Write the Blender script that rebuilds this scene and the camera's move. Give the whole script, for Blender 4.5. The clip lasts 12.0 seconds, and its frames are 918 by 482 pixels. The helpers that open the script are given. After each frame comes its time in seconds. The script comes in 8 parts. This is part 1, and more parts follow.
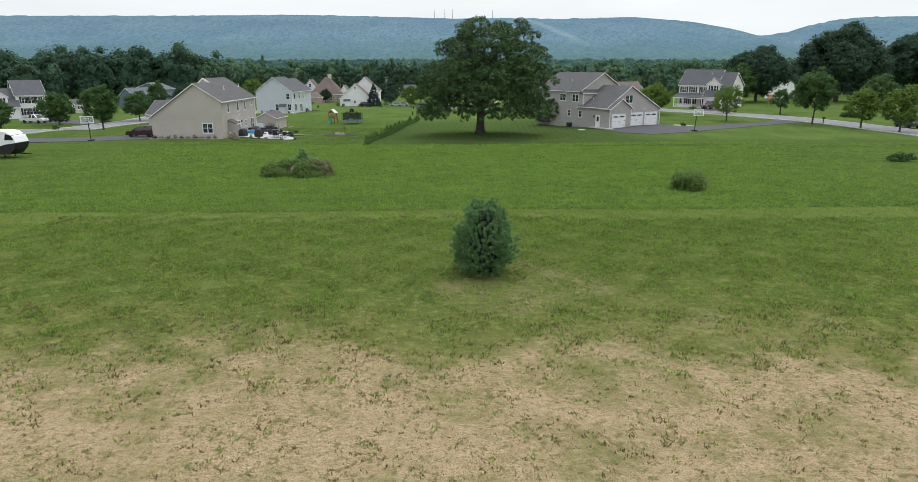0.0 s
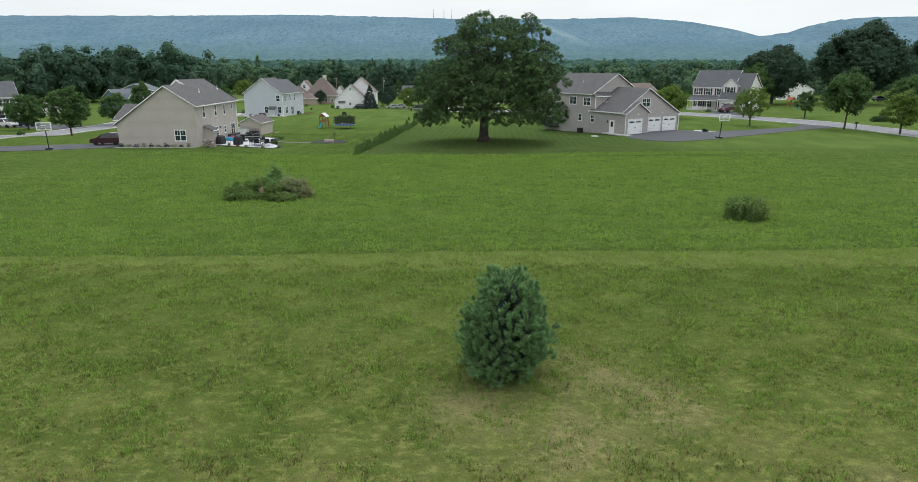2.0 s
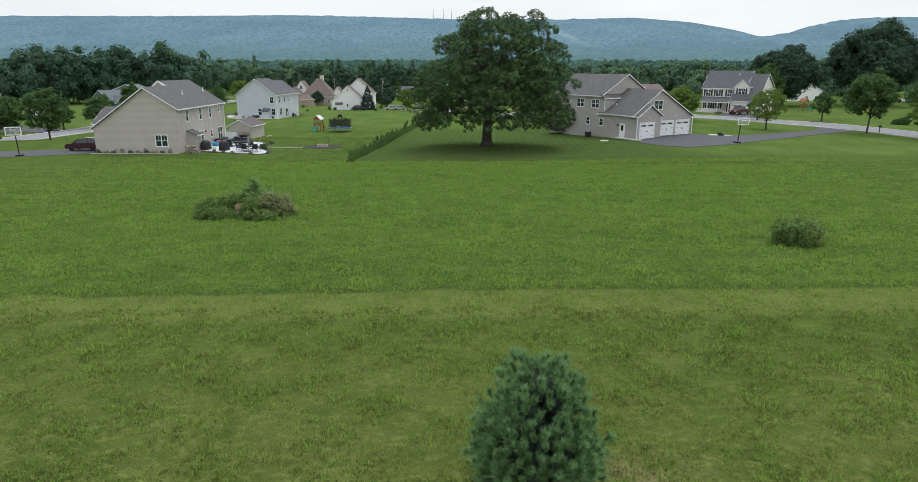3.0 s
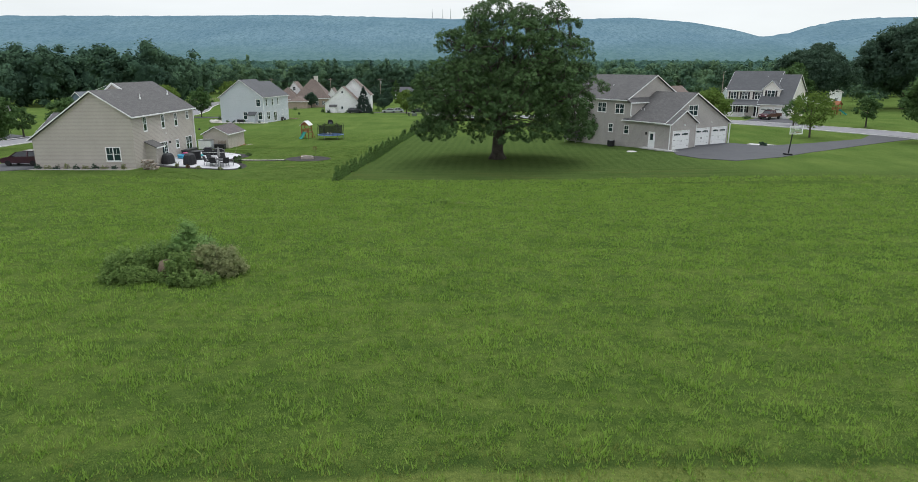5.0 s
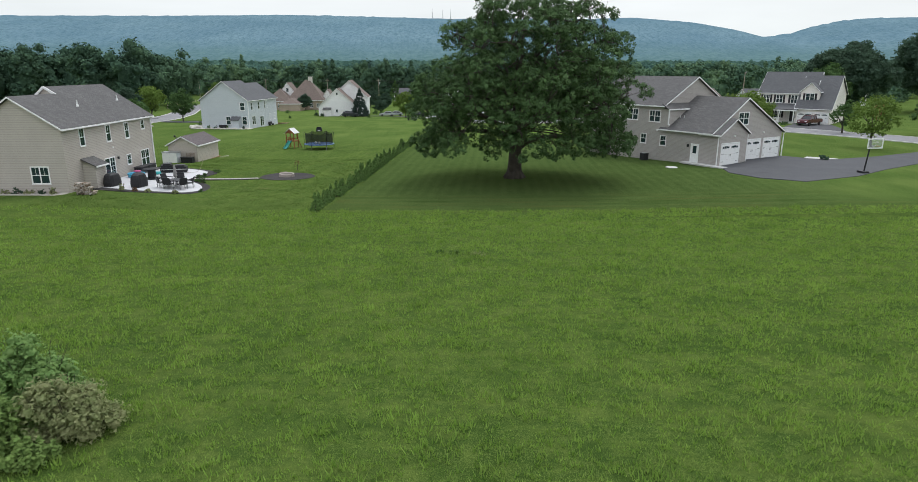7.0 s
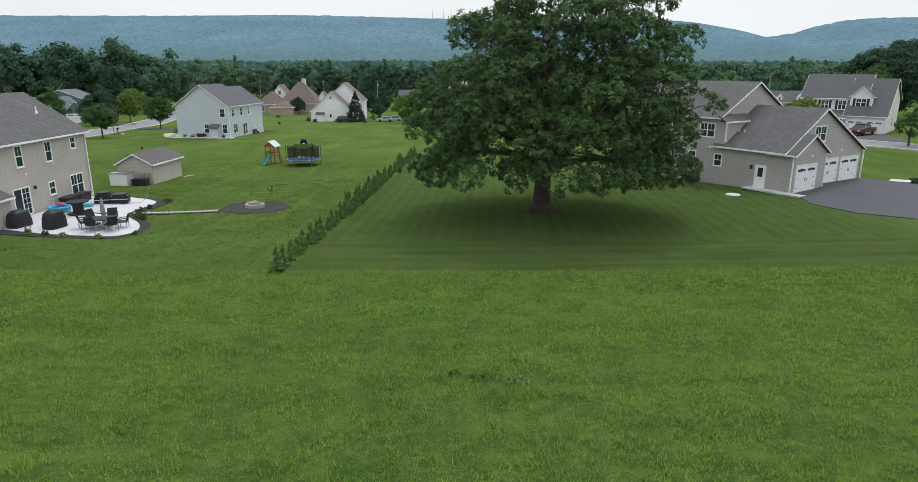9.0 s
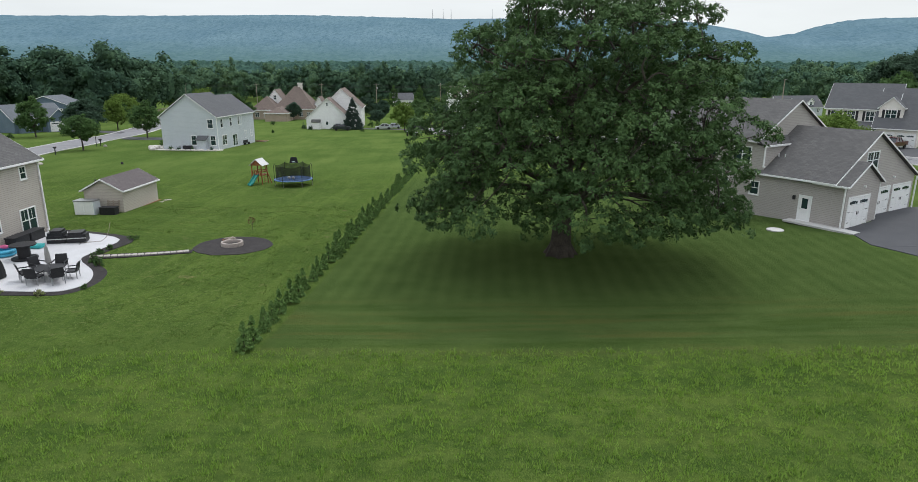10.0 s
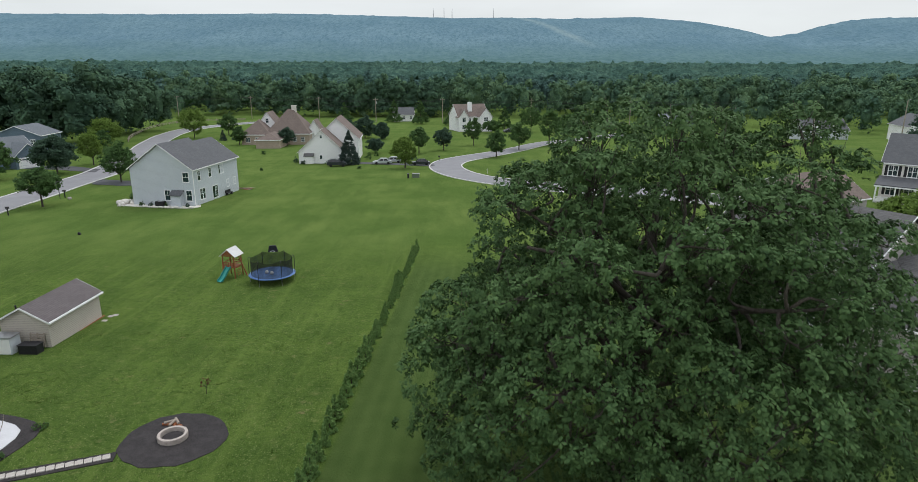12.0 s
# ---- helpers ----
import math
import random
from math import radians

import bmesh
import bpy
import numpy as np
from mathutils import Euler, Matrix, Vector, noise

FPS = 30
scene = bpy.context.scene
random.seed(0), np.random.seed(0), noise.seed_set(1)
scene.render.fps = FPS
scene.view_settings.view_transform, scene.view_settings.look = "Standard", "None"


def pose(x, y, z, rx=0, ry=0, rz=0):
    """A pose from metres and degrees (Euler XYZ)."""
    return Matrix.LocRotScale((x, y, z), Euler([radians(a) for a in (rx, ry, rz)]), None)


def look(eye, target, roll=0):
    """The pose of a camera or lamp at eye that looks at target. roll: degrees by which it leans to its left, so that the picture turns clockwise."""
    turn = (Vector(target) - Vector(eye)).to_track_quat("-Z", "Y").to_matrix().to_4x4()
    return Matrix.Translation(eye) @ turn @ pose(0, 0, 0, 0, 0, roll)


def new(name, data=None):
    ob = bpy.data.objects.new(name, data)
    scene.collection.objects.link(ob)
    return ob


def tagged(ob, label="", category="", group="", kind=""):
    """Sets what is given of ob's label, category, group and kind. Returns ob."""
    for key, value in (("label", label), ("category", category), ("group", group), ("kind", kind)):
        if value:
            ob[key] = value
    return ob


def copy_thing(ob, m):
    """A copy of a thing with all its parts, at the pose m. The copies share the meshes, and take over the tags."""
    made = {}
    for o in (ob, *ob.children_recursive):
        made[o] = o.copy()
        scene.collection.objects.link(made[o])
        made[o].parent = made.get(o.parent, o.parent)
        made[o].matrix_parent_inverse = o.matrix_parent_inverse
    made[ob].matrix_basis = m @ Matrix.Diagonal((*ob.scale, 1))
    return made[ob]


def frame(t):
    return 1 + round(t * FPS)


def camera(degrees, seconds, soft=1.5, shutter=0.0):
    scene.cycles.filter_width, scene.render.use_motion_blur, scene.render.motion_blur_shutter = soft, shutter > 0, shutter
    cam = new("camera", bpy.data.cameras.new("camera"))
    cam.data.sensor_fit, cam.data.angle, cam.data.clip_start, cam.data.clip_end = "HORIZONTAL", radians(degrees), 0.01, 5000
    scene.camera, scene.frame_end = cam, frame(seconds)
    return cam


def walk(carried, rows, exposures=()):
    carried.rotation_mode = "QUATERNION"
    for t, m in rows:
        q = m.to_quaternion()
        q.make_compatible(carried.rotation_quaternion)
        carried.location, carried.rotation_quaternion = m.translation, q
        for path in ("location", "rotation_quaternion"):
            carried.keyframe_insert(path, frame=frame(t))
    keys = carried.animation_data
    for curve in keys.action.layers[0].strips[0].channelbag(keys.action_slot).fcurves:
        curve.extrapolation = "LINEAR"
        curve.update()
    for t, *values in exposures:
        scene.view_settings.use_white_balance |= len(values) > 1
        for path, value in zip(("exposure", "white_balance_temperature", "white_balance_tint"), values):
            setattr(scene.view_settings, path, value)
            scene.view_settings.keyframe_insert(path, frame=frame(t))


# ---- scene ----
cam = camera(72.0, 12.0, soft=0.75, shutter=0.15)
# Path of a drone that flies level over the field and climbs at the end; lengths in parts of SPAN.
SPAN, EYE, TILT = 77.0, 10.6, -15.39
STRETCH = 1.1287
ROWS = [
    (0.0, 0.0, 0.0, 0.0, 0.0, 0.0, 0.0),
    (0.5, -0.0011, 0.0268, 0.0082, -0.01, 0.01, 0.0),
    (1.0, -0.0023, 0.0559, 0.0172, -0.03, 0.01, 0.0),
    (1.5, -0.0035, 0.0871, 0.027, -0.05, 0.02, 0.0),
    (2.0, -0.0044, 0.1176, 0.0366, -0.08, 0.03, 0.0),
    (2.5, -0.0056, 0.152, 0.0472, -0.1, 0.05, 0.0),
    (3.0, -0.0076, 0.188, 0.0582, -0.11, 0.07, 0.0),
    (5.0, -0.0194, 0.3384, 0.1045, -0.2, 0.09, 0.01),
    (5.5, -0.0225, 0.3769, 0.1166, -0.21, 0.09, 0.01),
    (6.0, -0.0256, 0.4163, 0.1288, -0.22, 0.11, 0.03),
    (6.5, -0.0284, 0.456, 0.1412, -0.22, 0.11, 0.01),
    (8.5, -0.0408, 0.6189, 0.1931, -0.21, 0.12, -0.02),
    (9.0, -0.0435, 0.6606, 0.2091, -0.19, 0.13, 0.0),
    (9.5, -0.0464, 0.7018, 0.2287, -0.2, 0.12, -0.01),
    (10.0, -0.0495, 0.7415, 0.2542, -0.21, 0.11, -0.02),
    (10.5, -0.0528, 0.7786, 0.2873, -0.2, 0.1, -0.05),
    (11.0, -0.0565, 0.8154, 0.3225, -0.23, 0.07, -0.08),
    (11.5, -0.0605, 0.8527, 0.3613, -0.21, 0.01, -0.14),
    (12.0, -0.0641, 0.8916, 0.4037, -0.19, -0.12, -0.13),
]
walk(cam, [(t, pose(0, 0, EYE, TILT) @ pose(SPAN * x, SPAN * STRETCH * y, SPAN * z, 90 + pitch, roll, yaw))
           for t, x, y, z, yaw, pitch, roll in ROWS], exposures=[(0.0, 0.06), (6.0, 0.04), (9.5, 0.0), (11.0, -0.07), (12.0, -0.12)])

# ---- world and light: a bright overcast sky with a veiled sun ----
world = bpy.data.worlds.new("overcast_sky")
scene.world = world
world.use_nodes = True
wn, wl = world.node_tree.nodes, world.node_tree.links
wn.clear()
w_out = wn.new("ShaderNodeOutputWorld")
w_bg = wn.new("ShaderNodeBackground")
w_sky = wn.new("ShaderNodeTexSky")
w_sky.sky_type = 'NISHITA'
w_sky.sun_disc = False
w_sky.sun_elevation, w_sky.sun_rotation = radians(59), radians(30)
w_sky.dust_density, w_sky.air_density = 2.0, 1.0
w_scale = wn.new("ShaderNodeMixRGB")
w_scale.blend_type = 'MULTIPLY'
w_scale.inputs[0].default_value = 1.0
w_scale.inputs[2].default_value = (0.09, 0.09, 0.09, 1)
w_co = wn.new("ShaderNodeTexCoord")
w_sep = wn.new("ShaderNodeSeparateXYZ")
w_ramp = wn.new("ShaderNodeValToRGB")
w_ramp.color_ramp.elements[0].position = 0.0
w_ramp.color_ramp.elements[0].color = (0.88, 0.96, 1.0, 1)
w_ramp.color_ramp.elements[1].position = 1.0
w_ramp.color_ramp.elements[1].color = (1.72, 1.82, 2.0, 1)
e = w_ramp.color_ramp.elements.new(0.12)
e.color = (0.99, 1.02, 1.04, 1)
w_map = wn.new("ShaderNodeMapping")
w_map.inputs["Scale"].default_value = (1.5, 1.5, 7.0)
w_noise = wn.new("ShaderNodeTexNoise")
w_noise.inputs["Scale"].default_value = 1.6
w_noise.inputs["Detail"].default_value = 5.0
w_cl = wn.new("ShaderNodeMapRange")
w_cl.inputs[1].default_value, w_cl.inputs[2].default_value = 0.35, 0.7
w_cl.inputs[3].default_value, w_cl.inputs[4].default_value = 0.92, 1.06
w_mul = wn.new("ShaderNodeMixRGB")
w_mul.blend_type = 'MULTIPLY'
w_mul.inputs[0].default_value = 1.0
w_mix = wn.new("ShaderNodeMixRGB")
w_mix.inputs[0].default_value = 0.85
wl.new(w_co.outputs["Generated"], w_sep.inputs[0])
wl.new(w_sep.outputs["Z"], w_ramp.inputs[0])
wl.new(w_co.outputs["Generated"], w_map.inputs["Vector"])
wl.new(w_map.outputs[0], w_noise.inputs["Vector"])
wl.new(w_noise.outputs["Fac"], w_cl.inputs[0])
wl.new(w_ramp.outputs[0], w_mul.inputs[1])
wl.new(w_cl.outputs[0], w_mul.inputs[2])
wl.new(w_sky.outputs[0], w_scale.inputs[1])
wl.new(w_scale.outputs[0], w_mix.inputs[1])
wl.new(w_mul.outputs[0], w_mix.inputs[2])
wl.new(w_mix.outputs[0], w_bg.inputs["Color"])
w_bg.inputs["Strength"].default_value = 1.0
wl.new(w_bg.outputs[0], w_out.inputs["Surface"])

sun = new("sun", bpy.data.lights.new("sun", 'SUN'))
sun.data.energy, sun.data.angle, sun.data.color = 1.3, radians(16), (1.0, 0.98, 0.95)
sun.matrix_world = look((25, 118, 85), (0, 75, 0))


# ---- materials ----
def material(name, rough=0.8, metal=0.0, spec=0.3):
    m = bpy.data.materials.new(name)
    m.use_nodes = True
    b = m.node_tree.nodes["Principled BSDF"]
    b.inputs["Roughness"].default_value = rough
    b.inputs["Metallic"].default_value = metal
    b.inputs["Specular IOR Level"].default_value = spec
    return m, m.node_tree.nodes, m.node_tree.links, b


def rgb(c):
    return (c[0], c[1], c[2], 1.0)


def node_noise(n, l, scale, detail=3.0, vec=None, rough=0.55):
    t = n.new("ShaderNodeTexNoise")
    t.inputs["Scale"].default_value = scale
    t.inputs["Detail"].default_value = detail
    t.inputs["Roughness"].default_value = rough
    if vec is not None:
        l.new(vec, t.inputs["Vector"])
    return t.outputs["Fac"]


def node_range(n, l, v, a, b, c=0.0, d=1.0, smooth=False):
    r = n.new("ShaderNodeMapRange")
    if smooth:
        r.interpolation_type = 'SMOOTHSTEP'
    for i, x in enumerate((a, b, c, d)):
        r.inputs[i + 1].default_value = x
    l.new(v, r.inputs[0])
    return r.outputs[0]


def node_mix(n, l, fac, a, b, mode='MIX'):
    m = n.new("ShaderNodeMixRGB")
    m.blend_type = mode
    for i, x in enumerate((fac, a, b)):
        if isinstance(x, (int, float)):
            m.inputs[i].default_value = x
        elif isinstance(x, tuple):
            m.inputs[i].default_value = rgb(x)
        else:
            l.new(x, m.inputs[i])
    return m.outputs[0]


def node_math(n, l, op, a, b=0.0):
    m = n.new("ShaderNodeMath")
    m.operation = op
    for i, x in enumerate((a, b)):
        if isinstance(x, (int, float)):
            m.inputs[i].default_value = x
        else:
            l.new(x, m.inputs[i])
    return m.outputs[0]


def node_bump(n, l, b, height, strength=0.3, dist=0.02):
    u = n.new("ShaderNodeBump")
    u.inputs["Strength"].default_value = strength
    u.inputs["Distance"].default_value = dist
    l.new(height, u.inputs["Height"])
    l.new(u.outputs[0], b.inputs["Normal"])


def coords(n):
    return n.new("ShaderNodeTexCoord").outputs["Object"]


def mottled(name, c1, c2, scale=3.0, fine=40.0, rough=0.8, metal=0.0, spec=0.3, bump=0.2):
    """Paint, stone, plastic and the like: two scales of tone, a fine relief."""
    m, n, l, b = material(name, rough, metal, spec)
    co = coords(n)
    f = node_mix(n, l, 0.5, node_noise(n, l, scale, 4, co), node_noise(n, l, fine, 2, co))
    l.new(node_mix(n, l, node_range(n, l, f, 0.35, 0.65), c1, c2), b.inputs["Base Color"])
    if bump:
        node_bump(n, l, b, node_noise(n, l, fine, 3, co), bump, 0.01)
    return m


def siding(name, c1, c2, course=0.15):
    """Horizontal lap siding with a shadow step painted at each course and faint weathering."""
    m, n, l, b = material(name, 0.6, 0.0, 0.3)
    co = coords(n)
    sep = n.new("ShaderNodeSeparateXYZ")
    l.new(co, sep.inputs[0])
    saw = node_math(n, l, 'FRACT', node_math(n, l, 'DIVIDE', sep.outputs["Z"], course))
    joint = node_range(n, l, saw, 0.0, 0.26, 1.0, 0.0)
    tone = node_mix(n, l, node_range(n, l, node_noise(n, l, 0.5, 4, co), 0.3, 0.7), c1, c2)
    # the shadow along each lap is darkened into the base colour
    lap_shadow = node_mix(n, l, node_math(n, l, 'MULTIPLY', joint, 0.7), tone, (c1[0] * 0.4, c1[1] * 0.4, c1[2] * 0.4))
    l.new(lap_shadow, b.inputs["Base Color"])
    node_bump(n, l, b, saw, 0.6, 0.02)
    return m


def shingles(name, c1, c2, c3):
    """Asphalt roof shingles: rows of tabs, each with its own tone."""
    m, n, l, b = material(name, 0.9, 0.0, 0.2)
    co = n.new("ShaderNodeTexCoord").outputs["UV"]
    br = n.new("ShaderNodeTexBrick")
    l.new(co, br.inputs["Vector"])
    br.inputs["Color1"].default_value, br.inputs["Color2"].default_value = rgb(c1), rgb(c2)
    br.inputs["Mortar"].default_value = rgb(c3)
    br.inputs["Scale"].default_value = 1.0
    br.inputs["Mortar Size"].default_value = 0.012
    br.inputs["Brick Width"].default_value = 0.42
    br.inputs["Row Height"].default_value = 0.17
    br.inputs["Bias"].default_value = 0.0
    st = node_mix(n, l, node_range(n, l, node_noise(n, l, 0.35, 5, co), 0.35, 0.7, 0.0, 0.45), br.outputs["Color"], c3)
    gr = node_mix(n, l, 0.25, st, node_mix(n, l, node_noise(n, l, 30.0, 3, co), c3, c2))
    l.new(gr, b.inputs["Base Color"])
    node_bump(n, l, b, br.outputs["Fac"], 0.5, 0.01)
    return m


def foliage(name, dark, light, warm=None, big=0.25, rough=0.62, thin_part=0.36):
    """Leaves: tone by leaf and by bough."""
    m, n, l, b = material(name, rough, 0.0, 0.06)
    geo = n.new("ShaderNodeNewGeometry")
    co = coords(n)
    f = node_range(n, l, node_noise(n, l, big, 3, co), 0.3, 0.7)
    c = node_mix(n, l, f, dark, light)
    c2 = node_mix(n, l, node_range(n, l, geo.outputs["Random Per Island"], 0.0, 1.0, 0.0, 0.55), c, warm or light)
    oi = n.new("ShaderNodeObjectInfo")
    c3 = node_mix(n, l, node_range(n, l, oi.outputs["Random"], 0.0, 1.0, 0.0, 0.25), c2, light)
    l.new(c3, b.inputs["Base Color"])
    # thin leaves let some light through
    thin = n.new("ShaderNodeBsdfTranslucent")
    l.new(c3, thin.inputs["Color"])
    both = n.new("ShaderNodeMixShader")
    both.inputs[0].default_value = thin_part
    l.new(b.outputs[0], both.inputs[1])
    l.new(thin.outputs[0], both.inputs[2])
    out = [k for k in n if k.type == 'OUTPUT_MATERIAL'][0]
    l.new(both.outputs[0], out.inputs["Surface"])
    return m


def glassy(name, tint, rough=0.08):
    m, n, l, b = material(name, rough, 0.0, 0.6)
    co = coords(n)
    l.new(node_mix(n, l, node_noise(n, l, 0.7, 2, co), tint, (tint[0] * 0.5, tint[1] * 0.5, tint[2] * 0.5)), b.inputs["Base Color"])
    return m


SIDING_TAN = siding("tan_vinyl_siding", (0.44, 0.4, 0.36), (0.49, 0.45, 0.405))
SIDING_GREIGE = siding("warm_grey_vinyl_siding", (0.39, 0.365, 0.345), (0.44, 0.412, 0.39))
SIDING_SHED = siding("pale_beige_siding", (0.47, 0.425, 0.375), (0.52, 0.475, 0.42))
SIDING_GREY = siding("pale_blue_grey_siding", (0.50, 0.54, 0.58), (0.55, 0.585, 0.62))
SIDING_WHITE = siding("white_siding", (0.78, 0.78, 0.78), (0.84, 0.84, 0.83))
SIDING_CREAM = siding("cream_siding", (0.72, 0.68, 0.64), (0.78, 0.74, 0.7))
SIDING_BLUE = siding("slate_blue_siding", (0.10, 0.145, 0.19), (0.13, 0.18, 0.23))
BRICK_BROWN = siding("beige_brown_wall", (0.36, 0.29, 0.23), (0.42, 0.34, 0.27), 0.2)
ROOF_GREY = shingles("grey_shingles", (0.1, 0.103, 0.109), (0.134, 0.137, 0.143), (0.065, 0.067, 0.071))
ROOF_BROWN = shingles("grey_brown_shingles", (0.1, 0.098, 0.097), (0.144, 0.141, 0.139), (0.06, 0.059, 0.059))
ROOF_SHED = shingles("purple_brown_shingles", (0.112, 0.097, 0.098), (0.148, 0.13, 0.13), (0.07, 0.061, 0.062))
ROOF_WARM = shingles("brown_shingles", (0.15, 0.118, 0.102), (0.2, 0.16, 0.138), (0.095, 0.075, 0.066))
ROOF_BLUE = shingles("blue_grey_shingles", (0.12, 0.135, 0.148), (0.155, 0.17, 0.183), (0.09, 0.1, 0.11))
WHITE = mottled("white_painted_trim", (0.72, 0.73, 0.73), (0.82, 0.82, 0.81), 2.0, 30.0, 0.45, bump=0.05)
GLASS = glassy("window_glass", (0.025, 0.05, 0.055))
CAR_GLASS = glassy("car_window_glass", (0.015, 0.02, 0.025))
BLACK = mottled("black_plastic", (0.012, 0.012, 0.014), (0.025, 0.025, 0.028), 5.0, 60.0, 0.5)
RUBBER = mottled("tyre_rubber", (0.012, 0.012, 0.012), (0.022, 0.022, 0.022), 8.0, 60.0, 0.85)
METAL = mottled("grey_metal", (0.3, 0.31, 0.32), (0.4, 0.41, 0.42), 6.0, 50.0, 0.4, 0.8)
BARK = mottled("oak_bark", (0.035, 0.03, 0.025), (0.085, 0.073, 0.06), 1.5, 12.0, 0.95, bump=1.0)
ASPHALT = mottled("asphalt", (0.058, 0.06, 0.066), (0.078, 0.08, 0.086), 0.4, 60.0, 0.9)
ROAD = mottled("worn_road_asphalt", (0.17, 0.17, 0.178), (0.225, 0.225, 0.232), 0.25, 30.0, 0.9)
CONCRETE = mottled("pale_concrete", (0.44, 0.435, 0.42), (0.56, 0.55, 0.535), 0.8, 30.0, 0.85)
PATIO = mottled("pale_concrete_paving", (0.44, 0.44, 0.45), (0.55, 0.55, 0.56), 0.6, 30.0, 0.8)
MULCH = mottled("dark_mulch", (0.018, 0.016, 0.016), (0.045, 0.04, 0.04), 2.0, 14.0, 0.95, bump=1.0)
STONE = mottled("stone", (0.3, 0.27, 0.24), (0.48, 0.45, 0.41), 2.5, 25.0, 0.9, bump=0.5)
STONE_PALE = mottled("pale_stone", (0.5, 0.47, 0.42), (0.66, 0.63, 0.58), 2.5, 25.0, 0.9, bump=0.5)
WOOD_RED = mottled("red_stained_wood", (0.2, 0.066, 0.026), (0.29, 0.105, 0.045), 2.0, 30.0, 0.7)
WOOD_GREY = mottled("weathered_wood", (0.24, 0.2, 0.16), (0.36, 0.31, 0.26), 2.0, 30.0, 0.85)
OAK_LEAF = foliage("oak_leaves", (0.024, 0.056, 0.022), (0.063, 0.119, 0.042), (0.127, 0.203, 0.076), 0.42, thin_part=0.14)
LEAF_DARK = foliage("dark_leaves", (0.030, 0.060, 0.043), (0.064, 0.112, 0.070), (0.084, 0.138, 0.088))
LEAF_MID = foliage("green_leaves", (0.042, 0.088, 0.034), (0.088, 0.158, 0.052), (0.114, 0.195, 0.064))
LEAF_BRIGHT = foliage("bright_green_leaves", (0.077, 0.133, 0.025), (0.144, 0.226, 0.046), (0.175, 0.246, 0.062))
LEAF_PINE = foliage("blue_green_needles", (0.094, 0.189, 0.070), (0.194, 0.344, 0.140), (0.288, 0.447, 0.210), 2.6)
# needles of the spruces, and the dark shade colour inside the pine
LEAF_SPRUCE_PINE_SHADE = foliage("spruce_needles_and_pine_shade", (0.03, 0.055, 0.045), (0.06, 0.09, 0.075), (0.07, 0.1, 0.085))
LEAF_PALE = foliage("olive_shrub_leaves", (0.143, 0.193, 0.072), (0.257, 0.286, 0.129), (0.372, 0.365, 0.200), 1.0)
HEDGE_LEAF = foliage("hedge_leaves", (0.088, 0.174, 0.056), (0.174, 0.294, 0.091), (0.261, 0.380, 0.130), 1.5)
WEED_LEAF = foliage("weed_leaves", (0.085, 0.155, 0.042), (0.165, 0.255, 0.07), (0.25, 0.34, 0.11), 1.2)
LEAF_RED = foliage("reddish_leaves", (0.1, 0.05, 0.03), (0.16, 0.09, 0.05), (0.18, 0.12, 0.06))


def canopy(name, dark, light, deep, grain=0.6):
    """Closed woodland crowns: tone by tree, leaf clusters as a finer pattern with relief."""
    m, n, l, b = material(name, 1.0, 0.0, 0.0)
    geo = n.new("ShaderNodeNewGeometry")
    co = coords(n)
    tone = node_range(n, l, node_noise(n, l, 0.07, 2, co), 0.36, 0.64)
    c = node_mix(n, l, node_mix(n, l, 0.4, tone, geo.outputs["Random Per Island"]), dark, light)
    f = node_noise(n, l, grain, 4, co, 0.7)
    c = node_mix(n, l, node_range(n, l, f, 0.42, 0.58, 0.5, 0.0), c, deep)
    l.new(c, b.inputs["Base Color"])
    node_bump(n, l, b, f, 0.6, 0.6 / grain)
    return m


WOODS_DARK = canopy("dark_wood_crowns", (0.047, 0.089, 0.060), (0.095, 0.160, 0.087), (0.026, 0.052, 0.041), 1.0)
WOODS_NEAR = canopy("wood_crowns", (0.060, 0.117, 0.081), (0.155, 0.240, 0.115), (0.034, 0.069, 0.053), 0.8)
# the two further woods carry bluish haze in their base colours
WOODS_MID = canopy("haze_tinted_wood_crowns", (0.060, 0.114, 0.106), (0.108, 0.178, 0.144), (0.034, 0.071, 0.069), 0.55)
WOODS_FAR = canopy("haze_tinted_far_crowns", (0.05, 0.1, 0.085), (0.085, 0.15, 0.115), (0.032, 0.068, 0.06), 0.4)


def node_scaled(n, l, vec, sx, sy):
    m = n.new("ShaderNodeMapping")
    m.inputs["Scale"].default_value = (sx, sy, 1.0)
    l.new(vec, m.inputs["Vector"])
    return m.outputs[0]


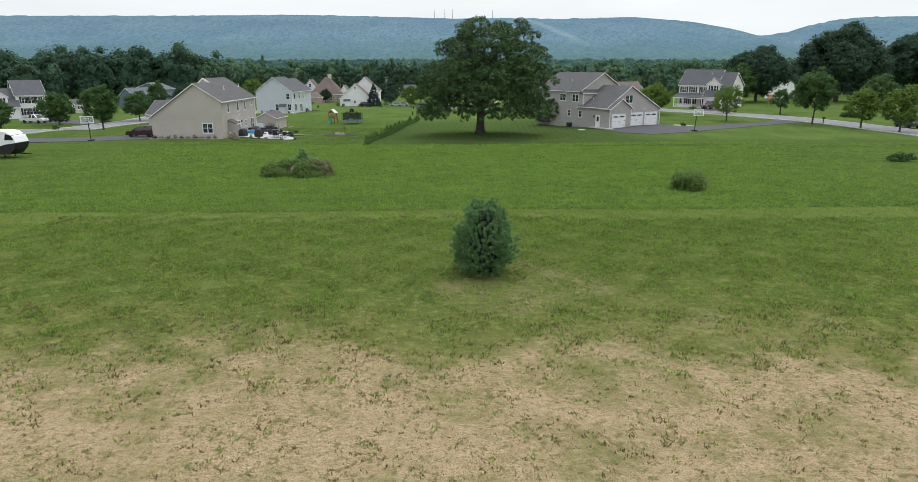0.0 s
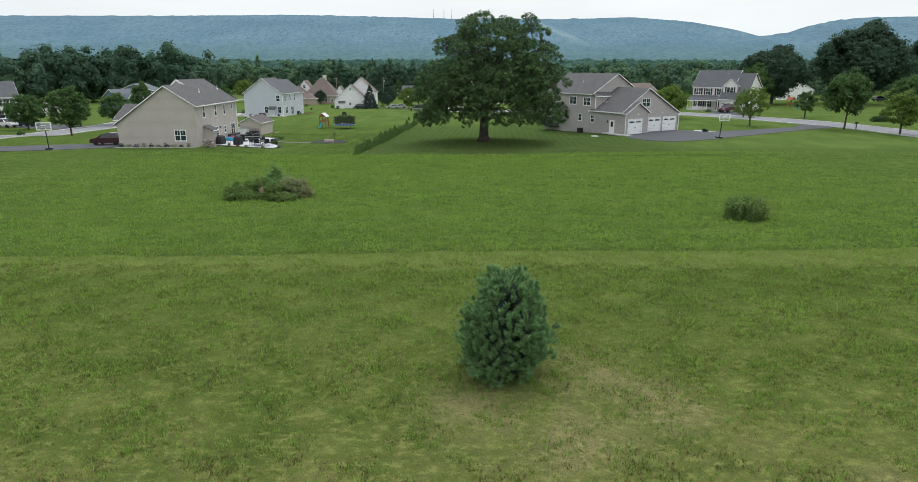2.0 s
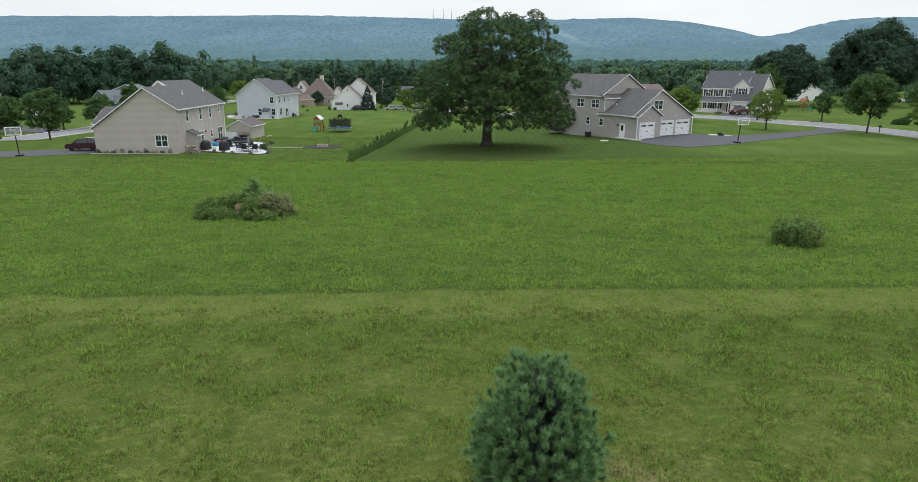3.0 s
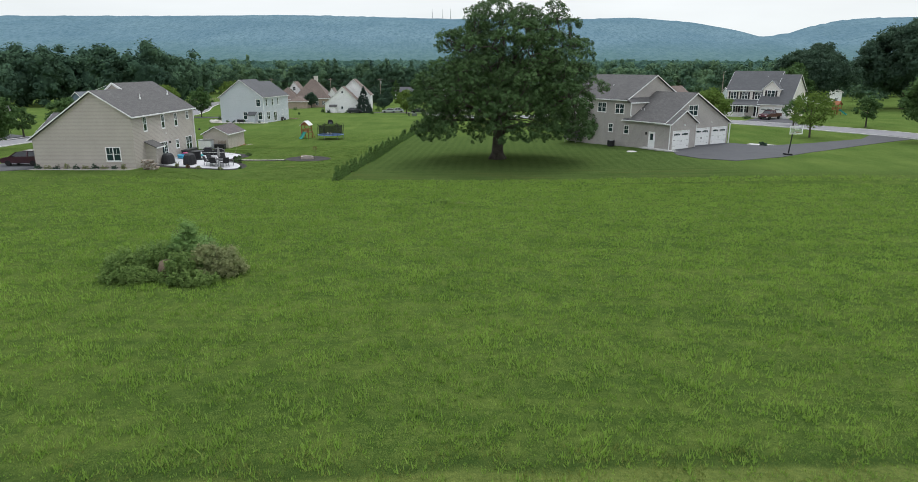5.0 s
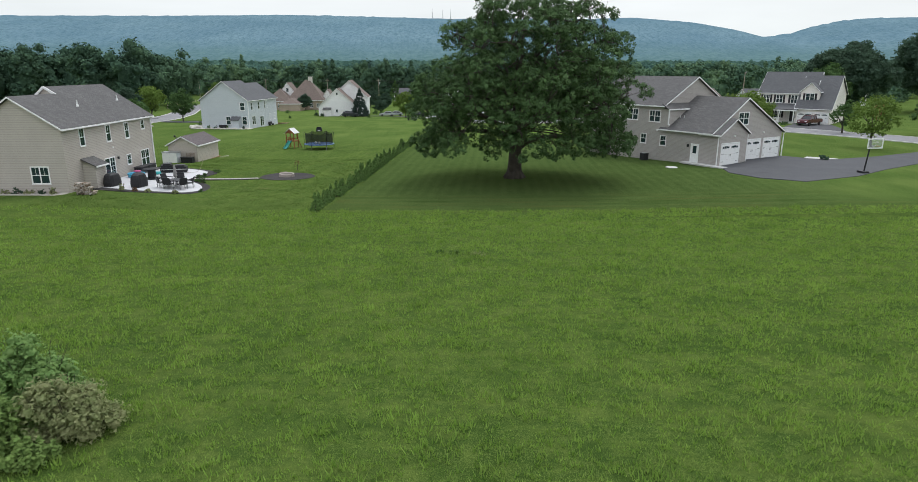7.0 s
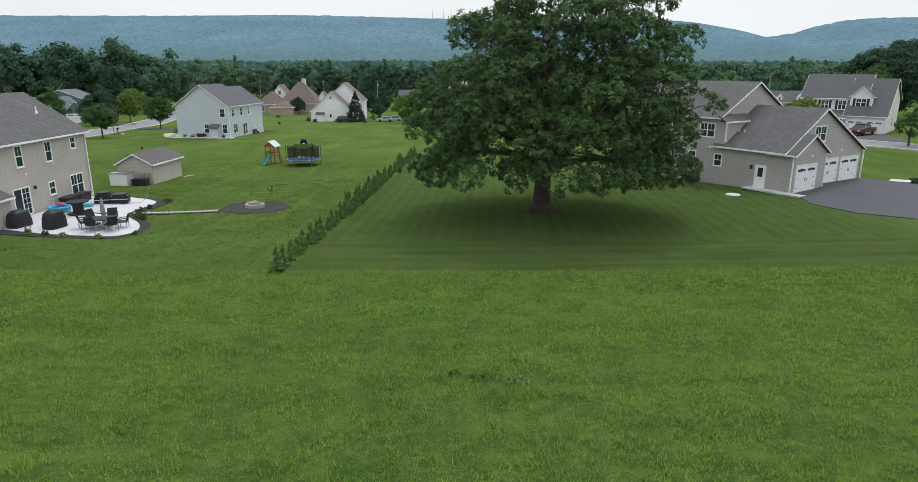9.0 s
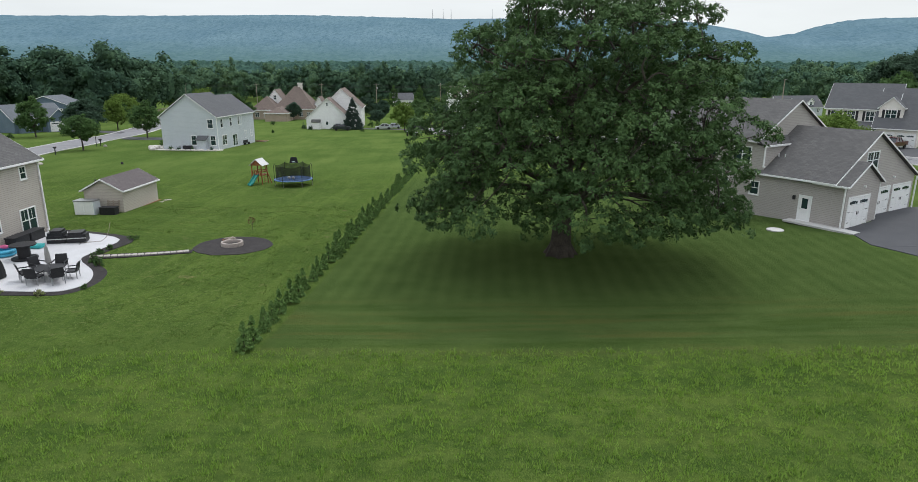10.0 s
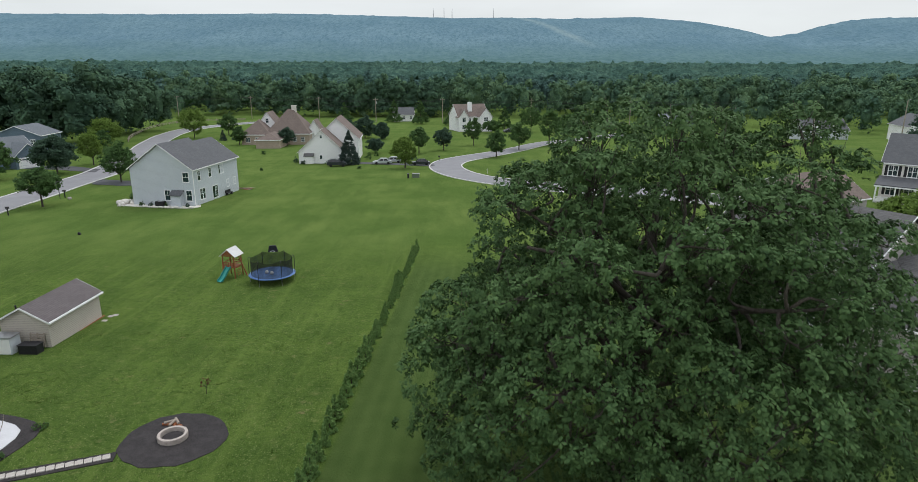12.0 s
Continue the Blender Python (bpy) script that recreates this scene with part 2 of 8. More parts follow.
def ground_material():
    """Field and lawns: meadow, a mown strip, dry turf with bare tufts, striped mown lawn."""
    m, n, l, b = material("grass_ground", 0.95, 0.0, 0.0)
    b.inputs["Sheen Weight"].default_value = 0.07
    b.inputs["Sheen Roughness"].default_value = 0.45
    b.inputs["Sheen Tint"].default_value = (0.62, 0.85, 0.32, 1)
    co = coords(n)
    sep = n.new("ShaderNodeSeparateXYZ")
    l.new(co, sep.inputs[0])
    X, Y = sep.outputs["X"], sep.outputs["Y"]
    big = node_noise(n, l, 0.07, 4, co)
    mid = node_noise(n, l, 0.6, 5, co)
    fine = node_noise(n, l, 7.0, 5, node_scaled(n, l, co, 0.7, 1.2), 0.7)
    tiny = node_noise(n, l, 26.0, 3, co, 0.7)
    meadow = node_mix(n, l, node_range(n, l, big, 0.35, 0.65), (0.03, 0.06, 0.01), (0.049, 0.079, 0.014))
    deep = node_mix(n, l, node_range(n, l, big, 0.35, 0.65), (0.026, 0.062, 0.009), (0.043, 0.085, 0.013))
    meadow = node_mix(n, l, node_range(n, l, node_math(n, l, 'ADD', Y, node_math(n, l, 'MULTIPLY', mid, 10.0)), 42.0, 68.0), meadow, deep)
    meadow = node_mix(n, l, node_range(n, l, mid, 0.45, 0.66, 0.0, 0.5), meadow, (0.122, 0.163, 0.034))
    meadow = node_mix(n, l, node_range(n, l, fine, 0.46, 0.58, 0.0, 0.6), meadow, (0.024, 0.05, 0.01))
    meadow = node_mix(n, l, node_range(n, l, tiny, 0.5, 0.62, 0.0, 0.8), meadow, (0.17, 0.225, 0.06))
    clump = node_noise(n, l, 3.0, 5, node_scaled(n, l, co, 0.55, 1.3), 0.72)
    meadow = node_mix(n, l, node_range(n, l, clump, 0.5, 0.66, 0.0, 0.3), meadow, (0.026, 0.054, 0.012))
    meadow = node_mix(n, l, node_range(n, l, clump, 0.36, 0.46, 0.22, 0.0), meadow, (0.15, 0.2, 0.05))
    # faint bands left by the mower, lying across the walk
    band = node_noise(n, l, 0.5, 4, node_scaled(n, l, co, 0.12, 1.5), 0.6)
    meadow = node_mix(n, l, node_range(n, l, band, 0.5, 0.64, 0.0, 0.4), meadow, (0.1, 0.14, 0.03))
    meadow = node_mix(n, l, node_range(n, l, band, 0.36, 0.47, 0.35, 0.0), meadow, (0.032, 0.066, 0.012))
    tuft = node_noise(n, l, 1.5, 4, node_scaled(n, l, co, 0.8, 1.1), 0.7)
    meadow = node_mix(n, l, node_range(n, l, tuft, 0.5, 0.63, 0.0, 0.42), meadow, (0.024, 0.055, 0.01))
    meadow = node_mix(n, l, node_range(n, l, tuft, 0.36, 0.47, 0.3, 0.0), meadow, (0.12, 0.17, 0.035))
    # mown strip across the field
    yc = node_math(n, l, 'SUBTRACT', Y, node_math(n, l, 'MULTIPLY', X, 0.035))
    wob = node_math(n, l, 'ADD', yc, node_math(n, l, 'MULTIPLY', node_noise(n, l, 0.4, 3, co), 1.2))
    strip = node_math(n, l, 'MULTIPLY', node_range(n, l, wob, 41.1, 41.8, smooth=True), node_range(n, l, wob, 44.7, 45.1, 1.0, 0.0, smooth=True))
    grass = node_mix(n, l, node_math(n, l, 'MULTIPLY', strip, node_range(n, l, fine, 0.35, 0.6, 0.6, 0.25)), meadow, (0.175, 0.2, 0.058))
    lip = node_math(n, l, 'MULTIPLY', node_range(n, l, wob, 44.7, 45.0), node_range(n, l, wob, 45.2, 45.8, 1.0, 0.0))
    grass = node_mix(n, l, node_math(n, l, 'MULTIPLY', lip, 0.55), grass, (0.025, 0.05, 0.012))
    # browner turf towards the near end
    near = node_range(n, l, node_math(n, l, 'ADD', Y, node_math(n, l, 'MULTIPLY', mid, 14.0)), 28.0, 50.0, 1.0, 0.0)
    grass = node_mix(n, l, node_math(n, l, 'MULTIPLY', near, node_range(n, l, tiny, 0.42, 0.62, 0.5, 0.95)), grass, node_mix(n, l, node_range(n, l, mid, 0.4, 0.62), (0.115, 0.152, 0.033), (0.225, 0.215, 0.072)))
    grass = node_mix(n, l, node_math(n, l, 'MULTIPLY', near, node_range(n, l, tiny, 0.5, 0.58, 0.0, 0.7)), grass, (0.05, 0.066, 0.016))
    grass = node_mix(n, l, node_math(n, l, 'MULTIPLY', near, node_range(n, l, node_noise(n, l, 9.0, 3, co, 0.7), 0.52, 0.62, 0.0, 0.6)), grass, (0.055, 0.08, 0.018))
    heads = node_noise(n, l, 3.6, 4, node_scaled(n, l, co, 0.7, 1.0), 0.75)
    grass = node_mix(n, l, node_math(n, l, 'MULTIPLY', near, node_range(n, l, heads, 0.5, 0.6, 0.0, 0.6)), grass, (0.06, 0.084, 0.02))
    grass = node_mix(n, l, node_math(n, l, 'MULTIPLY', near, node_range(n, l, heads, 0.38, 0.48, 0.6, 0.0)), grass, (0.25, 0.27, 0.085))
    # dry straw-coloured ground
    edge = node_math(n, l, 'ADD', Y, node_math(n, l, 'MULTIPLY', node_math(n, l, 'SUBTRACT', node_noise(n, l, 0.23, 5, co, 0.65), 0.5), 22.0))
    edge = node_math(n, l, 'SUBTRACT', edge, node_math(n, l, 'MULTIPLY', X, 0.02))
    dry = node_range(n, l, edge, 17.6, 22.6, 1.0, 0.0, smooth=True)
    fringe = node_math(n, l, 'MULTIPLY', node_range(n, l, edge, 20.0, 26.5, 0.55, 0.0), node_range(n, l, fine, 0.4, 0.6, 0.55, 1.0))
    grass = node_mix(n, l, fringe, grass, (0.2, 0.175, 0.07))
    for sx, sy, rad in ((4.0, 29.6, 2.2), (5.9, 27.6, 1.9), (0.4, 27.4, 2.4), (10.0, 22.6, 2.5), (3.0, 25.5, 2.4)):
        d = node_math(n, l, 'SQRT', node_math(n, l, 'ADD',
                      node_math(n, l, 'POWER', node_math(n, l, 'SUBTRACT', X, sx), 2.0),
                      node_math(n, l, 'POWER', node_math(n, l, 'SUBTRACT', Y, sy), 2.0)))
        d = node_math(n, l, 'ADD', d, node_math(n, l, 'MULTIPLY', node_math(n, l, 'SUBTRACT', mid, 0.5), 5.0))
        dry = node_math(n, l, 'MAXIMUM', dry, node_range(n, l, d, rad * 0.1, rad * 1.15, 0.34, 0.0, smooth=True))
    straw = node_mix(n, l, node_range(n, l, fine, 0.35, 0.65), (0.52, 0.39, 0.24), (0.34, 0.25, 0.145))
    straw = node_mix(n, l, node_range(n, l, tiny, 0.5, 0.6, 0.0, 0.85), straw, (0.135, 0.105, 0.05))
    straw = node_mix(n, l, node_range(n, l, node_noise(n, l, 5.0, 3, co, 0.6), 0.56, 0.64, 0.0, 0.75), straw, (0.125, 0.115, 0.042))
    grass = node_mix(n, l, node_math(n, l, 'MULTIPLY', dry, node_range(n, l, node_noise(n, l, 0.42, 7, co, 0.72), 0.38, 0.54, 0.3, 1.0)), grass, straw)
    # close-mown lawn behind the field
    lawn_y = node_range(n, l, node_math(n, l, 'ADD', Y, node_math(n, l, 'MULTIPLY', node_math(n, l, 'SUBTRACT', node_noise(n, l, 0.9, 4, co), 0.5), 2.2)), 93.6, 96.4)
    lawn_x = node_range(n, l, node_math(n, l, 'ADD', X, node_math(n, l, 'MULTIPLY', Y, -0.063)), -19.5, -19.2)
    wave = node_math(n, l, 'SINE', node_math(n, l, 'MULTIPLY', node_math(n, l, 'ADD', X, node_math(n, l, 'MULTIPLY', Y, -0.06)), 5.6))
    wavey = node_math(n, l, 'SINE', node_math(n, l, 'MULTIPLY', Y, 3.4))
    cross = node_range(n, l, Y, 101.0, 103.0)
    stripe = node_math(n, l, 'ADD', node_math(n, l, 'MULTIPLY', wave, cross),
                       node_math(n, l, 'MULTIPLY', wavey, node_math(n, l, 'SUBTRACT', 1.0, cross)))
    stripe = node_math(n, l, 'ADD', node_math(n, l, 'MULTIPLY', stripe, 0.36), node_math(n, l, 'MULTIPLY', node_math(n, l, 'SUBTRACT', mid, 0.5), 3.0))
    lawn = node_mix(n, l, node_range(n, l, stripe, -1.0, 1.0), (0.039, 0.069, 0.018), (0.068, 0.102, 0.03))
    lawn = node_mix(n, l, node_range(n, l, tiny, 0.5, 0.75, 0.0, 0.35), lawn, (0.085, 0.115, 0.036))
    # rough brownish streaks where the mower turns
    streak = node_noise(n, l, 1.0, 4, node_scaled(n, l, co, 0.12, 1.6), 0.6)
    turn = node_range(n, l, Y, 100.0, 104.0, 1.0, 0.0)
    lawn = node_mix(n, l, node_math(n, l, 'MULTIPLY', turn, node_range(n, l, streak, 0.5, 0.62, 0.0, 0.55)), lawn, (0.085, 0.085, 0.025))
    lawn = node_mix(n, l, node_math(n, l, 'MULTIPLY', turn, node_range(n, l, streak, 0.34, 0.45, 0.6, 0.0)), lawn, (0.03, 0.058, 0.01))
    rough_line = node_math(n, l, 'MULTIPLY', node_range(n, l, Y, 94.0, 94.5), node_range(n, l, Y, 94.8, 95.6, 1.0, 0.0))
    lawn = node_mix(n, l, node_math(n, l, 'MULTIPLY', rough_line, 0.2), lawn, (0.17, 0.16, 0.07))
    grass = node_mix(n, l, node_math(n, l, 'MULTIPLY', node_math(n, l, 'MULTIPLY', lawn_y, lawn_x), node_range(n, l, Y, 150.0, 160.0, 1.0, 0.0)), grass, lawn)
    # left garden: deeper green, uneven
    garden = node_mix(n, l, node_range(n, l, node_noise(n, l, 0.22, 5, co, 0.65), 0.35, 0.65), (0.036, 0.072, 0.013), (0.07, 0.115, 0.022))
    garden = node_mix(n, l, node_range(n, l, tiny, 0.48, 0.7, 0.0, 0.5), garden, (0.125, 0.165, 0.05))
    garden = node_mix(n, l, node_range(n, l, node_noise(n, l, 1.1, 5, co), 0.6, 0.75, 0.0, 0.6), garden, (0.145, 0.155, 0.055))
    garden = node_mix(n, l, node_range(n, l, node_noise(n, l, 2.6, 5, co, 0.75), 0.5, 0.6, 0.0, 0.75), garden, (0.03, 0.06, 0.012))
    garden = node_mix(n, l, node_range(n, l, node_noise(n, l, 9.0, 3, co, 0.75), 0.56, 0.66, 0.0, 0.85), garden, (0.17, 0.19, 0.075))
    worn = node_math(n, l, 'MULTIPLY', node_range(n, l, node_noise(n, l, 0.5, 6, co, 0.75), 0.62, 0.72), node_range(n, l, fine, 0.4, 0.6, 0.9, 0.3))
    garden = node_mix(n, l, worn, garden, (0.2, 0.165, 0.085))
    swath = node_noise(n, l, 0.7, 3, node_scaled(n, l, co, 1.3, 0.1), 0.6)
    garden = node_mix(n, l, node_range(n, l, swath, 0.5, 0.66, 0.0, 0.4), garden, (0.105, 0.15, 0.035))
    gmask = node_math(n, l, 'MULTIPLY', node_range(n, l, Y, 91.0, 99.0), node_math(n, l, 'SUBTRACT', 1.0, lawn_x))
    grass = node_mix(n, l, gmask, grass, garden)
    # yards further off: a softer, more even green
    yard = node_mix(n, l, node_range(n, l, node_noise(n, l, 0.12, 5, co), 0.35, 0.65), (0.066, 0.11, 0.025), (0.108, 0.152, 0.04))
    yard = node_mix(n, l, node_range(n, l, node_noise(n, l, 0.25, 4, node_scaled(n, l, co, 1.5, 0.35), 0.65), 0.42, 0.62, 0.0, 0.5), yard, (0.05, 0.088, 0.02))
    yard = node_mix(n, l, node_range(n, l, fine, 0.45, 0.7, 0.0, 0.4), yard, (0.06, 0.1, 0.026))
    beyond = node_math(n, l, 'MULTIPLY', node_range(n, l, X, 26.0, 36.0), node_range(n, l, Y, 94.0, 99.0))
    beyond = node_math(n, l, 'MAXIMUM', beyond, node_range(n, l, Y, 148.0, 165.0))
    grass = node_mix(n, l, beyond, grass, yard)
    l.new(grass, b.inputs["Base Color"])
    node_bump(n, l, b, node_mix(n, l, 0.5, fine, tiny), 0.9, 0.12)
    return m


GRASS = ground_material()


# ---- mesh helpers ----
def smooth01(v, a, b):
    t = np.clip((np.asarray(v, dtype=float) - a) / (b - a), 0, 1)
    return t * t * (3 - 2 * t)


def land(x, y):
    """Height of the ground."""
    x, y = np.asarray(x, dtype=float), np.asarray(y, dtype=float)
    h = np.interp(y, [-1000, 30, 60, 80, 92, 96, 104, 116, 128, 152, 180, 200, 264, 400, 900, 1900, 3000],
                  [0.9, 0.9, 0.5, 0.0, -0.5, -0.7, -0.95, -1.3, -1.45, -2.0, -2.05, -2.35, -4.0, -6.5, -9.0, 20.0, 20.0])
    right = smooth01(x, 2, 42) * (1 - smooth01(y, 210, 330)) * (y > 92)
    left = 0.6 * smooth01(-x, 24, 36) * (1 - smooth01(y, 116, 128)) * (y > 92)
    right = np.minimum(right, 0.8 + 0.2 * smooth01(y, 128, 150))
    lift = np.maximum(right, left)
    wave = (np.abs(x) < 330) * (np.asarray(y) < 480) * (np.asarray(y) > -40) * 0.05 * np.sin(np.asarray(x) * 0.21 + 1.3) * np.sin(np.asarray(y) * 0.17)
    mound = 0.55 * np.exp(-((x - 3.7) ** 2 + (y - 111.3) ** 2) / 90.0)
    return h * (1 - lift) + wave + mound


def gz(x, y):
    return float(land(x, y))


class Geo:
    """Collects plain faces for one mesh."""

    def __init__(self):
        self.v, self.f, self.uv = [], [], []

    def face(self, pts, uv=None):
        k = len(self.v)
        self.v += [tuple(p) for p in pts]
        self.f.append(tuple(range(k, k + len(pts))))
        self.uv.append(uv)
        return self

    def hull8(self, b, t):
        """A solid from a lower and an upper ring of points, both counter-clockwise from above."""
        n, k = len(b), len(self.v)
        self.v += [tuple(p) for p in b] + [tuple(p) for p in t]
        self.f.append(tuple(range(k + n - 1, k - 1, -1)))
        self.f.append(tuple(range(k + n, k + 2 * n)))
        for i in range(n):
            j = (i + 1) % n
            self.f.append((k + i, k + j, k + n + j, k + n + i))
        self.uv += [None] * (n + 2)
        return self

    def box(self, x0, y0, z0, x1, y1, z1, cham=0.0):
        c = cham
        if c <= 0:
            ring = [(x0, y0), (x1, y0), (x1, y1), (x0, y1)]
        else:
            ring = [(x0 + c, y0), (x1 - c, y0), (x1, y0 + c), (x1, y1 - c), (x1 - c, y1), (x0 + c, y1), (x0, y1 - c), (x0, y0 + c)]
        return self.hull8([(x, y, z0) for x, y in ring], [(x, y, z1) for x, y in ring])

    def ring(self, x0, z0, x1, z1, c, y0, y1):
        """A rectangular frame of bar width c, upright in the xz plane, as one joined piece."""
        k = len(self.v)
        for y in (y0, y1):
            self.v += [(x0, y, z0), (x1, y, z0), (x1, y, z1), (x0, y, z1), (x0 + c, y, z0 + c), (x1 - c, y, z0 + c), (x1 - c, y, z1 - c), (x0 + c, y, z1 - c)]
        for i in range(4):
            j = (i + 1) % 4
            self.f += [(k + i, k + j, k + 4 + j, k + 4 + i), (k + 8 + j, k + 8 + i, k + 12 + i, k + 12 + j),
                       (k + j, k + i, k + 8 + i, k + 8 + j), (k + 4 + i, k + 4 + j, k + 12 + j, k + 12 + i)]
            self.uv += [None] * 4
        return self

    def beam(self, p, q, w, d=None, up=(0, 0, 1)):
        """A square bar from p to q."""
        p, q = Vector(p), Vector(q)
        a = (q - p).normalized()
        s = a.cross(Vector(up))
        if s.length < 1e-4:
            s = a.cross(Vector((0, 1, 0)))
        s.normalize()
        u = s.cross(a)
        d = d or w
        r = [s * w / 2 + u * d / 2, -s * w / 2 + u * d / 2, -s * w / 2 - u * d / 2, s * w / 2 - u * d / 2]
        return self.hull8([p + o for o in r], [q + o for o in r])

    def tube(self, pts, radii, n=8):
        """A tapered round tube along points."""
        rings = []
        pts = [Vector(p) for p in pts]
        side = None
        for i, p in enumerate(pts):
            a = (pts[min(i + 1, len(pts) - 1)] - pts[max(i - 1, 0)]).normalized()
            if side is None:
                side = a.cross(Vector((0, 0, 1)) if abs(a.z) < 0.9 else Vector((1, 0, 0))).normalized()
            side = (side - a * side.dot(a)).normalized()
            u = a.cross(side)
            rings.append([p + (side * math.cos(2 * math.pi * j / n) + u * math.sin(2 * math.pi * j / n)) * radii[i] for j in range(n)])
        k = len(self.v)
        for r in rings:
            self.v += [tuple(q) for q in r]
        for i in range(len(rings) - 1):
            for j in range(n):
                m2 = (j + 1) % n
                self.f.append((k + i * n + j, k + i * n + m2, k + (i + 1) * n + m2, k + (i + 1) * n + j))
                self.uv.append(None)
        self.f.append(tuple(k + j for j in reversed(range(n))))
        self.f.append(tuple(k + (len(rings) - 1) * n + j for j in range(n)))
        self.uv += [None, None]
        return self

    def lathe(self, profile, n=20, cx=0.0, cy=0.0):
        """A turned solid from (radius, z) pairs."""
        k = len(self.v)
        for r, z in profile:
            for j in range(n):
                a = 2 * math.pi * j / n
                self.v.append((cx + r * math.cos(a), cy + r * math.sin(a), z))
        for i in range(len(profile) - 1):
            for j in range(n):
                m2 = (j + 1) % n
                self.f.append((k + i * n + j, k + i * n + m2, k + (i + 1) * n + m2, k + (i + 1) * n + j))
                self.uv.append(None)
        self.f.append(tuple(k + j for j in reversed(range(n))))
        self.f.append(tuple(k + (len(profile) - 1) * n + j for j in range(n)))
        self.uv += [None, None]
        return self

    def blob(self, c, r, seed=0, n=7, m=10, amp=0.25):
        """An uneven rounded lump (stones, cushions, bins)."""
        k, c = len(self.v), Vector(c)
        r = Vector(r)
        for i in range(n + 1):
            th = math.pi * i / n
            for j in range(m):
                ph = 2 * math.pi * j / m
                d = Vector((math.sin(th) * math.cos(ph), math.sin(th) * math.sin(ph), math.cos(th)))
                s = 1 + amp * noise.noise(d * 1.7 + Vector((seed * 7.3, seed * 3.1, 0)))
                self.v.append((c.x + d.x * r.x * s, c.y + d.y * r.y * s, c.z + d.z * r.z * s))
        for i in range(n):
            for j in range(m):
                m2 = (j + 1) % m
                self.f.append((k + i * m + j, k + (i + 1) * m + j, k + (i + 1) * m + m2, k + i * m + m2))
                self.uv.append(None)
        return self

    def mesh(self, name):
        me = bpy.data.meshes.new(name)
        me.from_pydata(self.v, [], self.f)
        if any(u is not None for u in self.uv):
            layer = me.uv_layers.new(name="UVMap")
            for p, u in zip(me.polygons, self.uv):
                if u is not None:
                    for li, q in zip(p.loop_indices, u):
                        layer.data[li].uv = q
        me.update()
        return me


def part(name, geo, mat, parent=None, label="", m=None, smooth=False):
    """Links a Geo as one mesh object under a thing or under a part."""
    me = geo.mesh(name) if isinstance(geo, Geo) else geo
    ob = new(name, me)
    if mat and not me.materials:
        me.materials.append(mat)
    if parent is not None:
        ob.parent = parent
    if m is not None:
        ob.matrix_basis = m
    if label:
        ob["label"] = label
    if smooth:
        me.polygons.foreach_set("use_smooth", [True] * len(me.polygons))
    return ob


def thing(name, m, label, category, group="", kind=""):
    ob = new(name)
    ob.empty_display_size = 0.3
    ob.matrix_basis = m
    return tagged(ob, label, category, group, kind)


def quads_mesh(name, verts, per=4):
    """A mesh of loose quads (or triangles) from an array of shape (N, per, 3)."""
    k = len(verts)
    me = bpy.data.meshes.new(name)
    me.vertices.add(k * per)
    me.vertices.foreach_set("co", np.ascontiguousarray(verts, dtype=np.float32).ravel())
    me.loops.add(k * per)
    me.loops.foreach_set("vertex_index", np.arange(k * per, dtype=np.int32))
    me.polygons.add(k)
    me.polygons.foreach_set("loop_start", np.arange(0, k * per, per, dtype=np.int32))
    me.update(calc_edges=True)
    return me


def unit(v):
    return v / np.maximum(np.linalg.norm(v, axis=-1, keepdims=True), 1e-9)


def leaf_quads(rng, centre, normal, size, aspect=0.6):
    """Rhombic leaves at centres, facing normals, turned at random."""
    k = len(centre)
    t = unit(np.cross(normal, unit(rng.normal(size=(k, 3)))))
    b = np.cross(normal, t)
    s = np.asarray(size).reshape(-1, 1) if np.ndim(size) else np.full((k, 1), size)
    a, c = t * s * 0.5, b * s * 0.5 * aspect
    return np.stack([centre - a, centre - c + a * 0.1 - normal * s * 0.08, centre + a, centre + c + a * 0.1 - normal * s * 0.08], axis=1)


def clump_leaves(rng, clumps, radii, per, size, flat=0.75, up=0.5, aspect=0.6, shell=0.55, rough=0.45):
    """Leaves on the outer shells of clumps; a clump is a bough's end."""
    k = len(clumps)
    d = unit(rng.normal(size=(k * per, 3)) + np.array([0, 0, 0.35]))
    c = np.repeat(clumps, per, axis=0)
    r = np.repeat(radii, per).reshape(-1, 1) * (shell + (1.06 - shell) * rng.random((k * per, 1)))
    pos = c + d * r * np.array([1, 1, flat])
    nrm = unit(d + np.array([0, 0, up]) + rng.normal(size=(k * per, 3)) * rough)
    return leaf_quads(rng, pos, nrm, size * (0.6 + 0.8 * rng.random(k * per)), aspect)


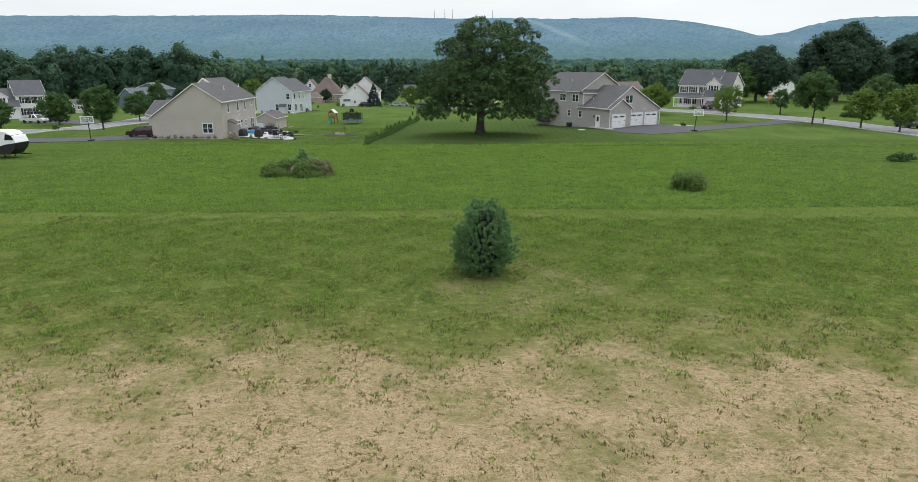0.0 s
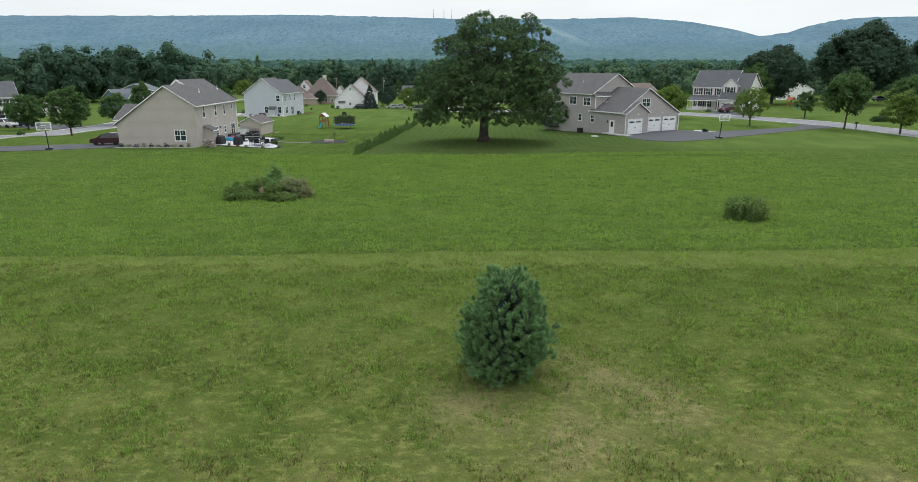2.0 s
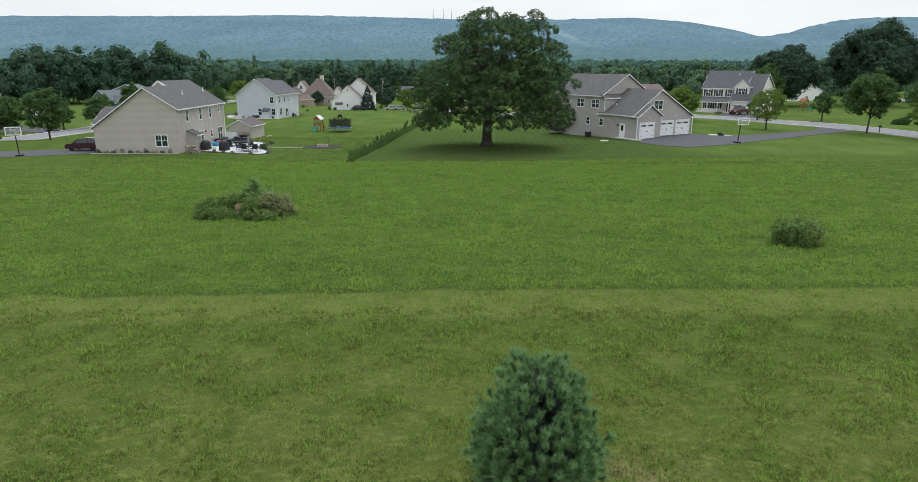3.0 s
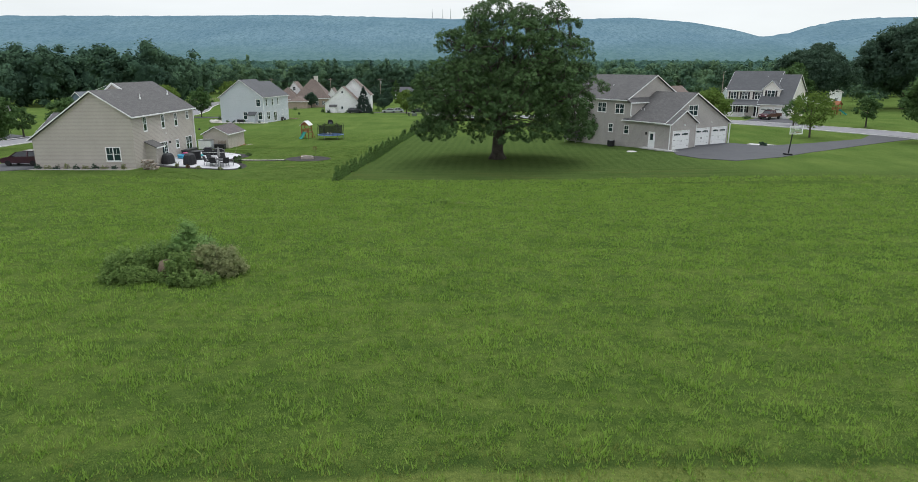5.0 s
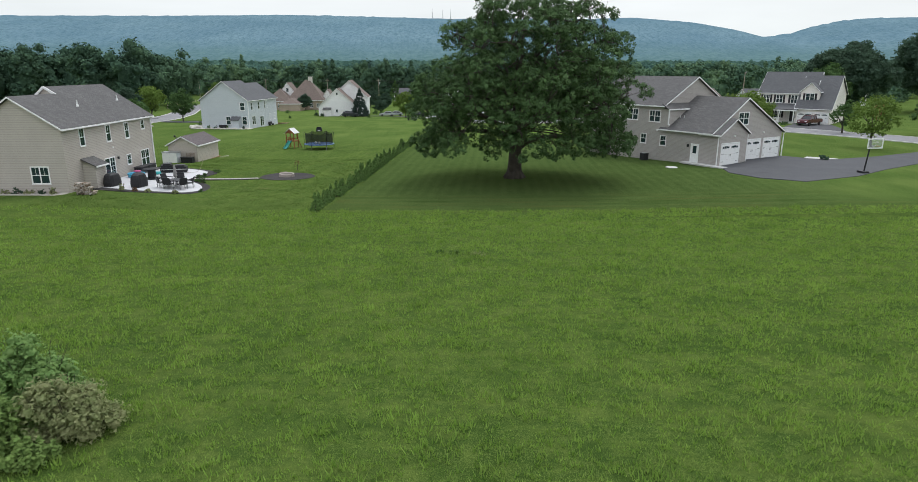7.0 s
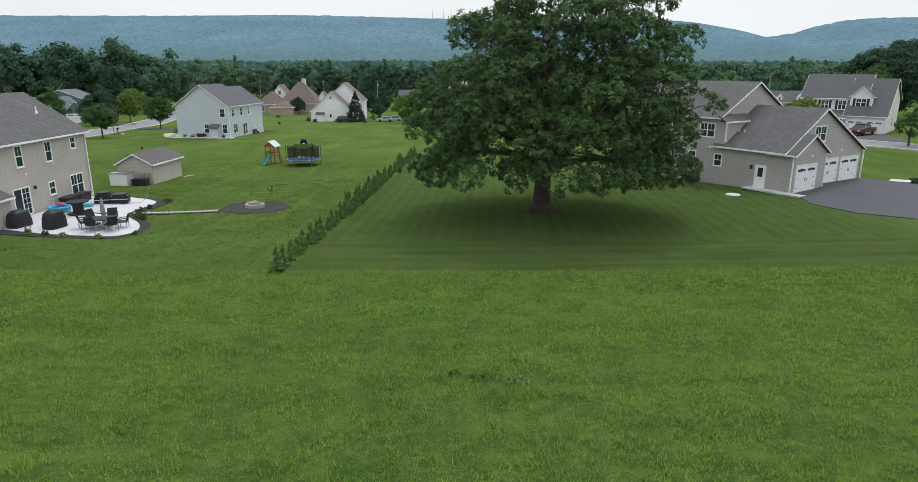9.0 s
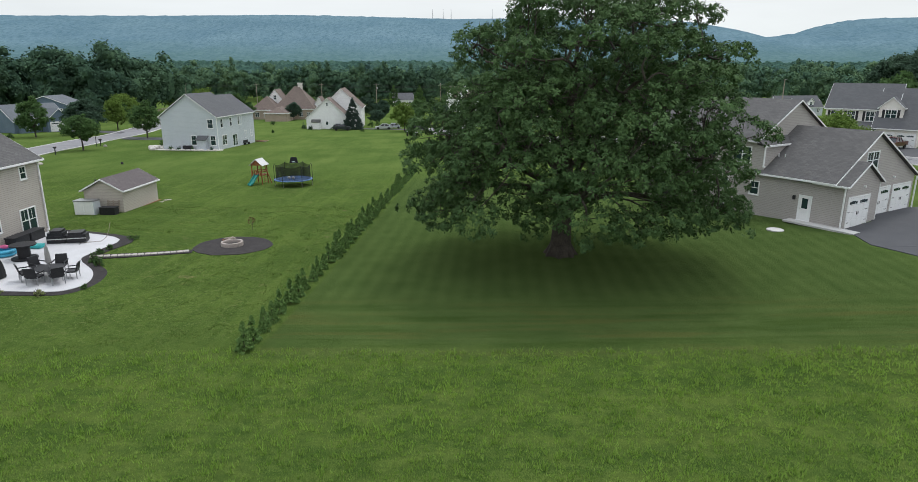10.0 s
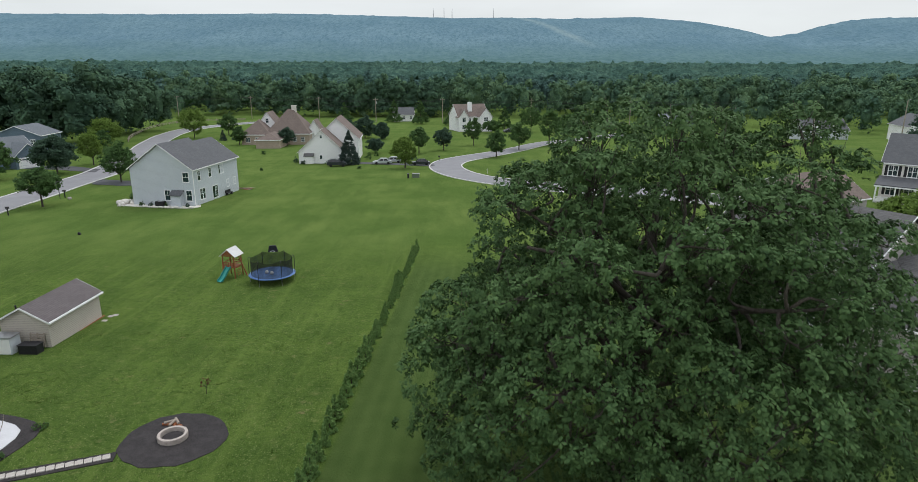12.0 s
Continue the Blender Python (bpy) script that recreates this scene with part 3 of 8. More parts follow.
# ---- ground ----
def build_ground():
    xs = np.concatenate([[-4500, -3000, -2000, -1400, -1000, -700, -500, -400], np.arange(-320, 321, 4), [400, 500, 700, 1000, 1400, 2000, 3000, 4500]]).astype(float)
    ys = np.concatenate([[-3000, -1000, -400, -200, -100, -60], np.arange(-40, 481, 4), np.arange(500, 1000, 50), np.arange(1000, 2000, 100), [2400, 3200, 4500]]).astype(float)
    gx, gy = np.meshgrid(xs, ys)
    z = land(gx, gy)
    v = np.stack([gx, gy, z], -1).reshape(-1, 3)
    w, h = len(xs), len(ys)
    i = (np.arange(h - 1)[:, None] * w + np.arange(w - 1)[None, :]).ravel()
    f = np.stack([i, i + 1, i + w + 1, i + w], 1)
    me = bpy.data.meshes.new("ground")
    me.from_pydata(v.tolist(), [], f.tolist())
    me.materials.append(GRASS)
    me.polygons.foreach_set("use_smooth", [True] * len(me.polygons))
    ob = new("ground", me)
    tagged(ob, "rolling green meadow with mown lawns and a dry straw-coloured end", "ground", kind="structure")


build_ground()


def catmull(pts, steps=8):
    out = []
    for i in range(len(pts) - 1):
        p0, p1, p2, p3 = [np.array(pts[max(0, min(len(pts) - 1, i + k))], float) for k in (-1, 0, 1, 2)]
        for s in range(steps):
            t = s / steps
            out.append(0.5 * (2 * p1 + (p2 - p0) * t + (2 * p0 - 5 * p1 + 4 * p2 - p3) * t * t + (3 * p1 - p0 - 3 * p2 + p3) * t ** 3))
    out.append(np.array(pts[-1], float))
    return out


def ribbon(name, left, right, mat, lift, label, category, thick=0.25):
    """A paved band between two edge lines, with a real side face."""
    g = Geo()
    cols = 4
    for i in range(len(left) - 1):
        for c in range(cols):
            q = []
            for a, k in ((i, c), (i, c + 1), (i + 1, c + 1), (i + 1, c)):
                p = left[a] + (right[a] - left[a]) * k / cols
                q.append((p[0], p[1], gz(p[0], p[1]) + lift))
            g.face(q)
    for edge in (left, right):
        for i in range(len(edge) - 1):
            a, b = edge[i], edge[i + 1]
            g.face([(a[0], a[1], gz(*a) + lift), (b[0], b[1], gz(*b) + lift), (b[0], b[1], gz(*b) - thick), (a[0], a[1], gz(*a) - thick)])
    ob = new(name, g.mesh(name))
    ob.data.materials.append(mat)
    return tagged(ob, label, category, kind="structure")


def road_line(name, centre, width, mat, lift, label, category, kerbs=True):
    line = catmull(centre, 10)
    left, right = [], []
    for i, p in enumerate(line):
        d = line[min(i + 1, len(line) - 1)] - line[max(i - 1, 0)]
        n = np.array([-d[1], d[0]]) / max(1e-6, np.hypot(*d))
        left.append(p + n * width / 2)
        right.append(p - n * width / 2)
    road = ribbon(name, left, right, mat, lift, label, category)
    if kerbs:
        for edge, s in ((left, 1), (right, -1)):
            g = Geo()
            for i in range(len(edge) - 1):
                a, b = edge[i], edge[i + 1]
                d = b - a
                n = s * np.array([-d[1], d[0]]) / max(1e-6, np.hypot(*d)) * 0.3
                ring = [a, b, b + n, a + n] if s < 0 else [a, a + n, b + n, b]
                g.hull8([(p[0], p[1], gz(*p) - 0.2) for p in ring], [(p[0], p[1], gz(*p) + 0.13) for p in ring])
            part("kerb", g, CONCRETE, road, "pale concrete kerb")
    return road


def patch(name, outline, mat, lift, label, category, parent=None, thick=0.3):
    """A flat paved or planted patch that follows the ground."""
    bm = bmesh.new()
    bm.faces.new([bm.verts.new((p[0], p[1], 0)) for p in outline])
    bmesh.ops.recalc_face_normals(bm, faces=bm.faces[:])
    if bm.faces[:][0].normal.z < 0:
        bmesh.ops.reverse_faces(bm, faces=bm.faces[:])
    bmesh.ops.triangulate(bm, faces=bm.faces[:])
    for axis, k, step in (((1, 0, 0), 0, 4), ((0, 1, 0), 1, 4)):
        lo, hi = min(p[k] for p in outline), max(p[k] for p in outline)
        c = math.ceil(lo / step) * step
        while c < hi:
            co = (c, 0, 0) if k == 0 else (0, c, 0)
            bmesh.ops.bisect_plane(bm, geom=bm.verts[:] + bm.edges[:] + bm.faces[:], plane_co=co, plane_no=axis)
            c += step
    rim = bmesh.ops.extrude_edge_only(bm, edges=[e for e in bm.edges if e.is_boundary])
    down = {v for v in rim["geom"] if isinstance(v, bmesh.types.BMVert)}
    for v in bm.verts:
        v.co.z = gz(v.co.x, v.co.y) + (-thick if v in down else lift)
    me = bpy.data.meshes.new(name)
    bm.to_mesh(me)
    bm.free()
    ob = new(name, me)
    ob.data.materials.append(mat)
    return tagged(ob, label, category, kind="structure")


# the street that bends round the lawn and passes the garage house, and the street on the other side
road_line("road", [(60, 330), (38, 298), (24, 285), (10, 266), (-2, 251), (-7, 240), (-7.2, 229), (-3, 217.5), (6, 207), (20, 194), (36, 180), (48, 169), (58, 156), (67, 145), (74, 134), (77, 122), (78, 100), (79, 60), (80, 0)],
          7.4, ROAD, 0.05, "pale grey worn asphalt street with concrete kerbs", "road")
road_line("road", [(-86, 50), (-80, 88), (-77.5, 118), (-77.5, 150), (-79, 180), (-80.5, 200), (-83, 222), (-91, 252), (-102, 285), (-111, 318), (-114, 345), (-108, 372), (-95, 395)],
          7.6, ROAD, 0.05, "pale grey worn asphalt street with concrete kerbs", "road")
patch("driveway", [(28.0, 117.5), (27.2, 112.8), (28.8, 109.0), (32.2, 106.5), (39.5, 109.8), (46, 115.0), (56, 121.5), (66, 128.2), (72.5, 132.0), (69, 138.5), (62.9, 131.5), (52, 125.8), (45, 123.2), (42.5, 123.2), (39.4, 126.0), (31.3, 121.0), (31.9, 119.9)],
      ASPHALT, 0.05, "dark asphalt driveway widening before the garage doors", "driveway")
patch("driveway", [(57, 161), (60, 166), (65.3, 172.7), (70.5, 168.9), (67.5, 160), (63.5, 151.5), (59.5, 155.5)], ASPHALT, 0.05, "dark asphalt driveway", "driveway")
patch("driveway", [(-48.7, 100.0), (-56, 97.0), (-66, 94.5), (-76.5, 93.5), (-75.5, 99.0), (-66, 101.5), (-57, 104.8), (-52.7, 106.0), (-48.7, 106.0)], ASPHALT, 0.05, "dark asphalt driveway beside the tan house", "driveway")
patch("driveway", [(-76, 204.5), (-70, 203), (-62, 203.5), (-58, 206), (-58, 209), (-64, 209), (-72, 209), (-78.5, 211)], ASPHALT, 0.05, "dark asphalt driveway beside the grey house", "driveway")
patch("driveway", [(-86, 226), (-95, 231), (-104, 232), (-106, 227), (-96, 225.5), (-84.5, 221)], ASPHALT, 0.05, "dark asphalt driveway", "driveway")
patch("driveway", [(-10.5, 233.5), (-18, 235.4), (-33, 238), (-33, 241.5), (-18, 239.5), (-10, 238)], ASPHALT, 0.05, "asphalt driveway beside the white house", "driveway")
patch("driveway", [(-80, 150), (-90, 156), (-104, 160), (-106, 153), (-94, 148), (-80, 142)], ASPHALT, 0.05, "asphalt driveway", "driveway")


# ---- mountain and far woods ----
def build_ridge():
    xs = np.linspace(-3600, 3600, 361)
    ys = np.linspace(1500, 3100, 61)
    gx, gy = np.meshgrid(xs, ys)
    crest = np.interp(xs, [-3600, -1723, -1108, -668, -316, -8, 191, 389, 665, 876, 989, 1093, 1193, 1281, 1366, 1473, 1582, 1732, 2400, 3600],
                      [218, 200, 200, 204, 198, 190, 192, 188, 196, 180, 159, 128, 128, 141, 166, 188, 196, 199, 204, 190])
    t = np.clip((gy - 1500) / 1100, 0, 1)
    shape = t * t * (3 - 2 * t) * 0.75 + 0.25 * t
    z = 2 + crest[None, :] * shape
    z = np.where(gy > 2600, z - (gy - 2600) * 0.25, z)
    rng = np.random.default_rng(3)
    spur = np.array([[noise.noise(Vector((x * 0.004, y * 0.0016, 4.0))) for x in xs] for y in ys])
    fine = np.array([[noise.noise(Vector((x * 0.02, y * 0.02, 9.0))) for x in xs] for y in ys])
    edge = np.clip(t * 3, 0, 1) * np.clip((2600 - gy) / 500, 0.0, 1)
    z = z + spur * 14 * edge + fine * 0.6 + rng.normal(size=z.shape) * np.where((gy > 2560) & (gy < 2640), 1.1, 0.1)
    v = np.stack([gx, gy, z], -1).reshape(-1, 3)
    w = len(xs)
    i = (np.arange(len(ys) - 1)[:, None] * w + np.arange(w - 1)[None, :]).ravel()
    f = np.stack([i, i + 1, i + w + 1, i + w], 1)
    me = bpy.data.meshes.new("backdrop_ridge")
    me.from_pydata(v.tolist(), [], f.tolist())
    m, n, l, b = material("haze_tinted_forest", 1.0, 0.0, 0.0)
    co = coords(n)
    # the blue of these tones is distance haze painted into the forest
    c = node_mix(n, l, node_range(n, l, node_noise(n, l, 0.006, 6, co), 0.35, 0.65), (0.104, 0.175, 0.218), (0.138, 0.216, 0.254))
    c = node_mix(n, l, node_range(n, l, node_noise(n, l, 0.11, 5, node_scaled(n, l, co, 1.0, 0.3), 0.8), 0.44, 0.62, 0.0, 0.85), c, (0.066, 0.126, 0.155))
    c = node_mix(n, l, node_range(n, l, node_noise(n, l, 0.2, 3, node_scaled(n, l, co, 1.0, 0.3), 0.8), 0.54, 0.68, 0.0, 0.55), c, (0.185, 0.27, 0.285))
    sepz = n.new("ShaderNodeSeparateXYZ")
    l.new(co, sepz.inputs[0])
    # painted haze thins towards the foot, so the colour turns greener there
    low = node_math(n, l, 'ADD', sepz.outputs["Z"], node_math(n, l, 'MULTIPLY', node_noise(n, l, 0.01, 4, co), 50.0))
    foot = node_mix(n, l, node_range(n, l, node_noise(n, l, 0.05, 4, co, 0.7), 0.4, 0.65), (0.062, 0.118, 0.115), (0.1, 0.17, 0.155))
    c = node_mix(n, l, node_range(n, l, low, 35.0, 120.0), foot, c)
    # a pale cut running down the slope
    sep = n.new("ShaderNodeSeparateXYZ")
    l.new(co, sep.inputs[0])
    d = node_math(n, l, 'ABSOLUTE', node_math(n, l, 'ADD', node_math(n, l, 'ADD', sep.outputs["X"], node_math(n, l, 'MULTIPLY', sep.outputs["Y"], 0.33)), -1040.0))
    d = node_math(n, l, 'ADD', d, node_math(n, l, 'MULTIPLY', node_noise(n, l, 0.03, 3, co), 60.0))
    cut = node_math(n, l, 'MULTIPLY', node_range(n, l, d, 30.0, 62.0, 0.42, 0.0), node_range(n, l, sep.outputs["Y"], 1950.0, 2100.0))
    c = node_mix(n, l, cut, c, (0.26, 0.33, 0.32))
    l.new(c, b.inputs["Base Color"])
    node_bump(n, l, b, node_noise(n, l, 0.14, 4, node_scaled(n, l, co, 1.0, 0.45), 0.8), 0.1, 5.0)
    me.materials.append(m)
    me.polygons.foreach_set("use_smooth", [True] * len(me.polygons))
    tagged(new("backdrop_ridge", me), "long wooded mountain ridge with a saddle, coloured blue-green for haze", "mountain", kind="structure")
    # valley woods before it
    rng = np.random.default_rng(4)
    xs = np.linspace(-1900, 1900, 420)
    ys = 820 + 800 * np.linspace(0, 1, 150) ** 1.15
    gx, gy = np.meshgrid(xs, ys)
    top = land(gx, gy) + 12 + rng.normal(size=gx.shape) * 3.4 + np.array([[noise.noise(Vector((x * 0.012, y * 0.012, 2.0))) for x in xs] for y in ys]) * 6
    v = np.stack([gx + rng.normal(size=gx.shape) * 2.5, gy, top], -1).reshape(-1, 3)
    w = len(xs)
    i = (np.arange(len(ys) - 1)[:, None] * w + np.arange(w - 1)[None, :]).ravel()
    f = np.stack([i, i + 1, i + w + 1, i + w], 1)
    me = bpy.data.meshes.new("backdrop_valley_woods")
    me.from_pydata(v.tolist(), [], f.tolist())
    m, n, l, b = material("haze_tinted_valley_canopy", 1.0, 0.0, 0.0)
    co = coords(n)
    sep = n.new("ShaderNodeSeparateXYZ")
    l.new(co, sep.inputs[0])
    # bluish green: some haze is mixed into the canopy colour
    c = node_mix(n, l, node_range(n, l, node_noise(n, l, 0.02, 5, co), 0.35, 0.65), (0.055, 0.112, 0.092), (0.1, 0.17, 0.125))
    c = node_mix(n, l, node_range(n, l, node_noise(n, l, 0.18, 3, co, 0.7), 0.42, 0.66, 0.0, 0.7), c, (0.03, 0.068, 0.058))
    l.new(c, b.inputs["Base Color"])
    node_bump(n, l, b, node_noise(n, l, 0.25, 3, co, 0.7), 1.0, 4.0)
    me.materials.append(m)
    tagged(new("backdrop_valley_woods", me), "dense green valley woodland below the ridge, tinted for haze", "woods", kind="structure")


build_ridge()


def crown_array(rng, x, y, z, h, w, n_clump, per, leaf, low=0.2, shape="round", puff=0.13, shell=0.74):
    """Leaf quads of one crown; low: where the crown starts, as a part of the height."""
    d = unit(rng.normal(size=(n_clump, 3)) + np.array([0, 0, 0.15]))
    if shape == "cone":
        u = rng.random(n_clump) ** 1.5
        zz = low * h + u * (1 - low) * h * 0.97
        rr = (w / 2) * (1 - u) ** 0.85 * (0.72 + 0.35 * rng.random(n_clump))
        a = rng.random(n_clump) * 2 * math.pi
        c = np.stack([np.cos(a) * rr, np.sin(a) * rr, zz], 1)
        rad = (w * 0.13) * (1 - 0.75 * u)
    else:
        rr = (0.45 + 0.42 * rng.random((n_clump, 1)) ** 0.6) * (1 + 0.22 * np.sin(d[:, :1] * 5 + x) * np.cos(d[:, 1:2] * 4 + y))
        c = d * rr * np.array([w / 2, w / 2, h * (1 - low) / 2]) * 1.02
        c[:, 2] += h * (low + (1 - low) / 2)
        if shape == "round":
            k = np.clip((c[:, 2] / h - low) / (1 - low), 0, 1)
            c[:, :2] *= np.interp(k, [0, 0.35, 0.7, 1.0], [0.8, 1.12, 0.92, 0.6])[:, None]
        if shape == "vase":
            k = np.clip(c[:, 2] / h, 0, 1)
            c[:, :2] *= (0.55 + 0.7 * k)[:, None]
        rad = np.full(n_clump, w * puff) * (0.55 + 0.9 * rng.random(n_clump))
    at = np.array([x, y, z])
    return clump_leaves(rng, c, rad, per, leaf, 0.8, 0.35, 0.7, shell, 0.75) + at, c + at, rad


def hearts(rng, c, rad, nt=5, nf=7):
    """Closed uneven cores of leaf puffs; rad: one radius or three for each."""
    k = len(c)
    rad = np.asarray(rad, float)
    if rad.ndim == 1:
        rad = rad[:, None] * np.array([1, 1, 0.75])
    th = np.linspace(0, math.pi, nt)
    ph = np.linspace(0, 2 * math.pi, nf, endpoint=False)
    d = np.stack([np.outer(np.sin(th), np.cos(ph)), np.outer(np.sin(th), np.sin(ph)), np.outer(np.cos(th), np.ones(nf))], -1).reshape(-1, 3)
    r = np.ones((k, len(d)))
    for f, amp in ((2.2, 0.14), (4.0, 0.12)):
        w = rng.normal(size=(k, 3)) * f
        r += amp * np.sin(w @ d.T + rng.uniform(0, 6.28, (k, 1)))
    v = c[:, None, :] + d[None] * r[..., None] * rad[:, None, :]
    i, j = np.meshgrid(np.arange(nt - 1), np.arange(nf), indexing="ij")
    q = np.stack([i * nf + j, (i + 1) * nf + j, (i + 1) * nf + (j + 1) % nf, i * nf + (j + 1) % nf], -1).reshape(-1, 4)
    f = (q[None] + (np.arange(k) * len(d))[:, None, None]).reshape(-1, 4)
    return v.reshape(-1, 3), f


def leafy_mesh(name, core, quads):
    """One mesh from closed cores and loose leaves."""
    v, f = core
    k = len(v)
    wide = quads[:, 3] * 1.5 - quads[:, 1] * 0.5
    tris = np.stack([quads[:, 0], quads[:, 2], wide], 1)
    verts = np.concatenate([v, tris.reshape(-1, 3)])
    loops = np.concatenate([f.ravel(), k + np.arange(len(tris) * 3)])
    starts = np.concatenate([np.arange(len(f)) * 4, len(f) * 4 + np.arange(len(tris)) * 3])
    me = bpy.data.meshes.new(name)
    me.vertices.add(len(verts))
    me.vertices.foreach_set("co", verts.astype(np.float32).ravel())
    me.loops.add(len(loops))
    me.loops.foreach_set("vertex_index", loops.astype(np.int32))
    me.polygons.add(len(starts))
    me.polygons.foreach_set("loop_start", starts.astype(np.int32))
    me.update(calc_edges=True)
    me.polygons.foreach_set("use_smooth", np.arange(len(starts)) < len(f))
    return me


def woods(name, spots, mat, label, seed, lobes=6, leaves=50, leaf=1.0, conifer=0.0):
    """Many crowns in one mesh: each a heap of uneven leafy lobes; conifers rise in ragged tiers."""
    rng = np.random.default_rng(seed)
    arrays, c, rad = [], [], []
    for x, y, h, w in spots:
        z = gz(x, y)
        mine = []
        if rng.random() < conifer:
            h *= rng.uniform(0.95, 1.12)
            tiers = 6
            for k in range(tiers):
                u = 0.22 + 0.74 * k / (tiers - 1)
                r = w * 0.36 * (1.12 - u) ** 0.8 * rng.uniform(0.75, 1.2)
                a = rng.uniform(0, 6.28)
                mine.append(((x + 0.3 * r * math.cos(a), y + 0.25 * r * math.sin(a), z + h * u), (r, r, h * 0.09)))
        else:
            mine.append(((x, y, z + h * 0.45), (w * 0.36, w * 0.36, h * 0.4)))
            for k in range(lobes - 1):
                d = unit(rng.normal(size=3) + np.array([0, -0.25, 0.45]))
                r = w * rng.uniform(0.14, 0.25)
                reach = rng.uniform(0.8, 1.12)
                mine.append(((x + d[0] * w * 0.34 * reach, y + d[1] * w * 0.34 * reach, z + h * (0.5 + 0.4 * d[2] * reach)), (r, r, r * rng.uniform(0.65, 1.0))))
        for i, (p, r) in enumerate(mine):
            k = int(leaves * 1.2) if i else int(leaves * 1.9)
            d = unit(rng.normal(size=(k, 3)) + np.array([0, -0.3, 0.35]))
            pos = np.array(p) + d * np.array(r) * rng.uniform(0.7, 1.18, (k, 1))
            arrays.append(leaf_quads(rng, pos, unit(d + np.array([0, 0, 0.3]) + rng.normal(size=(k, 3)) * 0.45), leaf * (0.6 + 0.95 * rng.random(k)), 0.75))
            c.append(p)
            rad.append(tuple(v * 0.68 for v in r))
    me = leafy_mesh(name, hearts(rng, np.array(c), np.array(rad), 4, 5), np.concatenate(arrays))
    me.materials.append(mat)
    return tagged(new(name, me), label, "woods", kind="stuff")


def scatter(seed, count, x0, x1, y0, y1, h0, h1, keep=None):
    rng = np.random.default_rng(seed)
    out = []
    for _ in range(count):
        x, y = rng.uniform(x0, x1), rng.uniform(y0, y1)
        if keep is None or keep(x, y):
            h = rng.uniform(h0, h1)
            out.append((x, y, h, h * rng.uniform(0.55, 0.85)))
    return out


in_view = lambda x, y: abs(x) < 0.82 * y + 40
woods("woods", scatter(11, 95, -300, -118, 283, 345, 18, 26, lambda x, y: x < -118 - (y - 285) * 0.1), WOODS_DARK, "dark tall wood edge behind the street", 21, 13, 75, 0.95)
woods("woods", scatter(12, 330, -330, 320, 428, 495, 14, 24, lambda x, y: not (-205 < x < -178 and y < 490)), WOODS_NEAR, "mixed green wood edge behind the houses", 22, 7, 42, 1.2, 0.05)
woods("woods", scatter(17, 26, -95, -5, 424, 440, 17, 23), WOODS_DARK, "tall dark white pines before the wood edge", 27, 7, 44, 1.0, 0.45)
woods("woods", scatter(13, 750, -560, 560, 490, 640, 13, 21, in_view), WOODS_MID, "continuous green woodland across the valley, tinted for haze", 23, 4, 24, 1.6, 0.03)
woods("woods", scatter(16, 1150, -760, 760, 630, 860, 13, 21, in_view), WOODS_FAR, "paler woodland further across the valley, tinted for haze", 26, 2, 20, 2.2)
woods("woods", scatter(14, 90, 40, 330, 310, 430, 12, 19, lambda x, y: x > 60 + (430 - y) * 0.75), WOODS_NEAR, "green woods behind the far street", 24, 8, 55, 0.95, 0.08)
woods("woods", scatter(15, 60, -330, -165, 205, 290, 15, 22, lambda x, y: x < -160 - (290 - y) * 0.3), WOODS_DARK, "dark woods beyond the street", 25, 11, 60, 0.85)


# ---- trees ----
def tree(x, y, h, w, mat, label, seed, low=0.18, shape="round", leaf=0.42, n_clump=70, per=26, trunk=0.16, name="tree", category="tree", group="", core=0.66, puff=0.12):
    rng = np.random.default_rng(seed)
    t = thing(name, pose(x, y, gz(x, y)), label, category, group)
    g = Geo()
    lean = rng.uniform(-0.25, 0.25, 2)
    top = h * (0.55 if shape != "cone" else 0.9)
    g.tube([(0, 0, -0.2), (0, 0, 0.15), (lean[0] * 0.3, lean[1] * 0.3, h * 0.25), (lean[0], lean[1], top)],
           [trunk * 1.5, trunk * 1.05, trunk * 0.8, trunk * 0.25], 8)
    part("trunk", g, BARK, t, smooth=True)
    if shape != "cone":
        for i in range(6):
            a = i * 1.05 + rng.uniform(-0.3, 0.3)
            z0 = h * rng.uniform(max(low, 0.16), 0.4)
            r = w * rng.uniform(0.25, 0.4)
            g = Geo()
            g.tube([(lean[0] * 0.4, lean[1] * 0.4, z0), (math.cos(a) * r * 0.5, math.sin(a) * r * 0.5, z0 + h * 0.13), (math.cos(a) * r, math.sin(a) * r, z0 + h * 0.3)],
                   [trunk * 0.5, trunk * 0.32, trunk * 0.1], 6)
            part("limb", g, BARK, t, smooth=True)
    q, c, rad = crown_array(rng, 0, 0, 0, h, w, int(n_clump * 1.25), int(per * 0.95), leaf * 1.05, low, shape, puff * 0.82, 0.5)
    me = leafy_mesh("crown", hearts(rng, c, rad * core * 0.7, 4, 5), q)
    me.materials.append(mat)
    part("crown", me, None, t)
    return t


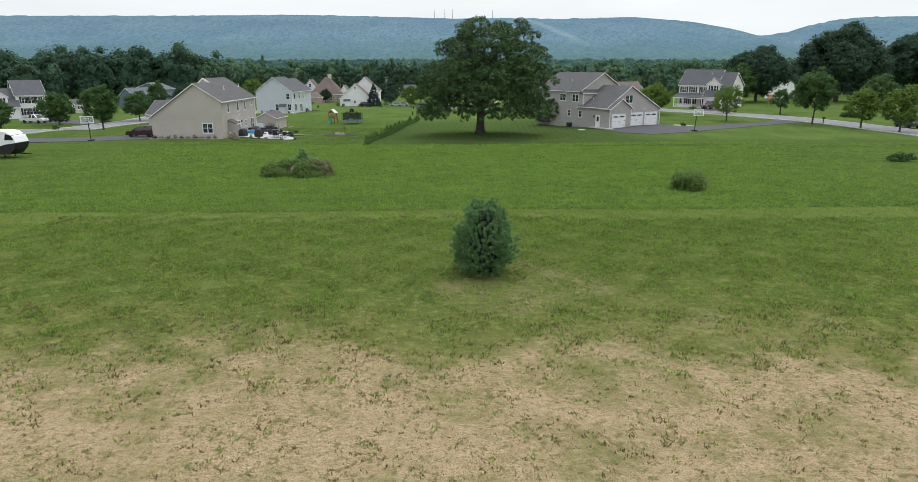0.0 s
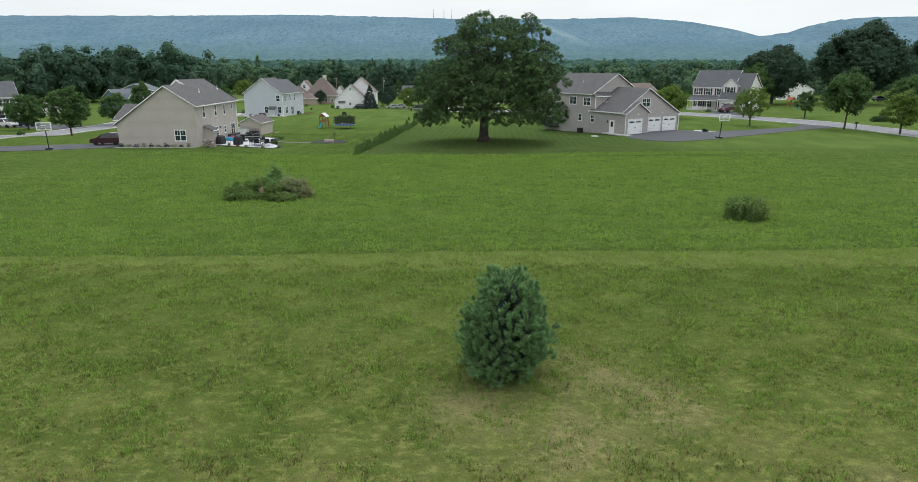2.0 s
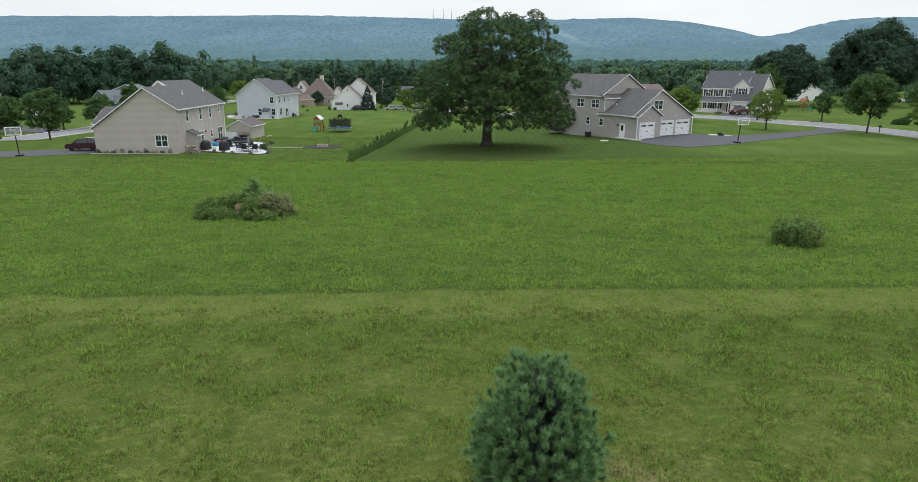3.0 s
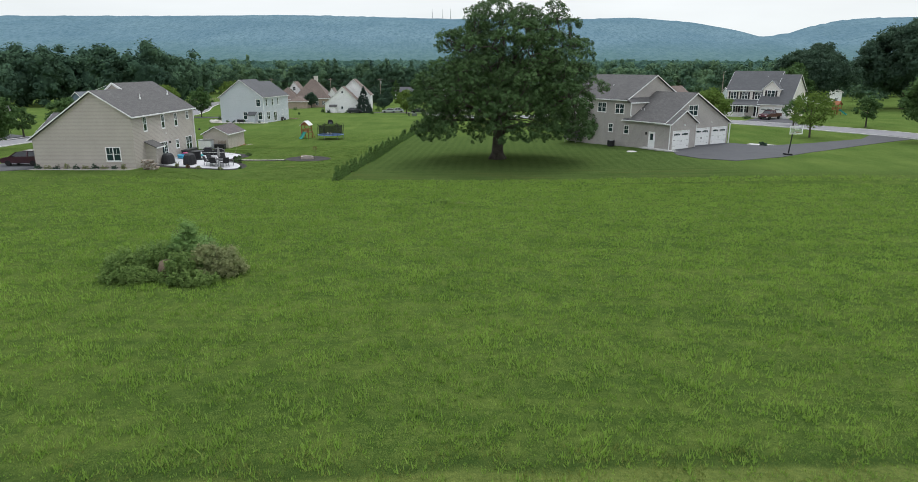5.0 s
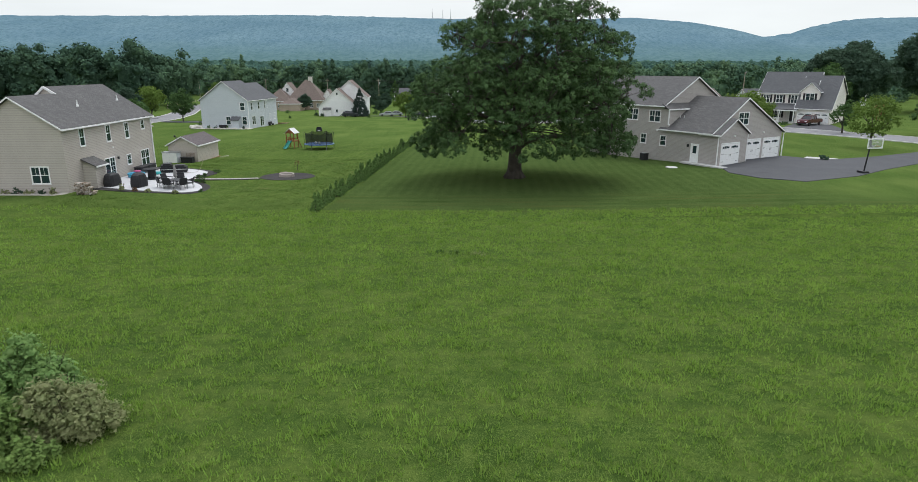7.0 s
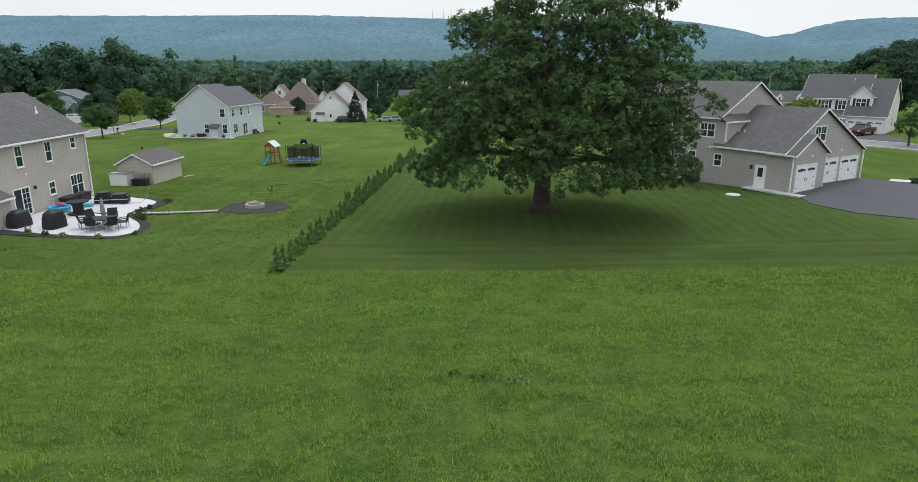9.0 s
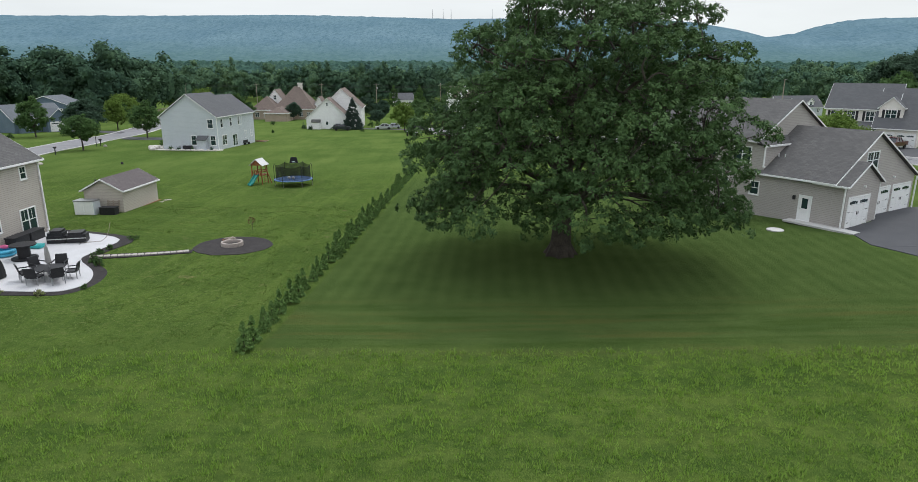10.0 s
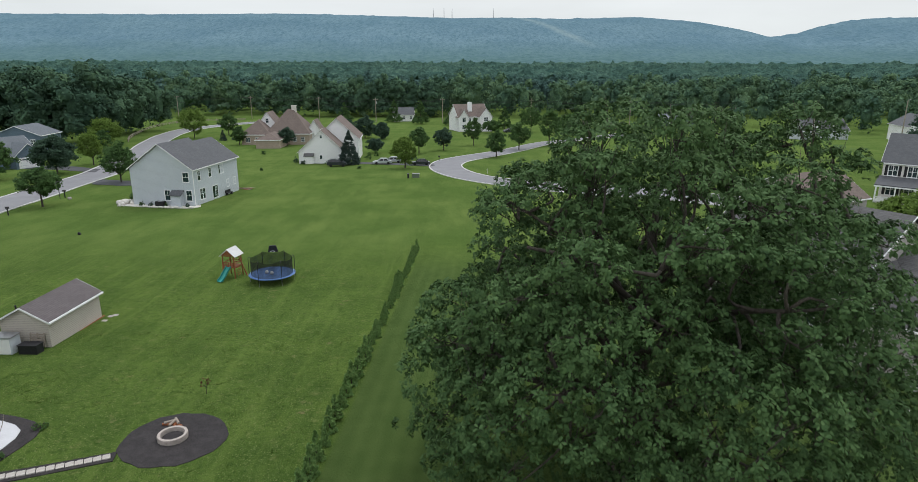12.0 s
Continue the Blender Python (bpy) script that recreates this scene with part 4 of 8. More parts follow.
def oak():
    """The broad old oak: short thick trunk, spreading limbs, domed boughs of leaf sprays with gaps between them."""
    rng = np.random.default_rng(7)
    t = thing("oak_tree", pose(3.7, 111.3, gz(3.7, 111.3)), "broad old oak with a dark green spreading crown on the lawn", "tree")
    g = Geo()
    g.tube([(0, 0, -0.3), (0, 0, 0.1), (0, 0, 0.6), (0.03, 0, 1.6), (0.06, 0, 3.2), (0.2, 0.1, 5.0), (0.1, 0.2, 8.0), (0.5, 0.1, 12), (0.6, 0.2, 15.5)],
           [1.15, 0.98, 0.78, 0.69, 0.64, 0.54, 0.4, 0.24, 0.07], 16)
    for a in range(7):
        c, s = math.cos(a * 0.9), math.sin(a * 0.9)
        g.tube([(c * 0.42, s * 0.42, 0.85), (c * 0.8, s * 0.8, 0.22), (c * 1.3, s * 1.3, -0.25)], [0.28, 0.26, 0.13], 8)
    part("trunk", g, BARK, t, smooth=True)
    west = lambda z: np.interp(z, [2, 4, 6.3, 8.1, 10.9, 13, 14.5, 15.2, 16.4, 17.6, 18.8], [9.8, 10.9, 10.9, 10.5, 8.9, 8.0, 7.8, 5.6, 4.3, 3.4, 1.0])
    east = lambda z: np.interp(z, [2, 4.9, 6.7, 9.5, 11.6, 13.7, 15.0, 17.4, 18.2, 19.0], [10.8, 11.9, 12.3, 12.4, 12.0, 11.2, 10.0, 9.2, 7.0, 3.6])

    def radius(z, a):
        c = math.cos(a)
        side = float(east(z) if c > 0 else west(z))
        mean = 0.5 * float(east(z) + west(z)) * 0.97
        return side * c * c + mean * (1 - c * c)

    # low boughs that hang in front of the trunk and along the skirt
    boughs = [np.array(p) for p in ((-2.6, -5.4, 4.1), (-1.5, -5.2, 4.9), (-3.6, -4.6, 5.2), (3.0, -8.4, 4.3), (4.6, -7.8, 4.3), (5.9, -6.8, 4.7),
                                    (-8.6, -4.0, 3.9), (-6.4, -7.0, 4.6), (-9.4, -1.0, 3.9), (8.4, -6.2, 4.3), (9.8, -3.6, 4.0), (10.4, -0.5, 4.0), (-7.4, -5.4, 5.6))]
    for i in range(14000):
        z = rng.uniform(3.0, 18.1)
        a = rng.uniform(0, 2 * math.pi)
        deep = rng.random() < 0.13
        gap = noise.noise(Vector((math.cos(a) * 1.9, math.sin(a) * 1.9, z * 0.3)))
        if not deep and gap < -0.09:
            continue
        lobes = 1 + 0.05 * math.sin(3 * a + z * 0.5) + 0.05 * math.sin(7 * a - z)
        r = max(0.4, radius(z, a) * lobes - 1.35) * (rng.uniform(0.35, 0.72) if deep else rng.uniform(0.9, 1.0))
        if z < float(np.interp(r, [0, 4.5, 7.0, 9.0], [7.8, 6.6, 5.0, 3.4])) + 0.9 * max(0.0, -math.sin(a)):
            continue
        p = np.array((math.cos(a) * r, math.sin(a) * r, z))
        if z < 5.6 and (-5.2 < p[0] < -3.4 or 0.2 < p[0] < 1.6) or z < 7.6 and p[1] < -1 and 0.0 < p[0] < 1.9:
            continue
        if z > 17.0 and abs(p[0] - 1.2) < 1.0:
            continue
        # the thin window of bare limbs high in the crown
        if 12.4 < z < 15.8 and 1.0 < p[0] < 7.2 and rng.random() < (0.9 if p[1] < 1 else 0.3):
            continue
        if z > 12.5 and deep and rng.random() < 0.35:
            continue
        if min(np.linalg.norm((np.array(boughs) - p) * np.array([1, 1, 1.2]), axis=1)) < 2.3:
            continue
        boughs.append(p)
    # limbs: a few great ones, each bough hangs on the nearest
    mains = []
    for i in range(19):
        a = i * 2.399 + rng.uniform(-0.25, 0.25)
        z0 = 2.9 + 7.5 * (i / 19) + rng.uniform(-0.3, 0.3)
        z1 = float(np.clip(4.2 + 12.5 * (i / 19) ** 0.9 + rng.uniform(-1.0, 1.2), 3.6, 15.6))
        r1 = radius(z1, a) * 0.8
        pts = [np.array((0.12, 0.1, z0)), np.array((math.cos(a) * r1 * 0.2, math.sin(a) * r1 * 0.2, z0 + 1.1)),
               np.array((math.cos(a + 0.15) * r1 * 0.56, math.sin(a + 0.15) * r1 * 0.56, z0 + (z1 - z0) * 0.6 + rng.uniform(0.2, 1.2))),
               np.array((math.cos(a) * r1, math.sin(a) * r1, z1))]
        mains.append((catmull(pts, 6), Geo(), 0.34 - 0.011 * i))
    for line, g, big in mains:
        g.tube(line, [big * (1 - 0.85 * k / (len(line) - 1)) + 0.03 for k in range(len(line))], 8)
    for p in boughs:
        best, where = 1e9, None
        for line, g, big in mains:
            for k, q in enumerate(line):
                d = float(np.linalg.norm(np.array(q) - p)) + (2.5 if q[2] > p[2] + 1 else 0)
                if d < best:
                    best, where = d, (g, np.array(q))
        g, q = where
        bend = (p + q) / 2 + rng.normal(size=3) * 0.5 + np.array([0, 0, 0.1])
        g.tube(catmull([q, bend, p], 3), [0.085, 0.075, 0.065, 0.055, 0.045, 0.034, 0.02], 6)
        for k in range(5):
            d = unit(rng.normal(size=3) + np.array([0, 0, 0.5]))
            g.tube([p - (p - q) * 0.12 * k, p + d * 0.7, p + d * 1.3 + np.array([0, 0, 0.15])], [0.025, 0.018, 0.008], 4)
    for line, g, big in mains:
        part("limb", g, BARK, t, smooth=True)
    # sprays: domed heaps of twig ends on each bough, each twig end a rosette of long leaves
    subs, sizes, axes = [], [], []
    mid = np.array([0.7, 0, 6.0])
    for i, p in enumerate(boughs):
        out = unit(p - mid)
        big = rng.uniform(1.35, 2.0)
        squash = rng.uniform(0.5, 0.68)
        spots = []
        for k in range(120):
            d = unit(rng.normal(size=3) * np.array([1, 1, 0.8]) + out * 0.6 + np.array([0, 0, 0.75]))
            q = p + d * big * np.array([1, 1, squash]) * rng.uniform(0.72, 1.05)
            if all(np.linalg.norm(q - o) > 0.5 for o in spots):
                spots.append(q)
            if len(spots) > 21:
                break
        if p[2] < 5.6 or rng.random() < 0.15:
            for k in range(6):
                spots.append(p + np.array([rng.normal() * 0.8, rng.normal() * 0.8, -rng.uniform(0.35, 1.25)]))
        for q in spots:
            subs.append(q)
            sizes.append(rng.uniform(0.3, 0.52))
            axes.append(unit(q - p + out * 0.4 + np.array([0, 0, 0.4])))
    subs, sizes, axes = np.array(subs), np.array(sizes), np.array(axes)
    per, leaves = 9, 7
    d = unit(rng.normal(size=(len(subs) * per, 3)) + np.repeat(axes, per, 0) * 0.9)
    tip = np.repeat(subs, per, 0) + d * (np.repeat(sizes, per)[:, None] * rng.uniform(0.55, 1.15, (len(d), 1))) * np.array([1, 1, 0.8])
    axis = unit(d + np.array([0, 0, 0.55]) + rng.normal(size=d.shape) * 0.25)
    k = len(tip) * leaves
    ax = np.repeat(axis, leaves, 0)
    across = unit(np.cross(ax, unit(rng.normal(size=(k, 3)))))
    along = unit(across + ax * rng.uniform(-0.25, 0.6, (k, 1)) + np.array([0, 0, -0.25]))
    side = unit(np.cross(along, ax))
    face = np.cross(side, along)
    ln = rng.uniform(0.16, 0.26, (k, 1))
    base = np.repeat(tip, leaves, 0) + along * 0.02
    wide = ln * 0.23
    quads = np.stack([base, base + along * ln * 0.58 - side * wide, base + along * ln - face * ln * 0.12, base + along * ln * 0.58 + side * wide], 1)
    me = quads_mesh("crown", quads, 4)
    me.materials.append(OAK_LEAF)
    part("crown", me, None, t)
    return t


oak()


def pine():
    """A young white pine: dense shoots like bottle brushes down to the ground, with dark gaps between them."""
    rng = np.random.default_rng(8)
    t = thing("pine_tree", pose(1.2, 29.6, gz(1.2, 29.6)), "young bushy blue-green white pine in the field", "tree")
    g = Geo()
    g.tube([(0, 0, -0.2), (0, 0, 1.5), (0.05, 0, 3.0)], [0.1, 0.07, 0.02], 8)
    part("trunk", g, BARK, t, smooth=True)
    tips, dirs = [], []
    g = Geo()
    for i in range(9000):
        z = 0.12 + 3.38 * rng.random()
        a = rng.uniform(0, 2 * math.pi)
        r = float(np.interp(z, [0, 0.4, 1.0, 1.8, 2.6, 3.1, 3.5], [1.06, 1.26, 1.45, 1.4, 1.12, 0.86, 0.4]))
        hollow = noise.noise(Vector((math.cos(a) * 1.6, math.sin(a) * 1.6, z * 1.3)))
        r *= rng.uniform(0.72, 1.02) * (1 + 0.09 * math.sin(3 * a + 2 * z)) * (0.74 if hollow < -0.2 else 1.0) * (1 + 0.25 * rng.random() ** 6)
        p = np.array((math.cos(a) * r, math.sin(a) * r, z))
        if tips and min(np.linalg.norm(np.array(tips) - p, axis=1)) < 0.18:
            continue
        if z > 2.7:
            p[2] += 0.45 * rng.random() ** 4
        tips.append(p)
        up = float(np.interp(z, [0, 1.2, 3.3], [0.15, 0.75, 3.0]))
        dirs.append(unit(np.array((math.cos(a), math.sin(a), up)) + rng.normal(size=3) * 0.26))
        if len(tips) % 4 == 0:
            g.tube([(0, 0, max(0.1, z - 0.4)), tuple(p * np.array([0.6, 0.6, 1]) - np.array([0, 0, 0.12])), tuple(p)], [0.022, 0.016, 0.006], 4)
        if len(tips) > 760:
            break
    part("branch", g, BARK, t)
    tips, dirs = np.array(tips), np.array(dirs)
    per = 150
    k = len(tips) * per
    ax = np.repeat(dirs, per, 0)
    back = rng.random((k, 1)) ** 1.8
    base = np.repeat(tips, per, 0) - ax * 0.2 * back
    across = unit(np.cross(ax, unit(rng.normal(size=(k, 3)))))
    d = unit(across + ax * rng.uniform(0.7, 1.8, (k, 1)))
    side = unit(np.cross(d, rng.normal(size=d.shape))) * 0.0085
    ln = rng.uniform(0.12, 0.2, (k, 1))
    tri = np.stack([base - side, base + side, base + d * ln], 1)
    me = quads_mesh("needles", tri, 3)
    me.materials.append(LEAF_PINE)
    part("needles", me, None, t)
    # solid cores in a darker colour, added for the shade between the shoots
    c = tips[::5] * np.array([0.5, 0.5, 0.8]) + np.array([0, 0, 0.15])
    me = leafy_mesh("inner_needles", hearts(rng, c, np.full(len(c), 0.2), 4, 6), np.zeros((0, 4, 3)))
    me.materials.append(LEAF_SPRUCE_PINE_SHADE)
    part("inner_needles", me, None, t, "inner needle cores coloured dark for shade")


pine()


def shrub(x, y, h, w, d, mat, label, seed, n_clump=60, per=40, leaf=0.11, name="shrub", group="", stems=True, up=0.5):
    rng = np.random.default_rng(seed)
    t = thing(name, pose(x, y, gz(x, y)), label, "shrub", group)
    if stems:
        g = Geo()
        for i in range(9):
            a = rng.uniform(0, 6.28)
            r = rng.uniform(0.2, 0.42)
            g.tube([(0.05 * math.cos(a) * w, 0.05 * math.sin(a) * d, -0.1), (r * math.cos(a) * w * 0.6, r * math.sin(a) * d * 0.6, h * 0.45), (r * math.cos(a) * w, r * math.sin(a) * d, h * 0.8)],
                   [0.012 * h + 0.008, 0.01, 0.004], 5)
        part("stem", g, BARK, t)
    q = unit(rng.normal(size=(n_clump, 3)))
    q[:, 2] = np.abs(q[:, 2])
    c = q * (0.45 + 0.45 * rng.random((n_clump, 1))) * np.array([w / 2, d / 2, h * 0.85]) * (1 + 0.18 * np.sin(4 * q[:, :1] + seed))
    c[:, 2] += 0.06 * h
    quads = clump_leaves(rng, c, np.full(n_clump, min(w, h, d) * 0.17) * rng.uniform(0.6, 1.25, n_clump), per, leaf, 0.9, up, shell=0.25)
    quads[:, :, 2] = np.maximum(quads[:, :, 2], 0.0)
    low_c = c.copy()
    low_c[:, 2] = np.maximum(low_c[:, 2], min(w, h, d) * 0.1)
    me = leafy_mesh("foliage", hearts(rng, low_c, np.full(n_clump, min(w, h, d) * 0.08), 4, 5), quads)
    me.materials.append(mat)
    part("foliage", me, None, t)
    return t


# ---- houses ----
def window(parent, w, h, m, shutters=False, double=True, name="window"):
    """A white sash window: casing and sill, meeting rail, panes set back; w counts both lights of a pair."""
    c, t = 0.09, 0.05
    win = part(name, Geo().ring(-w / 2 - c, -c, w / 2 + c, h + c, c, -t, 0.03), WHITE, parent, m=m)
    part("sill", Geo().box(-w / 2 - c - 0.03, -t - 0.04, -c - 0.045, w / 2 + c + 0.03, 0.02, -c - 0.002), WHITE, win)
    lights = 2 if double else 1
    for k in range(lights):
        a = -w / 2 + k * w / lights
        b = a + w / lights
        if k:
            part("mullion", Geo().box(a - 0.05, -t + 0.003, 0, a + 0.05, 0.03, h), WHITE, win)
        part("meeting_rail", Geo().box(a + 0.05 * (k > 0), -0.03, h * 0.5 - 0.03, b - 0.05 * (k < lights - 1), 0.02, h * 0.5 + 0.03), WHITE, win)
        part("muntin", Geo().box((a + b) / 2 - 0.012, -0.025, h * 0.5 + 0.03, (a + b) / 2 + 0.012, 0.0, h), WHITE, win)
        part("pane", Geo().box(a + 0.02, -0.012, 0.0, b - 0.02, 0.01, h), GLASS, win)
    if shutters:
        for s in (-1, 1):
            g = Geo()
            x0 = s * (w / 2 + c + 0.22) - 0.19
            g.box(x0, -0.05, -0.05, x0 + 0.38, 0.0, h + 0.05)
            for k in range(int(h / 0.12)):
                g.box(x0 + 0.04, -0.065, k * 0.12 + 0.03, x0 + 0.34, -0.05, k * 0.12 + 0.09)
            part("shutter", g, BLACK, win, "dark louvred shutter")
    return win


def entry_door(parent, m, w=0.95, h=2.08, mat=None, glass=True):
    g = Geo()
    g.box(-w / 2 - 0.1, -0.05, 0, -w / 2, 0.03, h + 0.1).box(w / 2, -0.05, 0, w / 2 + 0.1, 0.03, h + 0.1).box(-w / 2, -0.05, h, w / 2, 0.03, h + 0.1)
    g.box(-w / 2 - 0.1, -0.12, -0.06, w / 2 + 0.1, 0.03, 0.0)
    d = part("door", g, WHITE, parent, m=m)
    leaf = Geo().box(-w / 2, -0.02, 0, w / 2, 0.02, h)
    for x0 in (-w * 0.36, w * 0.06):
        leaf.box(x0, -0.035, 0.2, x0 + w * 0.3, -0.02, h * 0.42)
    part("leaf", leaf, mat or WHITE, d)
    if glass:
        part("pane", Geo().box(-w * 0.27, -0.035, h * 0.5, w * 0.27, -0.018, h * 0.92), GLASS, d)
    part("handle", Geo().box(-w * 0.44, -0.09, 1.0, -w * 0.4, -0.02, 1.04).box(-w * 0.44, -0.09, 1.0, -w * 0.3, -0.07, 1.03), METAL, d)
    return d


def sliding_door(parent, m, w=1.8, h=2.05):
    g = Geo()
    g.box(-w / 2 - 0.09, -0.05, 0, -w / 2, 0.03, h + 0.09).box(w / 2, -0.05, 0, w / 2 + 0.09, 0.03, h + 0.09)
    g.box(-w / 2, -0.05, h, w / 2, 0.03, h + 0.09).box(-w / 2, -0.05, -0.08, w / 2, 0.03, 0).box(-0.05, -0.04, 0, 0.05, 0.03, h)
    for k in range(1, 5):
        g.box(0.05, -0.03, k * h / 5 - 0.012, w / 2, 0.0, k * h / 5 + 0.012)
    g.box(w / 4 - 0.012, -0.03, 0, w / 4 + 0.012, 0.0, h)
    d = part("patio_door", g, WHITE, parent, m=m)
    for s in (-1, 1):
        part("pane", Geo().box(s * w / 4 - w / 4 + 0.05, -0.012, 0, s * w / 4 + w / 4 - 0.05, 0.015, h), GLASS, d)
    return d


def garage_door(parent, m, w=2.75, h=2.3):
    """Sectional door with four panels, arched lights and strap hinges."""
    d = part("garage_door", Geo().ring(-w / 2 - 0.12, -0.12, w / 2 + 0.12, h + 0.14, 0.12, -0.05, 0.03), WHITE, parent, m=m)
    for k in range(4):
        z0 = k * h / 4
        s = Geo().box(-w / 2, -0.015, z0 + 0.008, w / 2, 0.03, z0 + h / 4 - 0.008)
        for i in range(4):
            if k < 3:
                x0 = -w / 2 + (i + 0.08) * w / 4
                s.box(x0, -0.028, z0 + 0.08, x0 + w / 4 * 0.84, -0.015, z0 + h / 4 - 0.08)
        part("panel", s, WHITE, d)
    for sx in (-1, 1):
        for i in range(4):
            x0 = sx * w * 0.25 - w * 0.19 + i * w * 0.097
            rise = 0.1 * (1 - ((i - 1.5) / 2.0) ** 2)
            part("pane", Geo().box(x0, -0.03, h * 0.79, x0 + w * 0.083, -0.012, h * 0.86 + rise), GLASS, d)
        for z in (0.35, 1.25):
            part("hinge", Geo().box(sx * w * 0.49 - (0.0 if sx < 0 else 0.4), -0.032, z, sx * w * 0.49 + (0.4 if sx < 0 else 0.0), -0.014, z + 0.045), BLACK, d)
        part("handle", Geo().box(sx * 0.12 - 0.02, -0.06, 0.95, sx * 0.12 + 0.02, -0.014, 1.2), BLACK, d)
    return d


FRONT = lambda u, y, z: pose(u, y, z)
RIGHT = lambda x, u, z: pose(x, u, z, 0, 0, 90)
LEFT = lambda x, u, z: pose(x, u, z, 0, 0, -90)


def slab(g, a, b, c, d, thick):
    """A roof plane (a-b along the eave, d-c along the ridge) with thickness; UVs in metres along eave and slope."""
    a, b, c, d = [Vector(p) for p in (a, b, c, d)]
    n = (b - a).cross(d - a).normalized() * thick
    w, s = (b - a).length, (d - a).length
    ax = (b - a).normalized()
    uv = [(0, 0), (w, 0), ((c - a).dot(ax), s), ((d - a).dot(ax), s)]
    g.face([a, b, c, d], uv)
    g.face([d - n, c - n, b - n, a - n])
    for p, q in ((a, b), (b, c), (c, d), (d, a)):
        g.face([q, p, p - n, q - n])


def gable(parent, x0, x1, y0, y1, eave, ridge, wall, roof, xr=None, eave2=None, base=-0.6, over=0.3, axis="y", front=True, back=True, walls=True, suffix=""):
    """A gabled block. axis 'y': the ridge runs along y at xr, gables face -y and +y; eave is the height at x0, eave2 at x1."""
    turn = axis == "x"
    if turn:
        x0, x1, y0, y1 = y0, y1, x0, x1
    P = (lambda x, y, z: (y, x, z)) if turn else (lambda x, y, z: (x, y, z))
    xr = (x0 + x1) / 2 if xr is None else xr
    e2 = eave if eave2 is None else eave2
    if walls:
        g = Geo()
        ring = [(x0, base), (x1, base), (x1, e2), (xr, ridge), (x0, eave)]
        g.face([P(x, y0, z) for x, z in ring])
        g.face([P(x, y1, z) for x, z in reversed(ring)])
        for (xa, za), (xb, zb) in zip(ring, ring[1:] + ring[:1]):
            g.face([P(xb, y0, zb), P(xa, y0, za), P(xa, y1, za), P(xb, y1, zb)])
        part("wall", g, wall, parent)
    sl, sr = (ridge - eave) / (xr - x0), (ridge - e2) / (x1 - xr)
    lift, t = 0.06, 0.14
    ya, yb = y0 - (over if front else 0), y1 + (over if back else 0)
    el, er = eave - sl * over + lift + t, e2 - sr * over + lift + t
    rz = ridge + lift + t
    g = Geo()
    if not turn:
        slab(g, P(x0 - over, yb, el), P(x0 - over, ya, el), P(xr, ya, rz), P(xr, yb, rz), t)
        slab(g, P(x1 + over, ya, er), P(x1 + over, yb, er), P(xr, yb, rz), P(xr, ya, rz), t)
    else:
        slab(g, P(x0 - over, ya, el), P(x0 - over, yb, el), P(xr, yb, rz), P(xr, ya, rz), t)
        slab(g, P(x1 + over, yb, er), P(x1 + over, ya, er), P(xr, ya, rz), P(xr, yb, rz), t)
    part("roof", g, roof, parent)
    for yy, on, s in ((ya, front, -1), (yb, back, 1)):
        if on:
            for xe, ze in ((x0 - over, el), (x1 + over, er)):
                g = Geo()
                h = 0.16
                q = [P(xe, yy, ze - h), P(xr, yy, rz - h), P(xr, yy, rz - 0.015), P(xe, yy, ze - 0.015)]
                q2 = [P(xe, yy + s * 0.04, ze - h), P(xr, yy + s * 0.04, rz - h), P(xr, yy + s * 0.04, rz - 0.015), P(xe, yy + s * 0.04, ze - 0.015)]
                g.hull8(q, q2)
                part("rake_board", g, WHITE, parent, "white rake board")
    for xe, ze, s in ((x0 - over, el, -1), (x1 + over, er, 1)):
        g = Geo()
        a, b = sorted((xe, xe + s * 0.1))
        if turn:
            g.box(ya, a, ze - 0.17, yb, b, ze - 0.03)
        else:
            g.box(a, ya, ze - 0.17, b, yb, ze - 0.03)
        part("gutter", g, WHITE, parent, "white rain gutter")


def downpipe(parent, x, y, z0, z1):
    part("downpipe", Geo().box(x - 0.05, y - 0.05, z0 + 0.15, x + 0.05, y + 0.05, z1).box(x - 0.06, y - 0.16, z0, x + 0.06, y + 0.05, z0 + 0.15), WHITE, parent, "white downpipe")


def vent_pipe(parent, x, y, z):
    part("vent_pipe", Geo().lathe([(0.12, z - 0.2), (0.09, z + 0.02), (0.045, z + 0.04), (0.045, z + 0.4)], 10, x, y), WHITE, parent, "white roof vent pipe")


